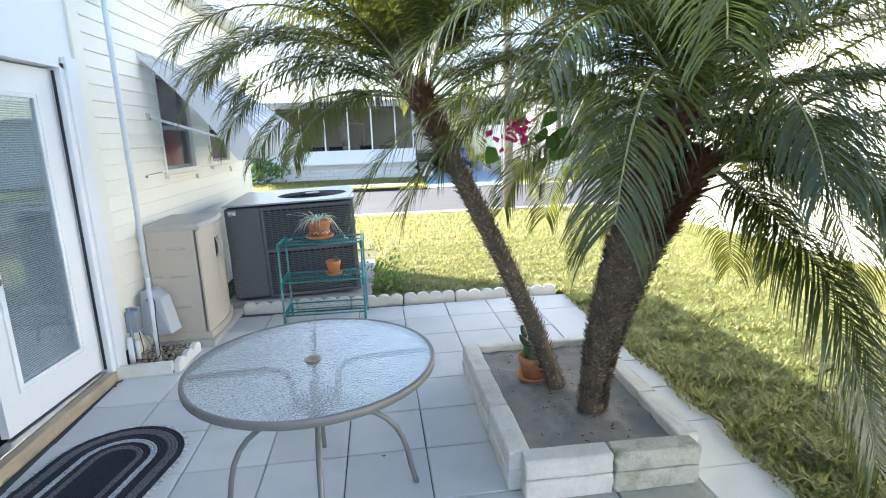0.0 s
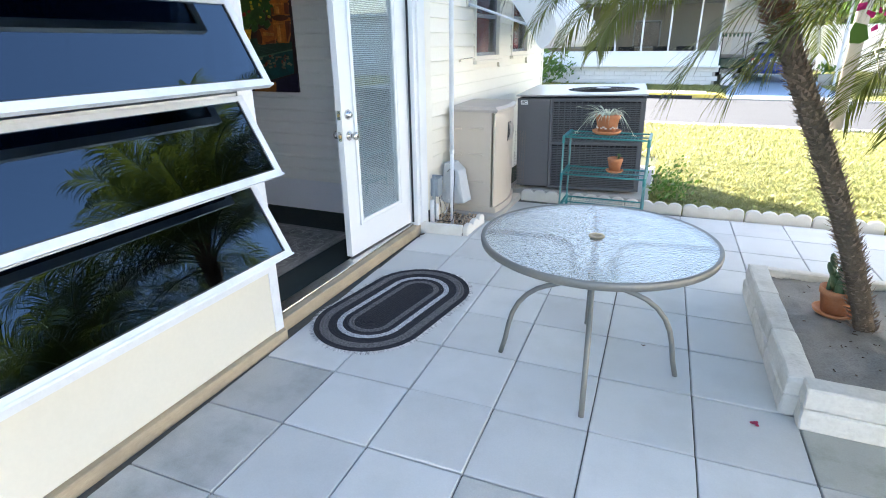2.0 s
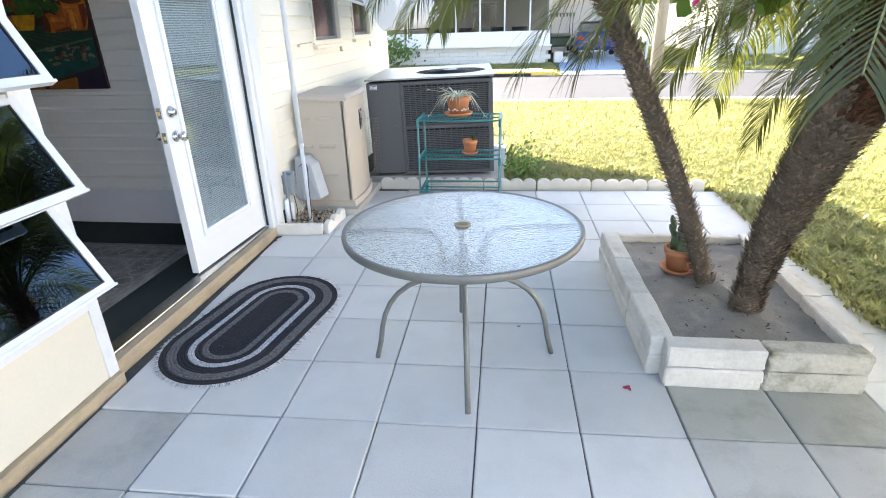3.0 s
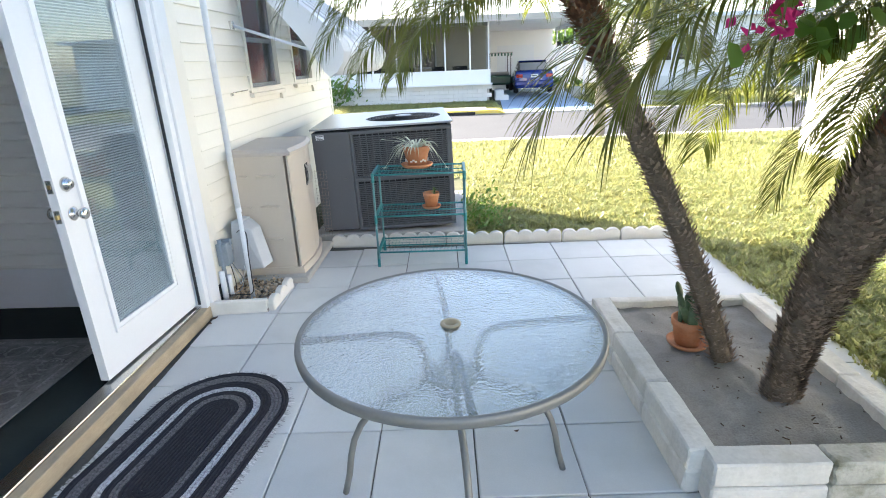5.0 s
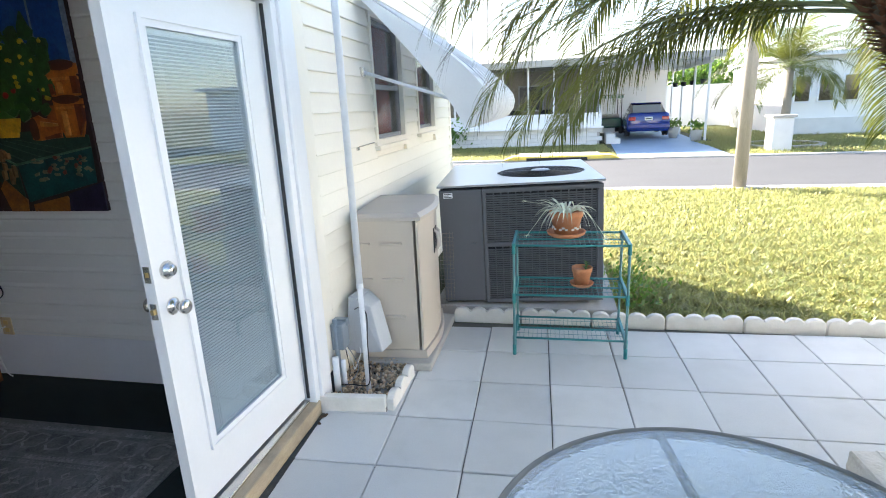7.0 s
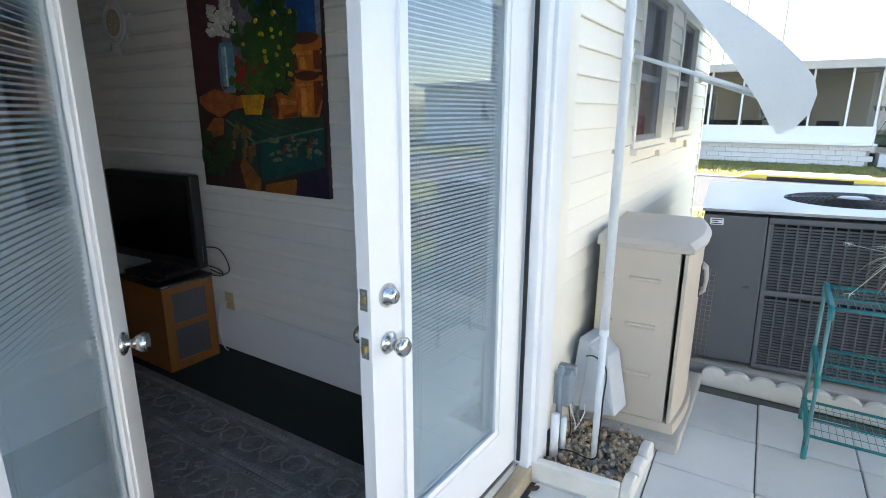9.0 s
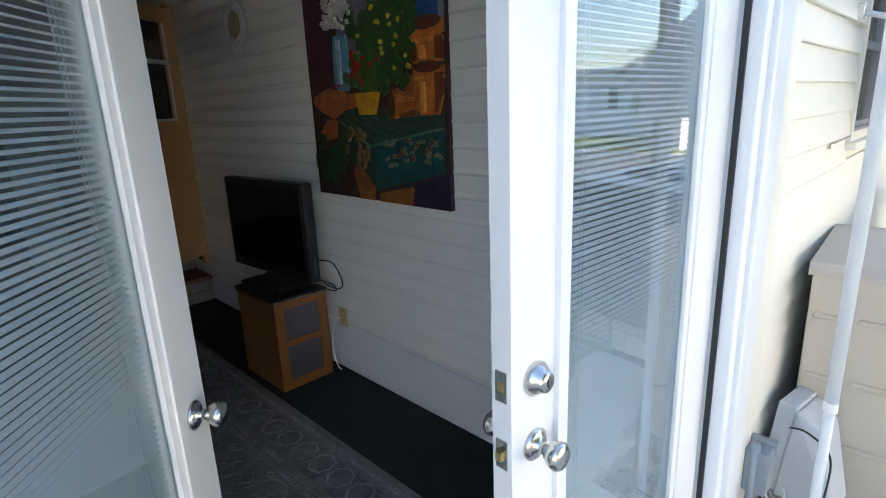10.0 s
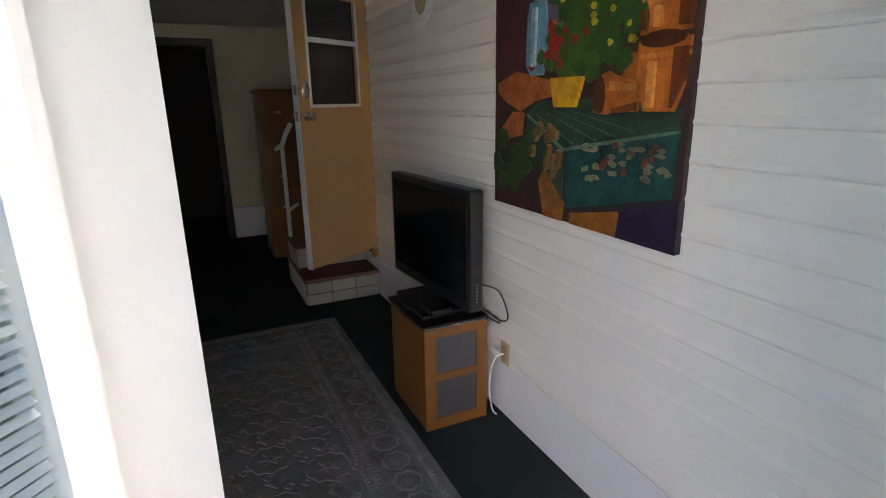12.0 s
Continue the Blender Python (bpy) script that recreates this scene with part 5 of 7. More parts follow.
palm("palm", "slender leaning pygmy date palm growing from the planter",
     [(curve_a, 0.10, 2.04, lambda z: 0.043 + 0.010 * min(1, max(0, z - 0.2)) + 0.022 * max(0, z - 1.45), 1.55)], 5,
     crown(0, [(0, 133, 8, 2, 0.95, 0.20), (0, 142, 8, 0, 0.96, 0.22), (0, 152, 8, 1, 0.94, 0.20), (0, 168, 8, 2, 0.84, 0.10), (0, 158, 2, 2, 1.0, 0.1), (0, 172, 2, 0, 1.0, 0.1), (0, 192, 3, 2, 0.85, 0.0), (0, 186, 2, 1, 0.95, 0.0), (0, 135, 2, 1, 0.9, 0.0), (0, 120, 2, 2, 0.9, 0.0), (0, 60, 4, 2, 0.7, 0.2), (0, 20, 4, 0, 0.7, 0.2)], 52, ((200, 350, 2),), 2))
palm("palm", "stout twin-trunked pygmy date palm growing from the planter",
     [(curve_b, 0.10, 1.88, lambda z: 0.055 + 0.022 * min(1, max(0, z - 0.2) / 0.8) + 0.012 * max(0, 0.25 - z) / 0.1, 1.25),
      (curve_c, 0.10, 1.50, lambda z: 0.040 + 0.030 * min(1, max(0, z - 0.2) / 0.7), 1.15),
      (curve_join, 0.12, 1.34, lambda z: 0.050 + 0.046 * min(1, max(0, z - 0.35) / 0.7), 1.12)], 9,
     crown(0, [(0, -20, 5, 0, 1.1, 0.2), (0, 5, 5, 1, 1.1, 0.22), (0, 30, 5, 2, 1.1, 0.2), (0, 95, 6, 0, 0.75, 0.2), (0, 120, 6, 2, 0.7, 0.2), (0, 172, 4, 1, 0.5, 0.15), (0, 195, 4, 2, 0.55, 0.15), (0, 215, 4, 0, 0.6, 0.15), (0, 150, 4, 0, 0.5, 0.15), (0, 246, 2, 1, 1.0, 0.05)], 60, ((125, 265, 4),), 4)
     + crown(1, [(1, -18, 2, 0, 1.35, 0.05), (1, -32, 3, 1, 1.3, 0.05), (1, -5, 3, 2, 1.3, 0.05), (1, 12, 4, 2, 1.2, 0.05), (1, -26, 4, 0, 1.35, 0.05), (1, -12, 4, 1, 1.2, 0.05), (1, -57, 10, 0, 0.86, 0.05), (1, -66, 10, 1, 0.90, 0.05), (1, -50, 10, 1, 0.80, 0.05), (1, -62, 10, 2, 0.74, 0.10), (1, -76, 11, 0, 0.98, 0.05), (1, -84, 11, 1, 0.95, 0.05), (0, 185, 9, 0, 0.60, 0.10), (0, 168, 9, 1, 0.58, 0.10)], 18, ((60, 290, 0),)))

# magenta flowers on a climbing stem between the palms
M["magenta"] = leaf_mat("magenta_bract", (0.55, 0.02, 0.16), (0.7, 0.03, 0.25), 0.4, 0.5, 0.3)
M["broad_leaf"] = leaf_mat("broad_leaf", (0.06, 0.13, 0.03), (0.25, 0.4, 0.05), 0.35, 0.4, 0.3)
flower = thing("flowering_vine", "magenta flowering vine with broad leaves twined on the palm trunk", "flowering plant")
fc = Vector((0.15, 3.44, 1.61))
part("stem", tube(bmesh.new(), [(0.70, 3.98, 0.18), (0.74, 3.97, 0.7), (0.84, 3.92, 1.2), (0.80, 3.80, 1.72), (0.42, 3.56, 1.78), fc], 0.004, 6), M["boot"], flower)
bm = bmesh.new()
for k in range(26):
    c = fc + Vector((rng.gauss(0, 0.03), rng.gauss(0, 0.03), rng.gauss(0, 0.026)))
    a = Vector((rng.uniform(-1, 1), rng.uniform(-1, 1), rng.uniform(-1, 1))).normalized()
    b = a.orthogonal().normalized()
    c2 = a.cross(b)
    s = rng.uniform(0.014, 0.028)
    bm.faces.new([bm.verts.new(c - b * s), bm.verts.new(c + c2 * s * 0.7 + a * s * 0.2), bm.verts.new(c + b * s), bm.verts.new(c - c2 * s * 0.7 + a * s * 0.2)])
part("blossom", bm, M["magenta"], flower, "magenta papery blossoms")
bm = bmesh.new()
for k in range(22):
    t = rng.uniform(0.45, 1.0)
    c = Vector((0.66, 3.66, 1.5)).lerp(fc, t) + Vector((rng.gauss(0, 0.06), rng.gauss(0, 0.06), rng.gauss(0, 0.05)))
    a = Vector((rng.uniform(-0.6, 0.6), rng.uniform(-0.8, 0.2), rng.uniform(0.3, 1))).normalized()
    b = a.orthogonal().normalized()
    c2 = a.cross(b)
    s = rng.uniform(0.03, 0.05)
    bm.faces.new([bm.verts.new(c - b * s), bm.verts.new(c - b * s * 0.3 + c2 * s * 0.7), bm.verts.new(c + b * s * 0.6 + c2 * s * 0.5), bm.verts.new(c + b * s * 1.3), bm.verts.new(c + b * s * 0.6 - c2 * s * 0.5), bm.verts.new(c - b * s * 0.3 - c2 * s * 0.7)])
part("leaves", bm, M["broad_leaf"], flower, "broad green leaves")


# ---- beyond the patio ----
side_house = thing("neighbour_house", "white sunlit mobile home beside the lawn", "house")
part("wall", box_bm(4.95, 9.0, -8.0, 10.9, -0.1, 2.75), M["pale_wall"], side_house)
part("roof", box_bm(4.75, 9.2, -8.2, 11.1, 2.75, 2.85), M["white"], side_house)
bm = bmesh.new()
for k in range(14):
    box(bm, 4.938, 4.95, -8.0, 10.9, 0.45 + 0.16 * k, 0.452 + 0.16 * k + 0.01)
part("siding_lines", bm, M["pale_wall"], side_house)
part("skirt", box_bm(4.93, 4.95, -8.0, 10.9, -0.1, 0.42), M["pale_wall"], side_house)

pole = thing("utility_pole", "tall weathered timber utility pole at the kerb", "utility pole", at=Matrix.Translation((2.36, 13.62, -0.12)))
part("shaft", tube(bmesh.new(), [(0, 0, 0), (0.0, 0, 3), (0.02, 0, 9)], [0.120, 0.112, 0.09], 16), M["pole"], pole, "", True)

HY = 25.0
opposite = thing("opposite_house", "white bungalow with a screened porch across the street", "house")
bm = bmesh.new()
for row in range(4):
    for k in range(24):
        x = -8.6 + 0.4 * k + (0.2 if row % 2 else 0)
        if x + 0.39 < 0.95:
            box(bm, x, x + 0.39, HY - 0.06, HY + 0.1, -0.1 + 0.165 * row, -0.1 + 0.165 * row + 0.157)
part("brick_skirt", bm, M["far_brick"], opposite, "white painted brick skirt")
part("porch_panel", box_bm(-8.6, 0.75, HY, HY + 0.1, 0.5, 1.15), M["white"], opposite)
part("porch_ledge", box_bm(-8.6, 0.82, HY - 0.25, HY + 0.1, 0.56, 0.62), M["white"], opposite)
for x in (-8.4, -6.3, -5.1, -4.1, -3.1, -2.1, -1.1, -0.08, 0.68):
    part("porch_post", box_bm(x - 0.03, x + 0.03, HY, HY + 0.08, 1.15, 2.95), M["white"], opposite)
part("screen", box_bm(-8.6, 0.7, HY + 0.09, HY + 0.10, 1.15, 2.95), glass_mat("porch_screen", (0.60, 0.61, 0.61), 0.4, base_gloss=0.01), opposite, "dark insect screen")
part("porch_back", box_bm(-8.6, 0.7, HY + 2.6, HY + 2.7, -0.1, 2.95), M["cream_wall"], opposite)
part("porch_floor", box_bm(-8.6, 0.7, HY + 0.1, HY + 2.6, -0.1, 0.45), M["kerb"], opposite)
for x0, x1 in ((-5.6, -4.2), (-2.6, -1.6)):
    part("back_window", box_bm(x0, x1, HY + 2.57, HY + 2.6, 1.3, 2.3), M["smoke"], opposite)
    part("window_frame", box_bm(x0 - 0.06, x1 + 0.06, HY + 2.585, HY + 2.6, 1.24, 2.36), M["white"], opposite)
part("roof", box_bm(-9.0, 5.1, HY - 0.5, HY + 11.5, 2.95, 3.16), M["white"], opposite)
part("fascia", box_bm(-9.0, 5.1, HY - 0.53, HY - 0.5, 2.93, 3.18), M["kerb"], opposite)
part("main_wall", box_bm(0.75, 4.6, HY + 8.0, HY + 8.1, -0.1, 2.95), M["pale_wall"], opposite)
part("side_wall", box_bm(0.70, 0.80, HY + 2.6, HY + 8.0, -0.1, 2.95), M["pale_wall"], opposite)
part("garage_door", box_bm(1.6, 3.6, HY + 7.95, HY + 8.0, 0.2, 2.2), M["white"], opposite)
for k in range(2):
    part("step", box_bm(0.96, 1.5 - 0.2 * k, HY + 0.1, HY + 1.1, -0.1 + 0.2 * k, 0.1 + 0.2 * k), M["far_brick"], opposite)
for y in (HY + 0.2, HY + 2.4, HY + 4.6, HY + 6.8):
    part("carport_post", tube(bmesh.new(), [(4.62, y, -0.1), (4.62, y, 2.95)], 0.045, 10), M["white"], opposite)
part("carport_beam", box_bm(4.56, 4.68, HY, HY + 7.0, 2.78, 2.95), M["white"], opposite)


def blob_foliage(bm, centre, spread, count, size, r):
    for _ in range(count):
        c = Vector(centre) + Vector((r.gauss(0, spread[0]), r.gauss(0, spread[1]), r.gauss(0, spread[2])))
        a = Vector((r.uniform(-1, 1), r.uniform(-1, 1), r.uniform(-1, 1))).normalized()
        b = a.orthogonal().normalized()
        c2 = a.cross(b)
        s = size * r.uniform(0.6, 1.4)
        bm.faces.new([bm.verts.new(c - b * s), bm.verts.new(c + c2 * s * 0.5), bm.verts.new(c + b * s), bm.verts.new(c - c2 * s * 0.5)])


rf = random.Random(77)


def porch_chair(x, y):
    ch = thing("porch_chair", "dark wicker chair on the screened porch", "chair", "porch chairs", at=Matrix.Translation((x, y, 0.45)))
    bm = bmesh.new()
    pts = [(0.30 * math.cos(a), 0.28 * math.sin(a)) for a in (radians(-20 + 220 * k / 12) for k in range(13))]
    lo = [bm.verts.new((px, py, 0.35)) for px, py in pts]
    hi = [bm.verts.new((px * 1.08, py * 1.08, 0.86)) for px, py in pts]
    for k in range(12):
        bm.faces.new((lo[k], lo[k + 1], hi[k + 1], hi[k]))
    bmesh.ops.solidify(bm, geom=list(bm.faces), thickness=0.04)
    part("backrest", bm, M["dark"], ch)
    part("seat", box_bm(-0.28, 0.28, -0.28, 0.25, 0.32, 0.42, 0.03), M["dark"], ch)
    for sx in (-0.24, 0.24):
        for sy in (-0.22, 0.2):
            part("leg", tube(bmesh.new(), [(sx, sy, 0), (sx, sy, 0.32)], 0.02, 6), M["dark"], ch)
    return ch


for x in (-4.2, -3.55, -2.75, -1.4, -0.5):
    porch_chair(x, HY + 1.1 + rf.uniform(-0.2, 0.3))

# blue sedan
M["car_blue"] = mat("blue_car_paint", (0.010, 0.032, 0.22), 0.25, vary=0.03, coat=0.8)
M["tyre"] = mat("tyre_rubber", (0.02, 0.02, 0.02), 0.85, vary=0.2)
M["lamp_red"] = mat("red_lens", (0.4, 0.02, 0.02), 0.2, coat=0.6)
car = thing("car", "blue sedan parked under the carport, seen from behind", "car", at=Matrix.Translation((2.95, 29.3, 0.0)) @ Matrix.Rotation(radians(-3), 4, "Z"))


def loft(sections, name, material, parent, label=""):
    bm = bmesh.new()
    rings = [[bm.verts.new(p) for p in s] for s in sections]
    k = len(rings[0])
    for a, b in zip(rings, rings[1:]):
        for i in range(k):
            bm.faces.new((a[i], a[(i + 1) % k], b[(i + 1) % k], b[i]))
    bm.faces.new(rings[0]), bm.faces.new(list(reversed(rings[-1])))
    return part(name, bm, material, parent, label, True)


def car_section(y, half, z0, z1, shoulder=0.82):
    pts = [(-half * 0.92, z0), (-half, z0 + 0.12), (-half, z0 + (z1 - z0) * 0.6), (-half * 0.94, z1 - 0.05), (-half * shoulder, z1)]
    return [(x, y, z) for x, z in pts + [(-x, z) for x, z in reversed(pts)]]


loft([car_section(-2.25, 0.76, 0.32, 0.92), car_section(-2.18, 0.85, 0.24, 1.0), car_section(-1.5, 0.88, 0.22, 1.02), car_section(0, 0.89, 0.22, 0.96), car_section(1.4, 0.88, 0.22, 0.92), car_section(2.1, 0.83, 0.26, 0.78), car_section(2.2, 0.7, 0.34, 0.66)], "body", M["car_blue"], car)
cabin = loft([[(-0.74, -1.55, 1.0), (0.74, -1.55, 1.0), (0.74, -1.5, 1.01), (-0.74, -1.5, 1.01)], [(-0.74, -1.45, 1.0), (0.74, -1.45, 1.0), (0.62, -0.95, 1.38), (-0.62, -0.95, 1.38)], [(-0.76, 0.6, 0.96), (0.76, 0.6, 0.96), (0.62, 0.1, 1.40), (-0.62, 0.1, 1.40)], [(-0.74, 0.95, 0.94), (0.74, 0.95, 0.94), (0.72, 0.9, 0.96), (-0.72, 0.9, 0.96)]], "cabin", M["smoke"], car, "dark car windows")
part("car_roof", box_bm(-0.63, 0.63, -1.0, 0.2, 1.375, 1.415, 0.015), M["car_blue"], car)
# opaque pale grey; the reflected sky is put into its colour
rw = part("rear_window", box_bm(-0.58, 0.58, -0.005, 0.005, 0, 0.52, 0.002), M["ac_sky_lit"], car, "rear window painted pale in place of a reflection")
rw.matrix_local = Matrix.Translation((0, -1.51, 1.0)) @ Matrix.Rotation(radians(-52), 4, "X")
for sx in (-1, 1):
    part("tail_light", box_bm(sx * 0.66 - 0.14, sx * 0.66 + 0.14, -2.275, -2.2, 0.70, 0.84, 0.02), M["lamp_red"], car, "red tail light")
    for y in (-1.35, 1.4):
        w = part("wheel", lathe(bmesh.new(), [(0.20, -0.1), (0.31, -0.1), (0.325, -0.06), (0.325, 0.06), (0.31, 0.1), (0.20, 0.1), (0.20, -0.1)], 24), M["tyre"], car, "", True)
        w.matrix_local = Matrix.Translation((sx * 0.78, y, 0.325)) @ Matrix.Rotation(math.pi / 2, 4, "Y")
        part("rim", lathe(bmesh.new(), [(0, -0.085), (0.2, -0.085), (0.2, 0.085), (0, 0.085)], 20), M["steel"], w)
part("bumper", box_bm(-0.85, 0.85, -2.33, -2.15, 0.34, 0.56, 0.05), M["car_blue"], car)
part("number_plate", box_bm(-0.16, 0.16, -2.30, -2.26, 0.70, 0.84), M["white"], car, "white number plate")
part("plate_bars", box_bm(-0.11, 0.11, -2.306, -2.299, 0.745, 0.79), M["dark"], car)

# golf cart
M["cart_green"] = mat("green_cart_paint", (0.02, 0.09, 0.06), 0.35, vary=0.05, coat=0.4)
cart = thing("golf_cart", "green golf cart with a striped canopy under the carport", "golf cart", at=Matrix.Translation((1.55, 31.0, 0.0)))
part("body", bevelled(box_bm(-0.55, 0.55, -1.1, 1.0, 0.3, 0.75), 0.08, 3), M["cart_green"], cart)
part("seat", box_bm(-0.5, 0.5, -0.35, 0.2, 0.75, 0.9, 0.04), M["kerb"], cart)
part("canopy", box_bm(-0.62, 0.62, -1.0, 0.9, 1.78, 1.84, 0.02), M["kerb"], cart, "pale canopy")
for k in range(8):
    part("fringe_stripe", box_bm(-0.62 + 0.16 * k, -0.54 + 0.16 * k, -1.012, -1.0, 1.66, 1.80), M["cart_green"], cart, "green fringe stripe")
for sx in (-0.52, 0.52):
    for sy in (-0.9, 0.8):
        part("canopy_post", tube(bmesh.new(), [(sx, sy, 0.7), (sx, sy, 1.78)], 0.02, 6), M["dark"], cart)
        w = part("wheel", lathe(bmesh.new(), [(0, -0.08), (0.22, -0.08), (0.23, 0), (0.22, 0.08), (0, 0.08)], 18), M["tyre"], cart, "", True)
        w.matrix_local = Matrix.Translation((sx, sy, 0.23)) @ Matrix.Rotation(math.pi / 2, 4, "Y")


def yard_pot(x, y, z, r, h, label, hang=False):
    pot = thing("hanging_basket" if hang else "yard_pot", label, "potted plant", "carport plants", at=Matrix.Translation((x, y, z)))
    part("pot", lathe(bmesh.new(), [(0, 0), (r * 0.7, 0), (r, h), (r * 0.9, h), (0, h * 0.9)], 16), M["kerb"] if not hang else M["dark"], pot, "", True)
    bm = bmesh.new()
    blob_foliage(bm, (0, 0, h + r * 0.7), (r * 0.6, r * 0.6, r * 0.5), 90, r * 0.35, rf)
    part("leaves", bm, M["broad_leaf"], pot)
    if hang:
        part("hanger", tube(bmesh.new(), [(0, 0, h), (0, 0, 2.8 - z)], 0.008, 4), M["dark"], pot)


yard_pot(3.95, 27.6, -0.1, 0.24, 0.45, "dark pot with green leaves beside the driveway")
yard_pot(4.35, 25.4, -0.1, 0.24, 0.42, "pale pot with a yellow-green plant by the carport")
for k in range(4):
    yard_pot(4.62, 26.0 + 1.7 * k, 2.05, 0.13, 0.18, "hanging basket under the carport beam", True)

# yellow kerb and storm drain
drain = thing("storm_drain", "yellow painted kerb hood over a dark storm drain", "storm drain")
part("hood", prism(bmesh.new(), [(-2.6, 0.0), (0.85, 0.0), (0.6, 0.10), (-2.3, 0.10)], 0, 0.7), M["yellow"], drain).matrix_world = Matrix.Translation((0, 19.25, -0.07))
part("hood_top", box_bm(-2.2, 0.3, 19.5, 20.3, -0.06, 0.045, 0.02), M["kerb"], drain)
# black slab on the hood face paints the opening's darkness
part("inlet_shade", box_bm(-1.9, -0.1, 19.235, 19.25, -0.105, -0.015), M["dark"], drain)

# far right: house, palm, brick mailbox pillar, white walls
far_house = thing("far_house", "white house with wide windows across the street", "house")
part("wall", box_bm(8.0, 16, 27.0, 34, -0.1, 2.9), M["pale_wall"], far_house)
part("roof", box_bm(7.8, 16.4, 26.6, 34.5, 2.9, 3.06), M["white"], far_house)
part("skirt", box_bm(8.0, 16, 26.9, 27.0, -0.1, 0.55), M["far_brick"], far_house)
for x in (8.2, 9.05, 9.9, 11.6):
    w = part("window", box_bm(x, x + 0.62, 26.93, 27.0, 1.15, 2.2), M["white"], far_house)
    part("pane", box_bm(x + 0.06, x + 0.56, 26.92, 26.93, 1.21, 2.14), M["smoke"], w)
white_fence = solid("white_fence", box_bm(4.7, 9.0, 36.0, 36.1, -0.1, 2.2), M["pale_wall"], "white fence wall behind the carport lawn", "fence", "")
pillar = thing("mailbox_pillar", "short white brick mailbox pillar by the kerb", "pillar", at=Matrix.Translation((5.55, 20.7, -0.12)))
part("shaft", bevelled(box_bm(-0.28, 0.28, -0.28, 0.28, 0, 1.0), 0.02, 1), M["far_brick"], pillar)
part("cap", box_bm(-0.33, 0.33, -0.33, 0.33, 1.0, 1.07, 0.01), M["kerb"], pillar)
part("planting_ring", lathe(bmesh.new(), [(1.25, 0), (1.25, 0.09), (1.05, 0.09), (1.05, 0.0)], 28), M["kerb"]).name = "planting_ring"
ring_ob = bpy.data.objects["planting_ring"]
ring_ob.matrix_world = Matrix.Translation((6.35, 22.6, -0.12))
tagged(ring_ob, "low white concrete ring round the street palm", "planting ring")


def street_palm(x, y, h, seed, label):
    r = random.Random(seed)
    t = thing("street_palm", label, "palm tree", at=Matrix.Translation((x, y, -0.12)))
    part("trunk", tube(bmesh.new(), [(0, 0, 0), (0.03, 0, h * 0.5), (0.0, 0, h)], [0.16, 0.13, 0.11], 12), M["pole"], t, "", True)
    for k in range(26):
        ob = part("frond", FRONDS[min(5, k // 5)][k % 3], None, t)
        ob.matrix_local = Matrix.Translation((0, 0, h - 0.05)) @ Matrix.Rotation(k * 2.4, 4, "Z") @ Matrix.Scale(r.uniform(1.6, 2.0), 4)


street_palm(6.35, 22.6, 2.5, 3, "feathery palm in a round bed across the street")


def broad_tree(x, y, h, spread, seed, label):
    r = random.Random(seed)
    t = thing("tree", label, "tree", at=Matrix.Translation((x, y, -0.15)))
    bm = bmesh.new()
    tube(bm, [(0, 0, 0), (0.1, 0, h * 0.4), (0.0, 0.1, h * 0.8)], [0.22, 0.16, 0.06], 8)
    for k in range(5):
        a = k * 1.3
        tube(bm, [(0.08, 0, h * 0.4), (spread * 0.6 * math.cos(a), spread * 0.6 * math.sin(a), h * 0.75)], [0.09, 0.03], 6)
    part("trunk", bm, M["pole"], t)
    bm = bmesh.new()
    for k in range(26):
        a, q = r.uniform(0, 6.3), spread * math.sqrt(r.random())
        blob_foliage(bm, (q * math.cos(a), q * math.sin(a), h * r.uniform(0.55, 1.0)), (spread * 0.2, spread * 0.2, h * 0.07), 90, 0.16, r)
    part("crown", bm, M["broad_leaf"], t)


for i, (x, y, h, s) in enumerate(((9, 47, 4.0, 2.6), (4.0, 52, 4.2, 2.6), (15, 44, 4.2, 3.0), (-14, 48, 7, 3.5))):
    broad_tree(x, y, h, s, 40 + i, "green broadleaf tree behind the far houses")
bm = bmesh.new()
blob_foliage(bm, (-5.6, 24.2, 0.55), (0.5, 0.35, 0.3), 500, 0.09, rf)
tagged(part("shrub", bm, M["broad_leaf"]), "dark green shrub beside the brick skirt", "shrub")
bm = bmesh.new()
blob_foliage(bm, (-0.42, 7.05, 0.13), (0.10, 0.18, 0.12), 420, 0.024, rf)
tagged(part("weed_clump", bm, M["broad_leaf"]), "low leafy weeds beside the equipment pad", "weeds", "", "stuff")
masts = solid("antenna_mast", tube(bmesh.new(), [(-6.43, 40, 0), (-6.43, 40, 7.4)], 0.06, 6), M["kerb"], "thin tall pale flagpole behind the houses", "pole", "")
for dx, tall in ((1.02, 2.2), (1.98, 2.0), (3.90, 1.9)):
    copy_thing(masts, Matrix.Translation((dx, 0, 0)) @ Matrix.Scale(tall, 4, (0, 0, 1)))


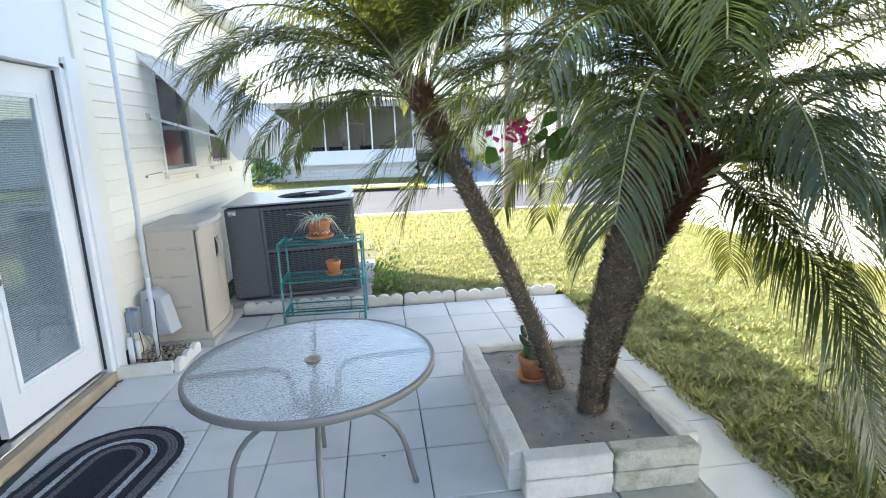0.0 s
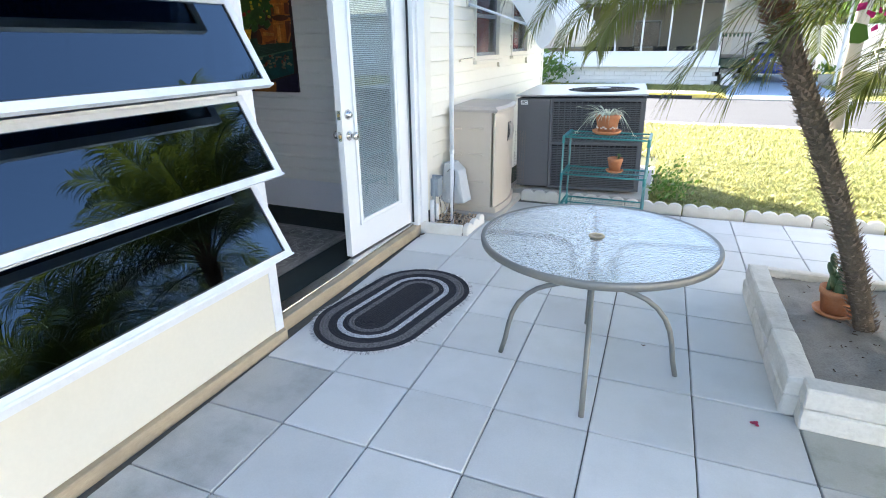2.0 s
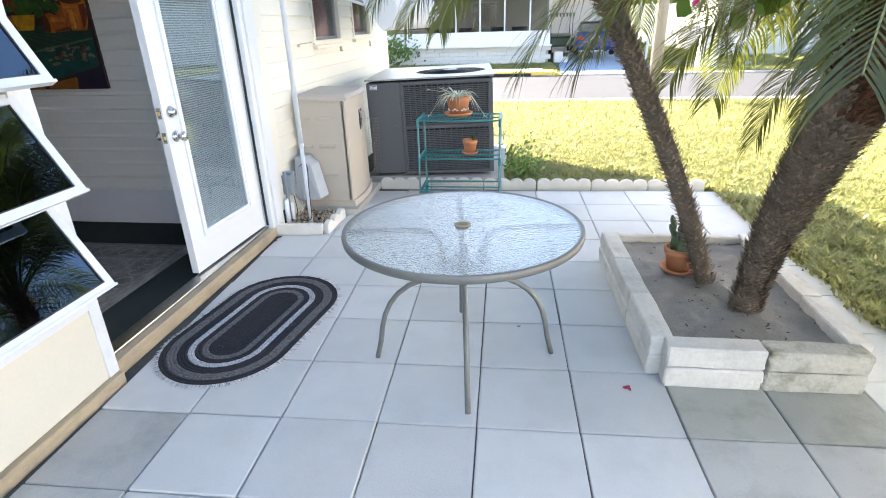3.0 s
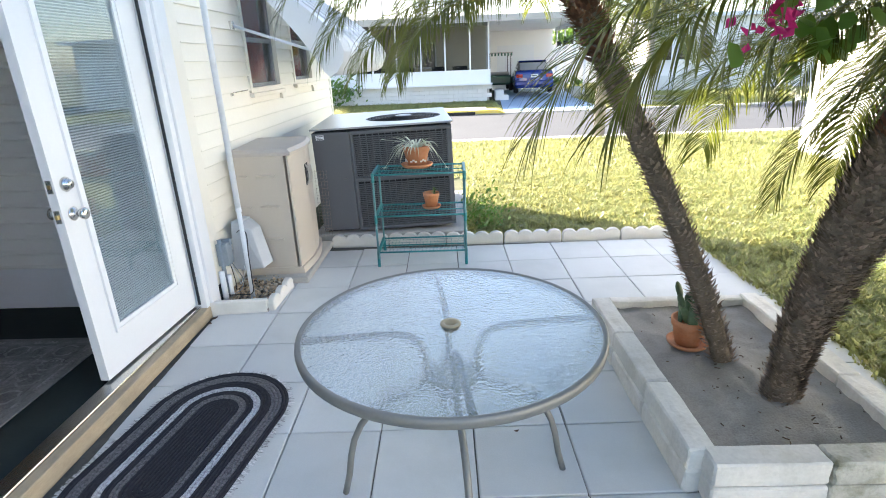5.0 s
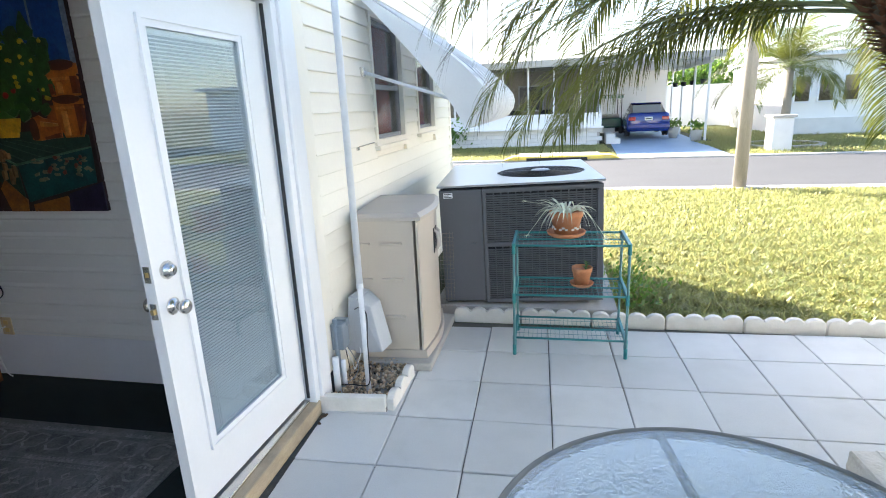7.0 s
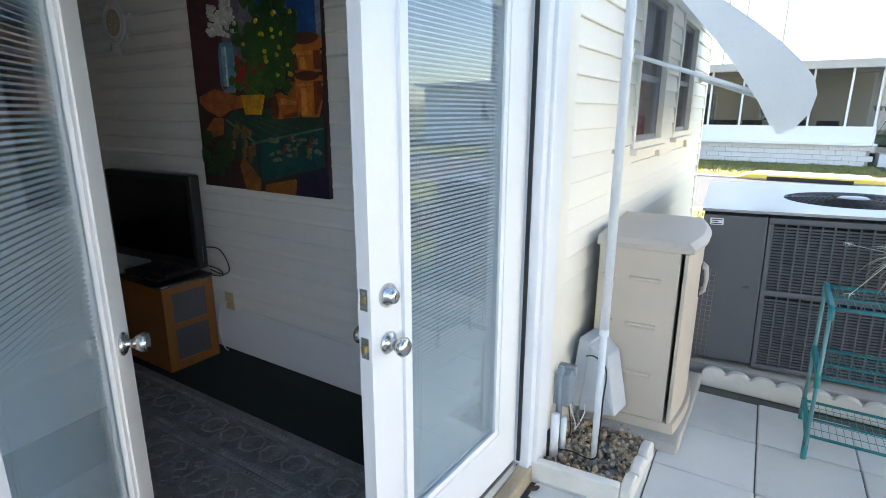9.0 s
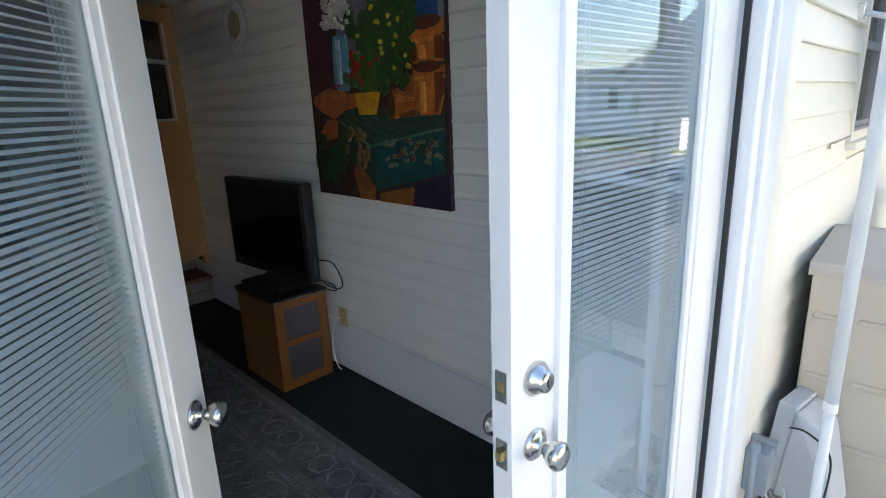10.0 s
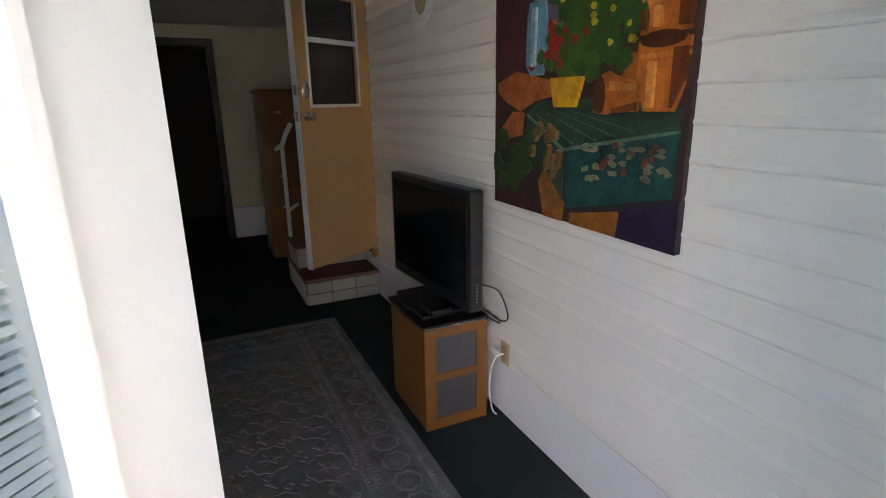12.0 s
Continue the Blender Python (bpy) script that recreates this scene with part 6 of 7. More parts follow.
# ---- lawn grass ----
def blades(name, label, areas, seed):
    r = np.random.default_rng(seed)
    vs, fs = [], []
    count = 0
    for x0, x1, y0, y1, n, h in areas:
        x, y = r.uniform(x0, x1, n), r.uniform(y0, y1, n)
        keep = ~((x < 1.375 + 0.035 * np.sin(y * 1.9) + r.normal(0, 0.028, n) + 0.02 * np.sin(y * 9.7 + 1)) & (y < 6.56)) & ~((x < -0.58) & (y < 8.25))
        x, y = x[keep], y[keep]
        n = len(x)
        z = -0.03 - 0.09 * np.clip((y - 7) / 6, 0, 1)
        clump = 0.5 + 0.3 * np.sin(x * 9.1 + 2 * np.sin(y * 7.3)) * np.sin(y * 8.3 + np.sin(x * 5.1)) + 0.3 * np.sin(x * 47 + 3 * np.sin(y * 21)) * np.sin(y * 43 + 2 * np.sin(x * 27))
        a = r.uniform(0, 2 * np.pi, n)
        hh = h * r.uniform(0.5, 1.25, n) * (0.45 + 0.95 * clump)
        lean = r.uniform(0.3, 1.2, n) * hh
        w = r.uniform(0.0045, 0.0110, n) * (h / 0.06) ** 0.5
        dx, dy = np.cos(a), np.sin(a)
        base = np.stack([x, y, z], 1)
        side = np.stack([-dy * w, dx * w, np.zeros(n)], 1)
        mid = base + np.stack([dx * lean * 0.35, dy * lean * 0.35, hh * 0.65], 1)
        tip = base + np.stack([dx * lean, dy * lean, hh], 1)
        v = np.stack([base - side, base + side, mid + side * 0.8, mid - side * 0.8, tip], 1).reshape(-1, 3)
        k = count + 5 * np.arange(n)[:, None]
        vs.append(v)
        fs += (k + np.array([[0, 1, 2, 3]])).tolist() + (k + np.array([[3, 2, 4]])).tolist()
        count += 5 * n
    me = bpy.data.meshes.new(name)
    me.from_pydata(np.concatenate(vs), [], fs)
    me.materials.append(M["grass"])
    return tagged(new(name, me), label, "grass", "", "stuff")


blades("grass", "coarse green lawn grass beside the patio",
       [(1.34, 2.8, 2.0, 6.6, 72000, 0.074), (2.8, 5.0, 2.0, 6.6, 30000, 0.066), (-0.6, 2.8, 6.54, 9.5, 78000, 0.066), (2.8, 5.0, 6.54, 9.5, 24000, 0.062), (-2.3, 4.9, 9.5, 13.4, 40000, 0.07), (4.9, 12, 10.9, 13.4, 12000, 0.08), (-8, -2.3, 9.6, 13.4, 8000, 0.08), (-8.5, 0.85, 19.65, 24.7, 26000, 0.09), (5.0, 14, 19.65, 26.8, 26000, 0.10), (5.2, 8.0, 26.8, 35.9, 12000, 0.11), (4.2, 5.0, 19.65, 25, 3000, 0.09)], 6)


# ---- inside the porch ----
M["oak"] = mat("honey_oak", (0.21, 0.080, 0.016), 0.4, vary=0.22, scale=4, fine=60, stretch=(6, 6, 0.8), bump=0.1, coat=0.2)
M["door_tan"] = mat("tan_door_paint", (0.60, 0.34, 0.15), 0.5, vary=0.04, scale=3)
M["tv"] = mat("black_plastic", (0.010, 0.010, 0.011), 0.3, vary=0.1)
M["screen"] = mat("tv_screen", (0.006, 0.006, 0.007), 0.12, vary=0.1)
M["rug_base"] = mat("rug_grey", (0.18, 0.17, 0.162), 0.95, vary=0.6, scale=9, fine=120, bump=0.4, stain=(0.25, 0.24, 0.23), stain_amount=0.9, stain_scale=11)
M["rug_pale"] = mat("rug_pale_pattern", (0.26, 0.25, 0.235), 0.95, vary=0.7, scale=14, fine=160, bump=0.4, stain=(0.15, 0.145, 0.14), stain_amount=0.9, stain_scale=12)
M["rug_deep"] = mat("rug_dark_pattern", (0.15, 0.137, 0.13), 0.95, vary=0.7, scale=14, fine=160, bump=0.4, stain=(0.28, 0.27, 0.26), stain_amount=0.8, stain_scale=10)
room_rug = thing("area_rug", "grey oriental patterned area rug on the dark carpet", "rug", at=Matrix.Translation((-6.07, 2.75, ROOM_Z + 0.002)))
RX, RY = 3.30, 1.97
part("carpet_field", box_bm(0, RX, 0, RY, 0, 0.008, 0.002), M["rug_base"], room_rug)


def flat_shapes(shapes, z0, z1):
    bm = bmesh.new()
    for outline in shapes:
        lo, hi = [bm.verts.new((x, y, z0)) for x, y in outline], [bm.verts.new((x, y, z1)) for x, y in outline]
        bm.faces.new(hi)
        k = len(outline)
        for i in range(k):
            bm.faces.new((lo[i], lo[(i + 1) % k], hi[(i + 1) % k], hi[i]))
    return bm


def frame_quads(i0, i1):
    a, b, c, d = i0, RX - i0, i0, RY - i0
    g = i1 - i0
    return [[(a, c), (b, c), (b, c + g), (a, c + g)], [(a, d - g), (b, d - g), (b, d), (a, d)], [(a, c + g), (a + g, c + g), (a + g, d - g), (a, d - g)], [(b - g, c + g), (b, c + g), (b, d - g), (b - g, d - g)]]


part("border", flat_shapes(frame_quads(0.05, 0.065) + frame_quads(0.27, 0.285) + frame_quads(0.31, 0.318), 0.006, 0.0095), M["rug_pale"], room_rug, "pale border lines")
part("border", flat_shapes(frame_quads(0.09, 0.25), 0.006, 0.0088), M["rug_deep"], room_rug, "dark border band")


def star(cx, cy, r0, r1, n, turn=0.0):
    return [(cx + (r0 if k % 2 == 0 else r1) * math.cos(turn + math.pi * k / n), cy + (r0 if k % 2 == 0 else r1) * math.sin(turn + math.pi * k / n)) for k in range(2 * n)]


def ring(cx, cy, r0, r1, n=20, lobes=9, wave=0.08):
    """A scalloped outline as short strips."""
    def at(r, k):
        a = 2 * math.pi * k / n
        q = r * (1 + wave * math.cos(lobes * a))
        return cx + q * math.cos(a), cy + q * math.sin(a)
    return [[at(r0, k), at(r1, k), at(r1, k + 1), at(r0, k + 1)] for k in range(n)]


def lozenge(cx, cy, a, b):
    return [(cx - a, cy), (cx, cy - b), (cx + a, cy), (cx, cy + b)]


light, deep = [], []
rr = random.Random(55)
for i in range(120):
    x = 0.06 + i * (RX - 0.12) / 119
    for off in (0.045, 0.265, 0.305):
        for y in (off, RY - off):
            light.append([(x - 0.007, y - 0.007), (x + 0.007, y - 0.007), (x + 0.007, y + 0.007), (x - 0.007, y + 0.007)])
for j in range(70):
    y = 0.06 + j * (RY - 0.12) / 69
    for off in (0.045, 0.265, 0.305):
        for x in (off, RX - off):
            light.append([(x - 0.007, y - 0.007), (x + 0.007, y - 0.007), (x + 0.007, y + 0.007), (x - 0.007, y + 0.007)])
border = [(0.17 + i * (RX - 0.34) / 21, y) for i in range(22) for y in (0.155, RY - 0.155)] + [(x, 0.30 + j * (RY - 0.6) / 9) for j in range(10) for x in (0.155, RX - 0.155)]
for k, (x, y) in enumerate(border):
    light += ring(x, y, 0.052, 0.064, 16, 7, 0.10) if k % 2 else [star(x, y, 0.062, 0.030, 6, 0.3 * k)]
    deep.append(star(x, y, 0.032, 0.016, 5, 0.2 * k))
for i in range(8):
    for j in range(6):
        cx, cy = 0.50 + i * 0.325 + (0.16 if j % 2 else 0) + rr.uniform(-0.012, 0.012), 0.43 + j * 0.222
        light += ring(cx, cy, 0.088, 0.100)
        light += [star(cx, cy, 0.052, 0.020, 6, rr.uniform(0, 1))]
        deep.append(star(cx, cy, 0.020, 0.010, 4))
        light.append(lozenge(cx + 0.163, cy, 0.044, 0.040))
        deep.append(lozenge(cx + 0.163, cy, 0.030, 0.026))
        light.append(lozenge(cx + 0.163, cy, 0.012, 0.010))
        for q in range(5):
            a = q * 1.257 + rr.uniform(-0.2, 0.2)
            light += ring(cx + 0.128 * math.cos(a), cy + 0.122 * math.sin(a), 0.013, 0.021, 8, 4, 0.15)
tagged(part("motif", flat_shapes(light, 0.006, 0.0100), M["rug_pale"], room_rug, "pale floral medallions"), kind="stuff")
tagged(part("motif", flat_shapes(deep, 0.006, 0.0112), M["rug_deep"], room_rug, "dark medallion centres"), kind="stuff")

# television stand, television and cables
ST = Matrix.Translation((-4.935, 4.772, ROOM_Z))
stand = thing("tv_stand", "small honey oak television stand with two glazed openings", "tv stand", at=ST)
SW, SD, SH = 0.445, 0.325, 0.52
part("top", bevelled(box_bm(-0.01, SW + 0.012, -0.012, SD + 0.005, SH, SH + 0.022), 0.008, 2), M["tv"], stand, "black laminate top")
part("side_panel", box_bm(0, SW - 0.02, 0, 0.018, 0, SH, 0.003), M["oak"], stand)
part("side_panel", box_bm(0, SW - 0.02, SD - 0.018, SD, 0, SH, 0.003), M["oak"], stand)
part("back_panel", box_bm(0, 0.012, 0.018, SD - 0.018, 0, SH), M["oak"], stand)
part("bottom_panel", box_bm(0.012, SW - 0.02, 0.018, SD - 0.018, 0.02, 0.038), M["oak"], stand)
part("shelf", box_bm(0.012, SW - 0.03, 0.018, SD - 0.018, 0.265, 0.28), M["oak"], stand)
bm = bmesh.new()
for p in ((0, 0.055, 0, SH), (SD - 0.055, SD, 0, SH), (0.055, SD - 0.055, 0, 0.055), (0.055, SD - 0.055, 0.255, 0.29), (0.055, SD - 0.055, SH - 0.045, SH)):
    box(bm, SW - 0.02, SW, p[0], p[1], p[2], p[3])
front = part("door", bm, M["oak"], stand)
M["frosted"] = mat("frosted_pane", (0.062, 0.062, 0.072), 0.35, vary=0.15, scale=5, coat=0.3)
part("pane", box_bm(SW - 0.012, SW - 0.008, 0.055, SD - 0.055, 0.055, 0.255), M["frosted"], front, "greyish frosted pane")
part("pane", box_bm(SW - 0.012, SW - 0.008, 0.055, SD - 0.055, 0.29, SH - 0.045), M["frosted"], front, "greyish frosted pane")
part("top_edge", tube(bmesh.new(), [(0.02, -0.014, SH + 0.011), (SW - 0.012, -0.014, SH + 0.011), (SW + 0.007, -0.006, SH + 0.011), (SW + 0.014, 0.012, SH + 0.011), (SW + 0.014, SD - 0.01, SH + 0.011)], 0.0045, 8), M["steel"], stand, "bright metal edge strip", True)
tv = thing("television", "black flat-screen television on the oak stand", "television", at=Matrix.Translation((-4.764, 4.945, ROOM_Z + SH + 0.022)) @ Matrix.Rotation(radians(184.5), 4, "Z"))
TW, TH = 0.396, 0.545
part("foot", bevelled(box_bm(-0.20, 0.20, -0.10, 0.12, 0, 0.02), 0.008, 2), M["tv"], tv)
part("neck", box_bm(-0.05, 0.05, -0.02, 0.03, 0.02, 0.09), M["tv"], tv)
part("case", bevelled(box_bm(-TW, TW, -0.035, 0.035, 0.075, 0.075 + TH), 0.012, 2), M["tv"], tv)
part("display", box_bm(-TW + 0.035, TW - 0.035, 0.034, 0.0375, 0.135, 0.075 + TH - 0.035), M["screen"], tv, "dark glossy screen")
bm = bmesh.new()
for k in range(6):
    box(bm, -TW - 0.001, -TW + 0.002, -0.004, 0.001, 0.12 + 0.016 * k, 0.128 + 0.016 * k)
part("side_buttons", bm, M["metal_grey"], tv)
tagged(part("remote_control", box_bm(-4.72, -4.56, 4.80, 4.84, ROOM_Z + SH + 0.0225, ROOM_Z + SH + 0.038, 0.005), M["tv"]), "black remote control lying on the television stand", "remote control")
tagged(part("remote_control", box_bm(-4.86, -4.70, 4.785, 4.82, ROOM_Z + SH + 0.0225, ROOM_Z + SH + 0.038, 0.005), M["tv"]), "black remote control lying on the television stand", "remote control")
tagged(part("media_box", box_bm(-4.70, -4.55, 4.845, 4.945, ROOM_Z + SH + 0.0425, ROOM_Z + SH + 0.064, 0.006), M["tv"]), "small glossy black media box on the television foot", "media box")
outlet = thing("wall_outlet", "beige double socket outlet on the boarded wall", "outlet", at=Matrix.Translation((-4.45, 5.181, 0.40)))
part("plate", box_bm(-0.04, 0.04, -0.008, 0.0, -0.058, 0.058, 0.003), mat("beige_plate", (0.62, 0.50, 0.30), 0.4), outlet)
for z in (-0.025, 0.025):
    part("socket", box_bm(-0.016, 0.016, -0.011, -0.007, z - 0.014, z + 0.014), M["brass"], outlet)
cable([(-4.45, 5.165, 0.40), (-4.452, 5.12, 0.385), (-4.462, 5.10, 0.30), (-4.468, 5.10, 0.20), (-4.455, 5.11, 0.11), (-4.465, 5.14, 0.068)], 0.004, M["white"], "white power cord hanging from the outlet")
cable([(-4.40, 4.99, 0.80), (-4.33, 5.06, 0.78), (-4.31, 5.10, 0.66), (-4.40, 5.12, 0.60), (-4.50, 5.10, 0.62)], 0.004, M["black"], "black cable looping behind the television")
cable([(-4.40, 4.98, 0.70), (-4.34, 5.05, 0.66), (-4.38, 5.10, 0.60), (-4.50, 5.11, 0.58)], 0.0035, M["black"], "black cable behind the television")
floor_cord = cable([(-4.38, 5.170, 0.372), (-3.6, 5.170, 0.352), (-2.9, 5.170, 0.345), (-2.5, 5.170, 0.345)], 0.003, M["white"], "white cord tacked along the wall panel")

# ---- painting ----
PX0, PZ0, PW, PH = -4.548, 1.135, 1.035, 1.30
paint = thing("painting", "unframed still-life painting of flowers and terracotta pots on a green table", "painting", at=Matrix.Translation((PX0, 5.166, PZ0)))
part("canvas", box_bm(0, PW, 0, 0.020, 0, PH, 0.003), mat("dark_canvas", (0.045, 0.018, 0.02), 0.6, vary=0.4, scale=9, fine=60, bump=0.4, stain=(0.02, 0.03, 0.02), stain_amount=0.7, stain_scale=4), paint)
depth_step = [0]


def paint_mat(name, c, c2=None):
    return mat("paint_" + name, c, 0.5, vary=0.5, scale=18, fine=70, bump=0.5, stain=c2 or tuple(0.4 * v for v in c), stain_amount=0.9, stain_scale=11)


def composed(u, v):
    """Where a point of the first sketch comes to lie on the canvas."""
    return (float(np.interp(u, (0, 0.17, 0.285, 0.42, 0.56, 0.66, 0.77, 1.0), (0, 0.24, 0.36, 0.485, 0.645, 0.73, 0.82, 1.0))),
            float(np.interp(v, (0, 0.2, 0.33, 0.39, 0.43, 0.52, 0.76, 0.86, 0.93, 1.0), (0, 0.205, 0.30, 0.312, 0.345, 0.41, 0.61, 0.69, 0.76, 1.0))))


def stroke(name, shapes, colour, colour2=None):
    depth_step[0] += 1
    bm = bmesh.new()
    paint_of = paint_mat(name, colour, colour2)
    for outline in shapes:
        if len(shapes) <= 8:
            bm = bmesh.new()
        outline = [composed(u, v) for u, v in outline]
        depth_step[0] += 0.08
        y = -0.0004 * depth_step[0]
        f = [bm.verts.new((u * PW, y, v * PH)) for u, v in outline]
        b = [bm.verts.new((u * PW, 0.002, v * PH)) for u, v in outline]
        bm.faces.new(f)
        for i in range(len(f)):
            j = (i + 1) % len(f)
            bm.faces.new((f[i], f[j], b[j], b[i]))
        if len(shapes) <= 8:
            part("paint_layer", bm, paint_of, paint)
    if len(shapes) > 8:
        tagged(part("paint_layer", bm, paint_of, paint), kind="stuff")


def disc(u, v, ru, rv, n=12, wob=0.0, r=random.Random(3)):
    return [(u + ru * (1 + wob * r.uniform(-1, 1)) * math.cos(2 * math.pi * k / n), v + rv * (1 + wob * r.uniform(-1, 1)) * math.sin(2 * math.pi * k / n)) for k in range(n)]


rp = random.Random(21)
stroke("maroon", [[(0.0, 0.52), (0.22, 0.52), (0.22, 1.0), (0.0, 1.0)]], (0.07, 0.022, 0.03))
stroke("lilac", [[(0.20, 0.60), (0.48, 0.60), (0.48, 1.0), (0.20, 1.0)]], (0.17, 0.14, 0.22), (0.10, 0.04, 0.06))
stroke("blue", [[(0.46, 0.70), (0.98, 0.70), (0.98, 1.0), (0.46, 1.0)]], (0.015, 0.07, 0.28), (0.03, 0.12, 0.36))
stroke("blue_bar", [[(0.70, 0.72), (0.715, 0.72), (0.715, 1.0), (0.70, 1.0)], [(0.95, 0.70), (0.99, 0.70), (0.99, 1.0), (0.95, 1.0)]], (0.22, 0.28, 0.38))
stroke("cloth", [[(0.02, 0.50), (0.12, 0.54), (0.30, 0.50), (0.36, 0.44), (0.22, 0.42), (0.14, 0.36), (0.06, 0.42), (0.02, 0.46)], [(0.04, 0.26), (0.10, 0.36), (0.16, 0.35), (0.15, 0.24), (0.08, 0.22)]], (0.38, 0.11, 0.03), (0.18, 0.05, 0.03))
stroke("table_top", [[(0.17, 0.33), (0.42, 0.20), (0.97, 0.30), (0.97, 0.40), (0.60, 0.43), (0.25, 0.42)]], (0.025, 0.06, 0.04), (0.008, 0.02, 0.016))
stroke("plank_lines", [[(0.22 + 0.07 * k, 0.335 + 0.018 * k), (0.235 + 0.07 * k, 0.335 + 0.018 * k), (0.47 + 0.1 * k, 0.222 + 0.02 * k), (0.455 + 0.1 * k, 0.222 + 0.02 * k)] for k in range(4)], (0.06, 0.11, 0.08))
stroke("table_front", [[(0.42, 0.195), (0.97, 0.285), (0.96, 0.12), (0.44, 0.04)]], (0.012, 0.075, 0.068), (0.006, 0.02, 0.02))
stroke("table_side", [[(0.17, 0.325), (0.41, 0.195), (0.42, 0.05), (0.20, 0.17)]], (0.02, 0.05, 0.035), (0.01, 0.02, 0.015))
stroke("foliage_low", [disc(0.08 + 0.035 * rp.uniform(-2, 3), 0.17 + 0.1 * rp.uniform(-1, 1), 0.03, 0.03, 7, 0.4) for _ in range(14)], (0.02, 0.06, 0.015))
stroke("under_table", [[(0.30, 0.0), (0.42, 0.0), (0.43, 0.05), (0.30, 0.14), (0.26, 0.10)], [(0.46, 0.0), (0.75, 0.0), (0.70, 0.065), (0.46, 0.03)]], (0.30, 0.11, 0.02), (0.12, 0.05, 0.02))
stroke("under_dark", [[(0.70, 0.0), (1.0, 0.0), (1.0, 0.12), (0.72, 0.075)]], (0.025, 0.015, 0.04))
stroke("edge_light", [[(0.41, 0.195), (0.97, 0.285), (0.97, 0.295), (0.41, 0.207)], [(0.17, 0.325), (0.41, 0.195), (0.41, 0.207), (0.18, 0.335)]], (0.10, 0.20, 0.13))
stroke("chips", [disc(0.5 + 0.44 * rp.random(), 0.13 + 0.11 * rp.random(), 0.012 + 0.02 * rp.random(), 0.008, 6, 0.5) for _ in range(26)], (0.22, 0.19, 0.12), (0.10, 0.05, 0.04))
stroke("chips_red", [disc(0.6 + 0.3 * rp.random(), 0.15 + 0.09 * rp.random(), 0.014, 0.01, 6, 0.5) for _ in range(9)], (0.20, 0.05, 0.03))
stroke("pot_back", [[(0.66, 0.44), (0.72, 0.56), (0.82, 0.56), (0.83, 0.44)]], (0.32, 0.09, 0.02), (0.15, 0.04, 0.015))
stroke("pots", [[(0.76, 0.60), (0.98, 0.60), (0.97, 0.72), (0.75, 0.72)], [(0.76, 0.47), (0.80, 0.39), (0.94, 0.39), (0.975, 0.47), (0.985, 0.585), (0.755, 0.585)], [(0.74, 0.70), (0.99, 0.70), (0.99, 0.75), (0.74, 0.75)]], (0.50, 0.15, 0.025), (0.28, 0.07, 0.015))
stroke("pot_lying", [[(0.55, 0.37), (0.60, 0.345), (0.63, 0.355), (0.64, 0.37), (0.77, 0.39), (0.775, 0.475), (0.65, 0.50), (0.62, 0.515), (0.56, 0.50)]], (0.46, 0.13, 0.025), (0.22, 0.06, 0.015))
stroke("pot_rims", [disc(0.865, 0.745, 0.11, 0.026), disc(0.865, 0.585, 0.105, 0.022), disc(0.575, 0.432, 0.030, 0.072)], (0.09, 0.025, 0.012))
stroke("pot_bands", [[(0.75, 0.675), (0.985, 0.675), (0.985, 0.69), (0.75, 0.69)], [(0.77, 0.54), (0.985, 0.54), (0.985, 0.552), (0.77, 0.552)]], (0.60, 0.22, 0.05))
stroke("vase", [[(0.20, 0.52), (0.17, 0.56), (0.175, 0.72), (0.19, 0.76), (0.275, 0.76), (0.285, 0.70), (0.285, 0.56), (0.27, 0.52)]], (0.10, 0.26, 0.38), (0.22, 0.36, 0.44))
stroke("foliage", [disc(0.56 + 0.2 * rp.gauss(0, 0.55), 0.72 + 0.13 * rp.gauss(0, 0.6), 0.042, 0.036, 7, 0.4) for _ in range(110)], (0.028, 0.085, 0.02), (0.012, 0.035, 0.010))
stroke("foliage_mid", [disc(0.40 + 0.10 * rp.gauss(0, 0.6), 0.60 + 0.07 * rp.gauss(0, 0.7), 0.03, 0.022, 7, 0.4) for _ in range(36)], (0.04, 0.11, 0.02))
stroke("yellow_pot", [[(0.36, 0.40), (0.47, 0.40), (0.50, 0.505), (0.33, 0.505)]], (0.58, 0.30, 0.02), (0.40, 0.14, 0.015))
stroke("red_flowers", [disc(0.40 + 0.10 * rp.gauss(0, 0.6), 0.62 + 0.07 * rp.gauss(0, 0.6), 0.016, 0.014, 7, 0.4) for _ in range(18)], (0.32, 0.02, 0.02))
stroke("yellow_flowers", [disc(0.58 + 0.2 * rp.gauss(0, 0.6), 0.74 + 0.14 * rp.gauss(0, 0.6), 0.013, 0.011, 6, 0.4) for _ in range(17)], (0.62, 0.45, 0.03))
stroke("white_flowers", [disc(0.23 + 0.10 * rp.gauss(0, 0.6), 0.86 + 0.07 * rp.gauss(0, 0.6), 0.013, 0.011, 6, 0.4) for _ in range(60)], (0.55, 0.55, 0.53), (0.38, 0.38, 0.40))

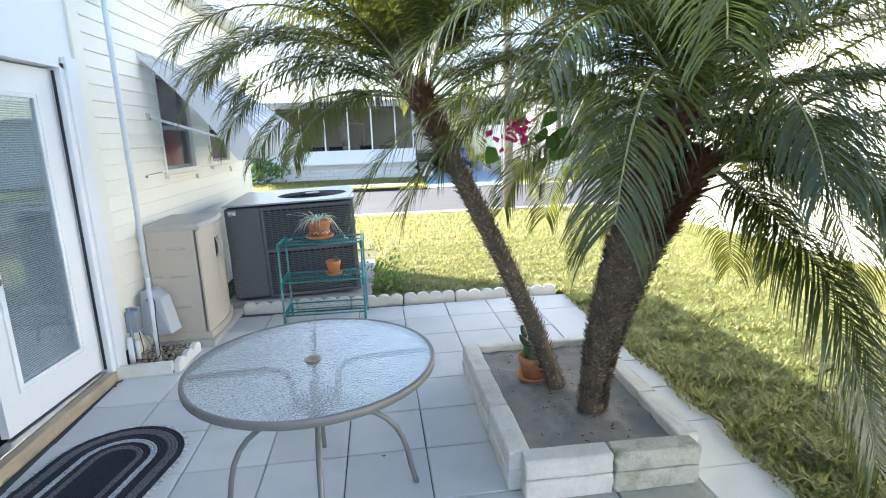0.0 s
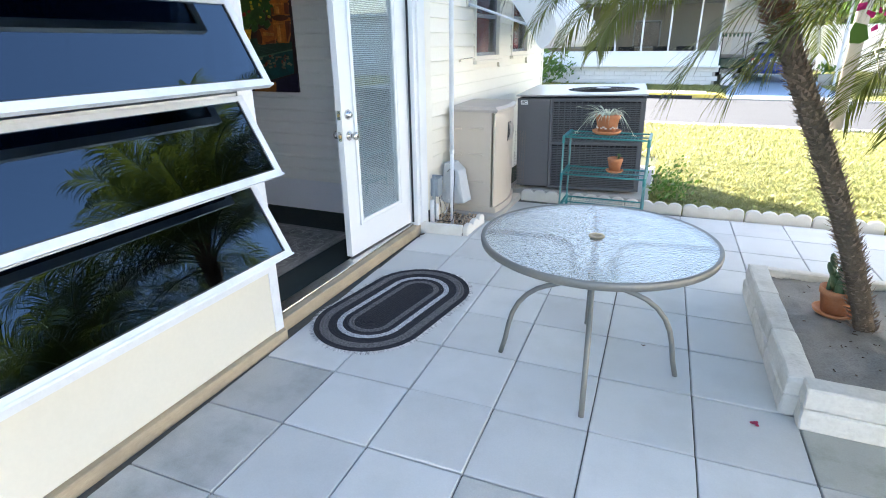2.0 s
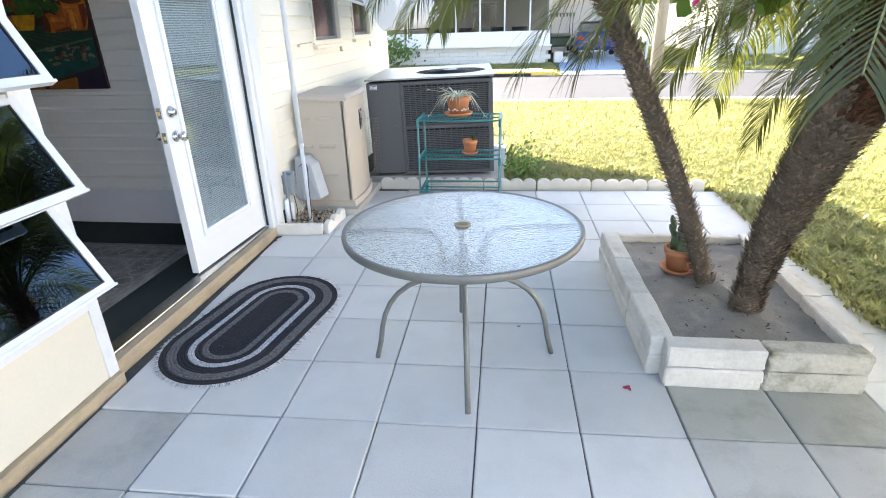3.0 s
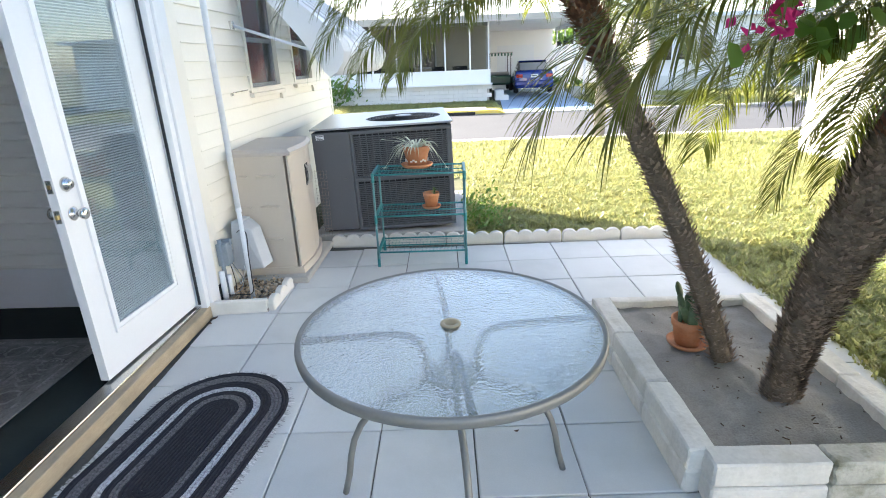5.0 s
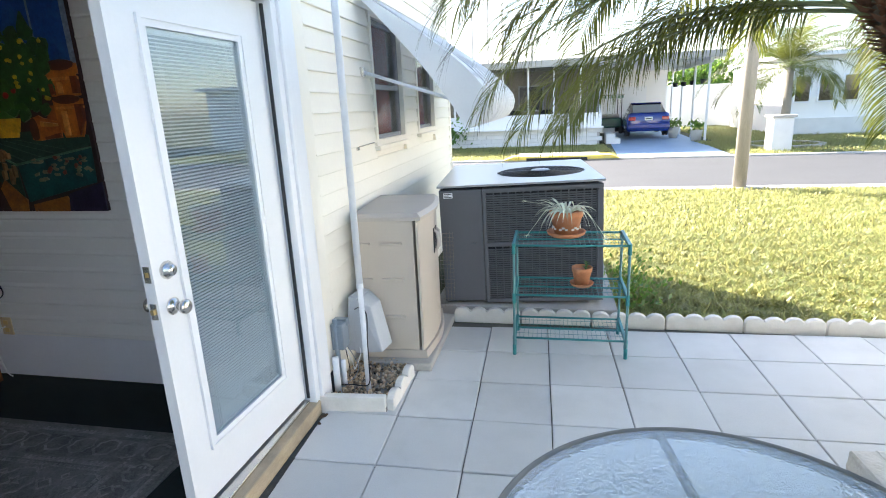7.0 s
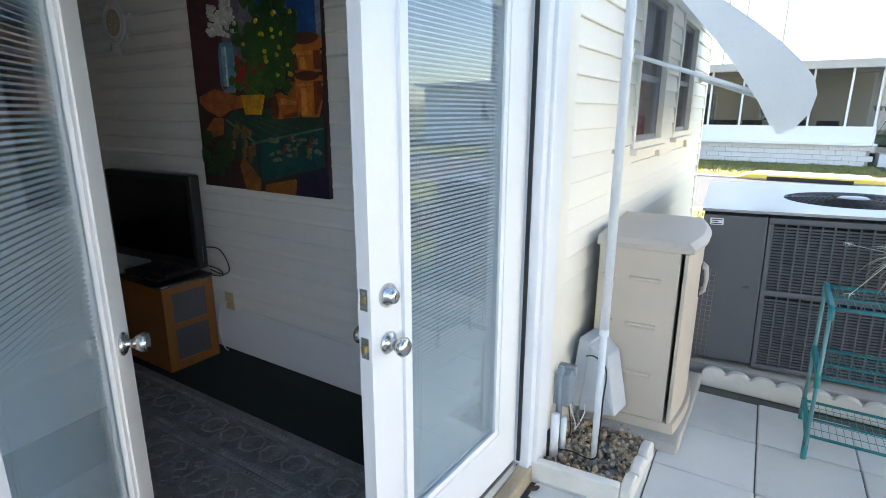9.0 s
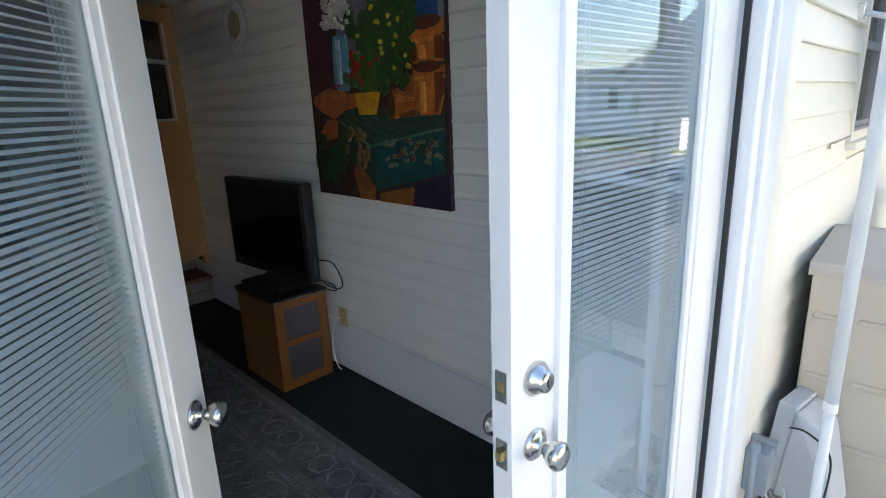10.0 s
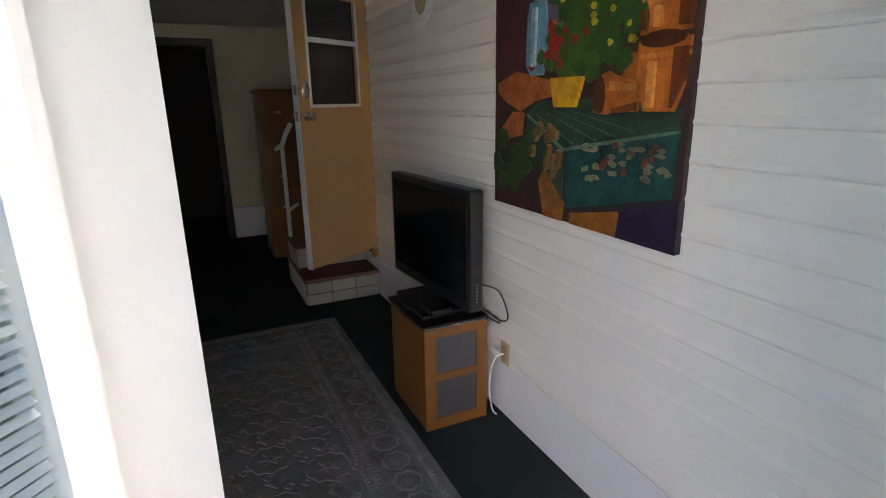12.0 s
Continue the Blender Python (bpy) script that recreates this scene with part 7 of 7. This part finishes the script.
stroke("pot_shade", [[(0.93, 0.40), (0.975, 0.47), (0.985, 0.56), (0.93, 0.56)], [(0.94, 0.61), (0.98, 0.61), (0.985, 0.69), (0.94, 0.69)], [(0.66, 0.365), (0.77, 0.392), (0.77, 0.415), (0.65, 0.395)], [(0.77, 0.61), (0.80, 0.61), (0.79, 0.66), (0.765, 0.66)]], (0.17, 0.04, 0.012))
stroke("pot_light", [[(0.82, 0.40), (0.85, 0.40), (0.85, 0.53), (0.82, 0.53)], [(0.83, 0.615), (0.86, 0.615), (0.86, 0.665), (0.83, 0.665)], [(0.64, 0.45), (0.76, 0.45), (0.76, 0.465), (0.64, 0.48)]], (0.66, 0.27, 0.06))
stroke("vase_light", [[(0.215, 0.55), (0.235, 0.55), (0.24, 0.74), (0.215, 0.74)]], (0.30, 0.46, 0.55))
stroke("rust", [disc(0.20 + 0.2 * rp.random(), 0.12 + 0.16 * rp.random(), 0.010, 0.022, 6, 0.5) for _ in range(14)], (0.16, 0.09, 0.035))

# ship's wheel ornament
wheel = thing("ship_wheel_ornament", "white ship's wheel ornament hanging on the boarded wall", "wall ornament", at=Matrix.Translation((-5.325, 5.16, 2.115)) @ Matrix.Rotation(math.pi / 2, 4, "X"))
bm = bmesh.new()
for rr in (0.125, 0.09):
    tube(bm, [(rr * math.cos(a), rr * math.sin(a), 0) for a in (2 * math.pi * k / 28 for k in range(29))], 0.012, 8, False)
part("rim", bm, M["white"], wheel, "", True)
part("face", lathe(bmesh.new(), [(0, 0.008), (0.085, 0.008), (0.085, -0.006), (0, -0.006)], 24), M["timber"], wheel)
spoke = bmesh.new()
tube(spoke, [(0.03, 0, 0), (0.11, 0, 0), (0.16, 0, 0), (0.175, 0, 0), (0.195, 0, 0), (0.205, 0, 0)], [0.009, 0.007, 0.008, 0.012, 0.010, 0.003], 8)
spoke_mesh = mesh_of("spoke", spoke, M["white"], True)
for k in range(8):
    part("spoke", spoke_mesh, None, wheel).matrix_local = Matrix.Rotation(k * math.pi / 4 + 0.2, 4, "Z")

# ---- tan door, brick step and railing ----
tan = thing("door_3", "tan entrance door with a window, standing open above the steps", "door", kind="structure", at=Matrix.Translation((-6.43, 5.165, 0)) @ Matrix.Rotation(radians(-58), 4, "Z"))
DW, DT = 0.69, 0.045
wx0, wx1, wz0, wz1 = 0.12, 0.575, 1.57, 2.25
bm = bmesh.new()
for a, b, c, d in ((0, wx0, 0.46, 2.36), (wx1, DW, 0.46, 2.36), (wx0, wx1, 0.46, wz0), (wx0, wx1, wz1, 2.36)):
    box(bm, a, b, -DT / 2, DT / 2, c, d)
part("leaf", bm, M["door_tan"], tan)
part("edge_trim", box_bm(DW, DW + 0.004, -DT / 2 - 0.002, DT / 2 + 0.002, 0.455, 2.36), M["alu"], tan, "pale metal edge")
bm = bmesh.new()
for a, b, c, d in ((wx0 - 0.02, wx0, wz0 - 0.02, wz1), (wx1, wx1 + 0.02, wz0 - 0.02, wz1), (wx0, wx1, wz0 - 0.02, wz0), (wx0, wx1, 1.96, 1.99)):
    box(bm, a, b, -DT / 2 - 0.006, DT / 2 + 0.006, c, d)
part("window_frame", bm, M["white"], tan)
part("pane", box_bm(wx0, wx1, -0.003, 0.003, wz0, wz1), M["smoke"], tan)
for s in (1, -1):
    kb = lathe(bmesh.new(), [(0.03, 0), (0.03, 0.006), (0.012, 0.012), (0.012, 0.03), (0.026, 0.045), (0.026, 0.06), (0, 0.065)], 16)
    kb.transform(Matrix.Translation((DW - 0.06, s * DT / 2, 1.495)) @ Matrix.Rotation(-s * math.pi / 2, 4, "X"))
    part("door_knob", kb, M["steel"], tan, "", True)
    lk = lathe(bmesh.new(), [(0.03, 0), (0.03, 0.012), (0, 0.016)], 16, scale=(1.0, 1.7))
    lk.transform(Matrix.Translation((DW - 0.06, s * DT / 2, 1.66)) @ Matrix.Rotation(-s * math.pi / 2, 4, "X"))
    part("lock_plate", lk, M["steel"], tan, "", True)
for z in (1.495, 1.66):
    part("latch_plate", box_bm(DW + 0.003, DW + 0.006, -0.013, 0.013, z - 0.03, z + 0.03), M["steel"], tan)
trim = thing("door_frame_2", "tan painted door frame in the boarded wall", "door frame", kind="structure")
part("jamb", box_bm(-6.47, -6.41, 5.150, 5.190, 0.38, 2.40), M["door_tan"], trim)
part("jamb", box_bm(-7.07, -7.01, 5.150, 5.190, 0.38, 2.40), M["door_tan"], trim)
# flat panel; the opening's darkness is put into its colour
part("doorway", box_bm(-7.01, -6.47, 5.176, 5.184, 0.38, 2.40), M["dark"], trim, "near-black panel painted as the unlit doorway")
steps = thing("brick_step", "painted brick entrance steps below the tan door", "step")
M["step_brick"] = mat("grey_white_brick", (0.42, 0.40, 0.36), 0.85, vary=0.12, scale=6, bump=0.5, stain=(0.25, 0.23, 0.20), stain_amount=0.5, random_amount=0.1)
M["step_top"] = mat("red_brown_tread", (0.20, 0.10, 0.07), 0.85, vary=0.2, scale=8)
part("core", box_bm(-7.15, -6.40, 4.60, 5.175, ROOM_Z, 0.245), M["joint"], steps)
part("upper_core", box_bm(-7.15, -6.72, 4.60, 5.175, 0.275, 0.44), M["step_brick"], steps)
part("upper_tread", box_bm(-7.16, -6.70, 4.585, 5.176, 0.44, 0.455, 0.004), M["step_top"], steps, "red brown tread")
part("tread", box_bm(-7.16, -6.378, 4.578, 5.178, 0.245, 0.275, 0.006), M["step_top"], steps, "red brown tread")
brick_x, brick_y = box_bm(0, 0.182, 0, 0.012, 0, 0.086, 0.004, 1), box_bm(0, 0.012, 0, 0.188, 0, 0.086, 0.004, 1)
mx, my = mesh_of("brick", brick_x, M["step_brick"]), mesh_of("brick", brick_y, M["step_brick"])
for row in range(2):
    for k in range(4):
        part("brick", mx, None, steps).location = (-7.15 + 0.187 * k - (0.0 if row == 0 else 0.02), 4.588, ROOM_Z + 0.004 + 0.091 * row)
    for k in range(3):
        part("brick", my, None, steps).location = (-6.40, 4.60 + 0.192 * k, ROOM_Z + 0.004 + 0.091 * row)
rail = thing("stair_railing", "white metal handrail beside the brick steps", "railing")
part("post", tube(bmesh.new(), [(-7.12, 4.62, 0.455), (-7.12, 4.62, 1.22)], 0.018, 8), M["white"], rail)
part("handrail", tube(bmesh.new(), [(-7.32, 4.60, 1.20), (-7.12, 4.62, 1.24), (-6.95, 4.63, 1.34), (-6.75, 4.64, 1.42)], 0.02, 8), M["white"], rail)
part("lower_rail", tube(bmesh.new(), [(-7.12, 4.62, 0.68), (-6.75, 4.64, 0.80)], 0.014, 8), M["white"], rail)
chest = thing("chest_of_drawers", "tall honey-brown wooden chest of drawers at the end of the porch", "chest of drawers", at=Matrix.Translation((-8.35, 4.56, ROOM_Z)))
part("carcass", box_bm(0, 0.45, 0, 0.60, 0, 1.62, 0.006), M["oak"], chest)
part("top", box_bm(-0.02, 0.48, -0.02, 0.62, 1.62, 1.65, 0.006), M["oak"], chest)
for k in range(5):
    d = part("drawer", box_bm(0.45, 0.468, 0.03, 0.57, 0.08 + 0.305 * k, 0.36 + 0.305 * k, 0.005), M["oak"], chest)
    for y in (0.16, 0.46):
        part("pull", box_bm(0.468, 0.485, y - 0.03, y + 0.03, 0.21 + 0.305 * k, 0.23 + 0.305 * k, 0.003), M["brass"], d)
side_plank = thing("leaning_panel", "white wainscot panel at the foot of the end wall", "panel")
part("board", box_bm(-9.02, -9.0, 4.282, 5.10, ROOM_Z, 0.42, 0.003), M["inner_low"], side_plank)


# ---- the patio's pavers ----
def paver_mesh(seed):
    r = random.Random(seed)
    g = PITCH - 0.0058
    bm = box_bm(0, g, 0, g, -0.04, 0.0, 0.004, 1)
    for v in bm.verts:
        v.co.x += r.uniform(-0.0015, 0.0015)
        v.co.y += r.uniform(-0.0015, 0.0015)
    return bm


kinds = {key: [mesh_of("paver", paver_mesh(60 + i), M[key]) for i in range(3)] for key in ("paver", "paver_dark", "paver_grey")}
rt = random.Random(31)
DARK = {(3, 0), (4, 0)}
for i in range(-4, 6):
    for j in range(-13, 9):
        c = GRID @ Vector((PITCH * (i + 0.5), PITCH * (j + 0.5), 0))
        if c.x < -2.32 + 0.02 or (0.42 < c.x < 0.88 and 3.8 < c.y < 4.55) or c.y > 6.47:
            continue
        key = "paver_dark" if (i, j) in DARK else "paver_grey" if (j <= -3 or (j == -2 and rt.random() < 0.75) or (j == -1 and (i <= -3 or i >= 3))) else "paver"
        ob = part("paver", kinds[key][rt.randrange(3)], None, patio)
        ob.matrix_world = GRID @ Matrix.Translation((PITCH * i + 0.0022, PITCH * j + 0.0022, rt.uniform(-0.003, 0.002))) @ Matrix.Rotation(radians(rt.uniform(-0.25, 0.25)), 4, "X") @ Matrix.Rotation(radians(rt.uniform(-0.25, 0.25)), 4, "Y")
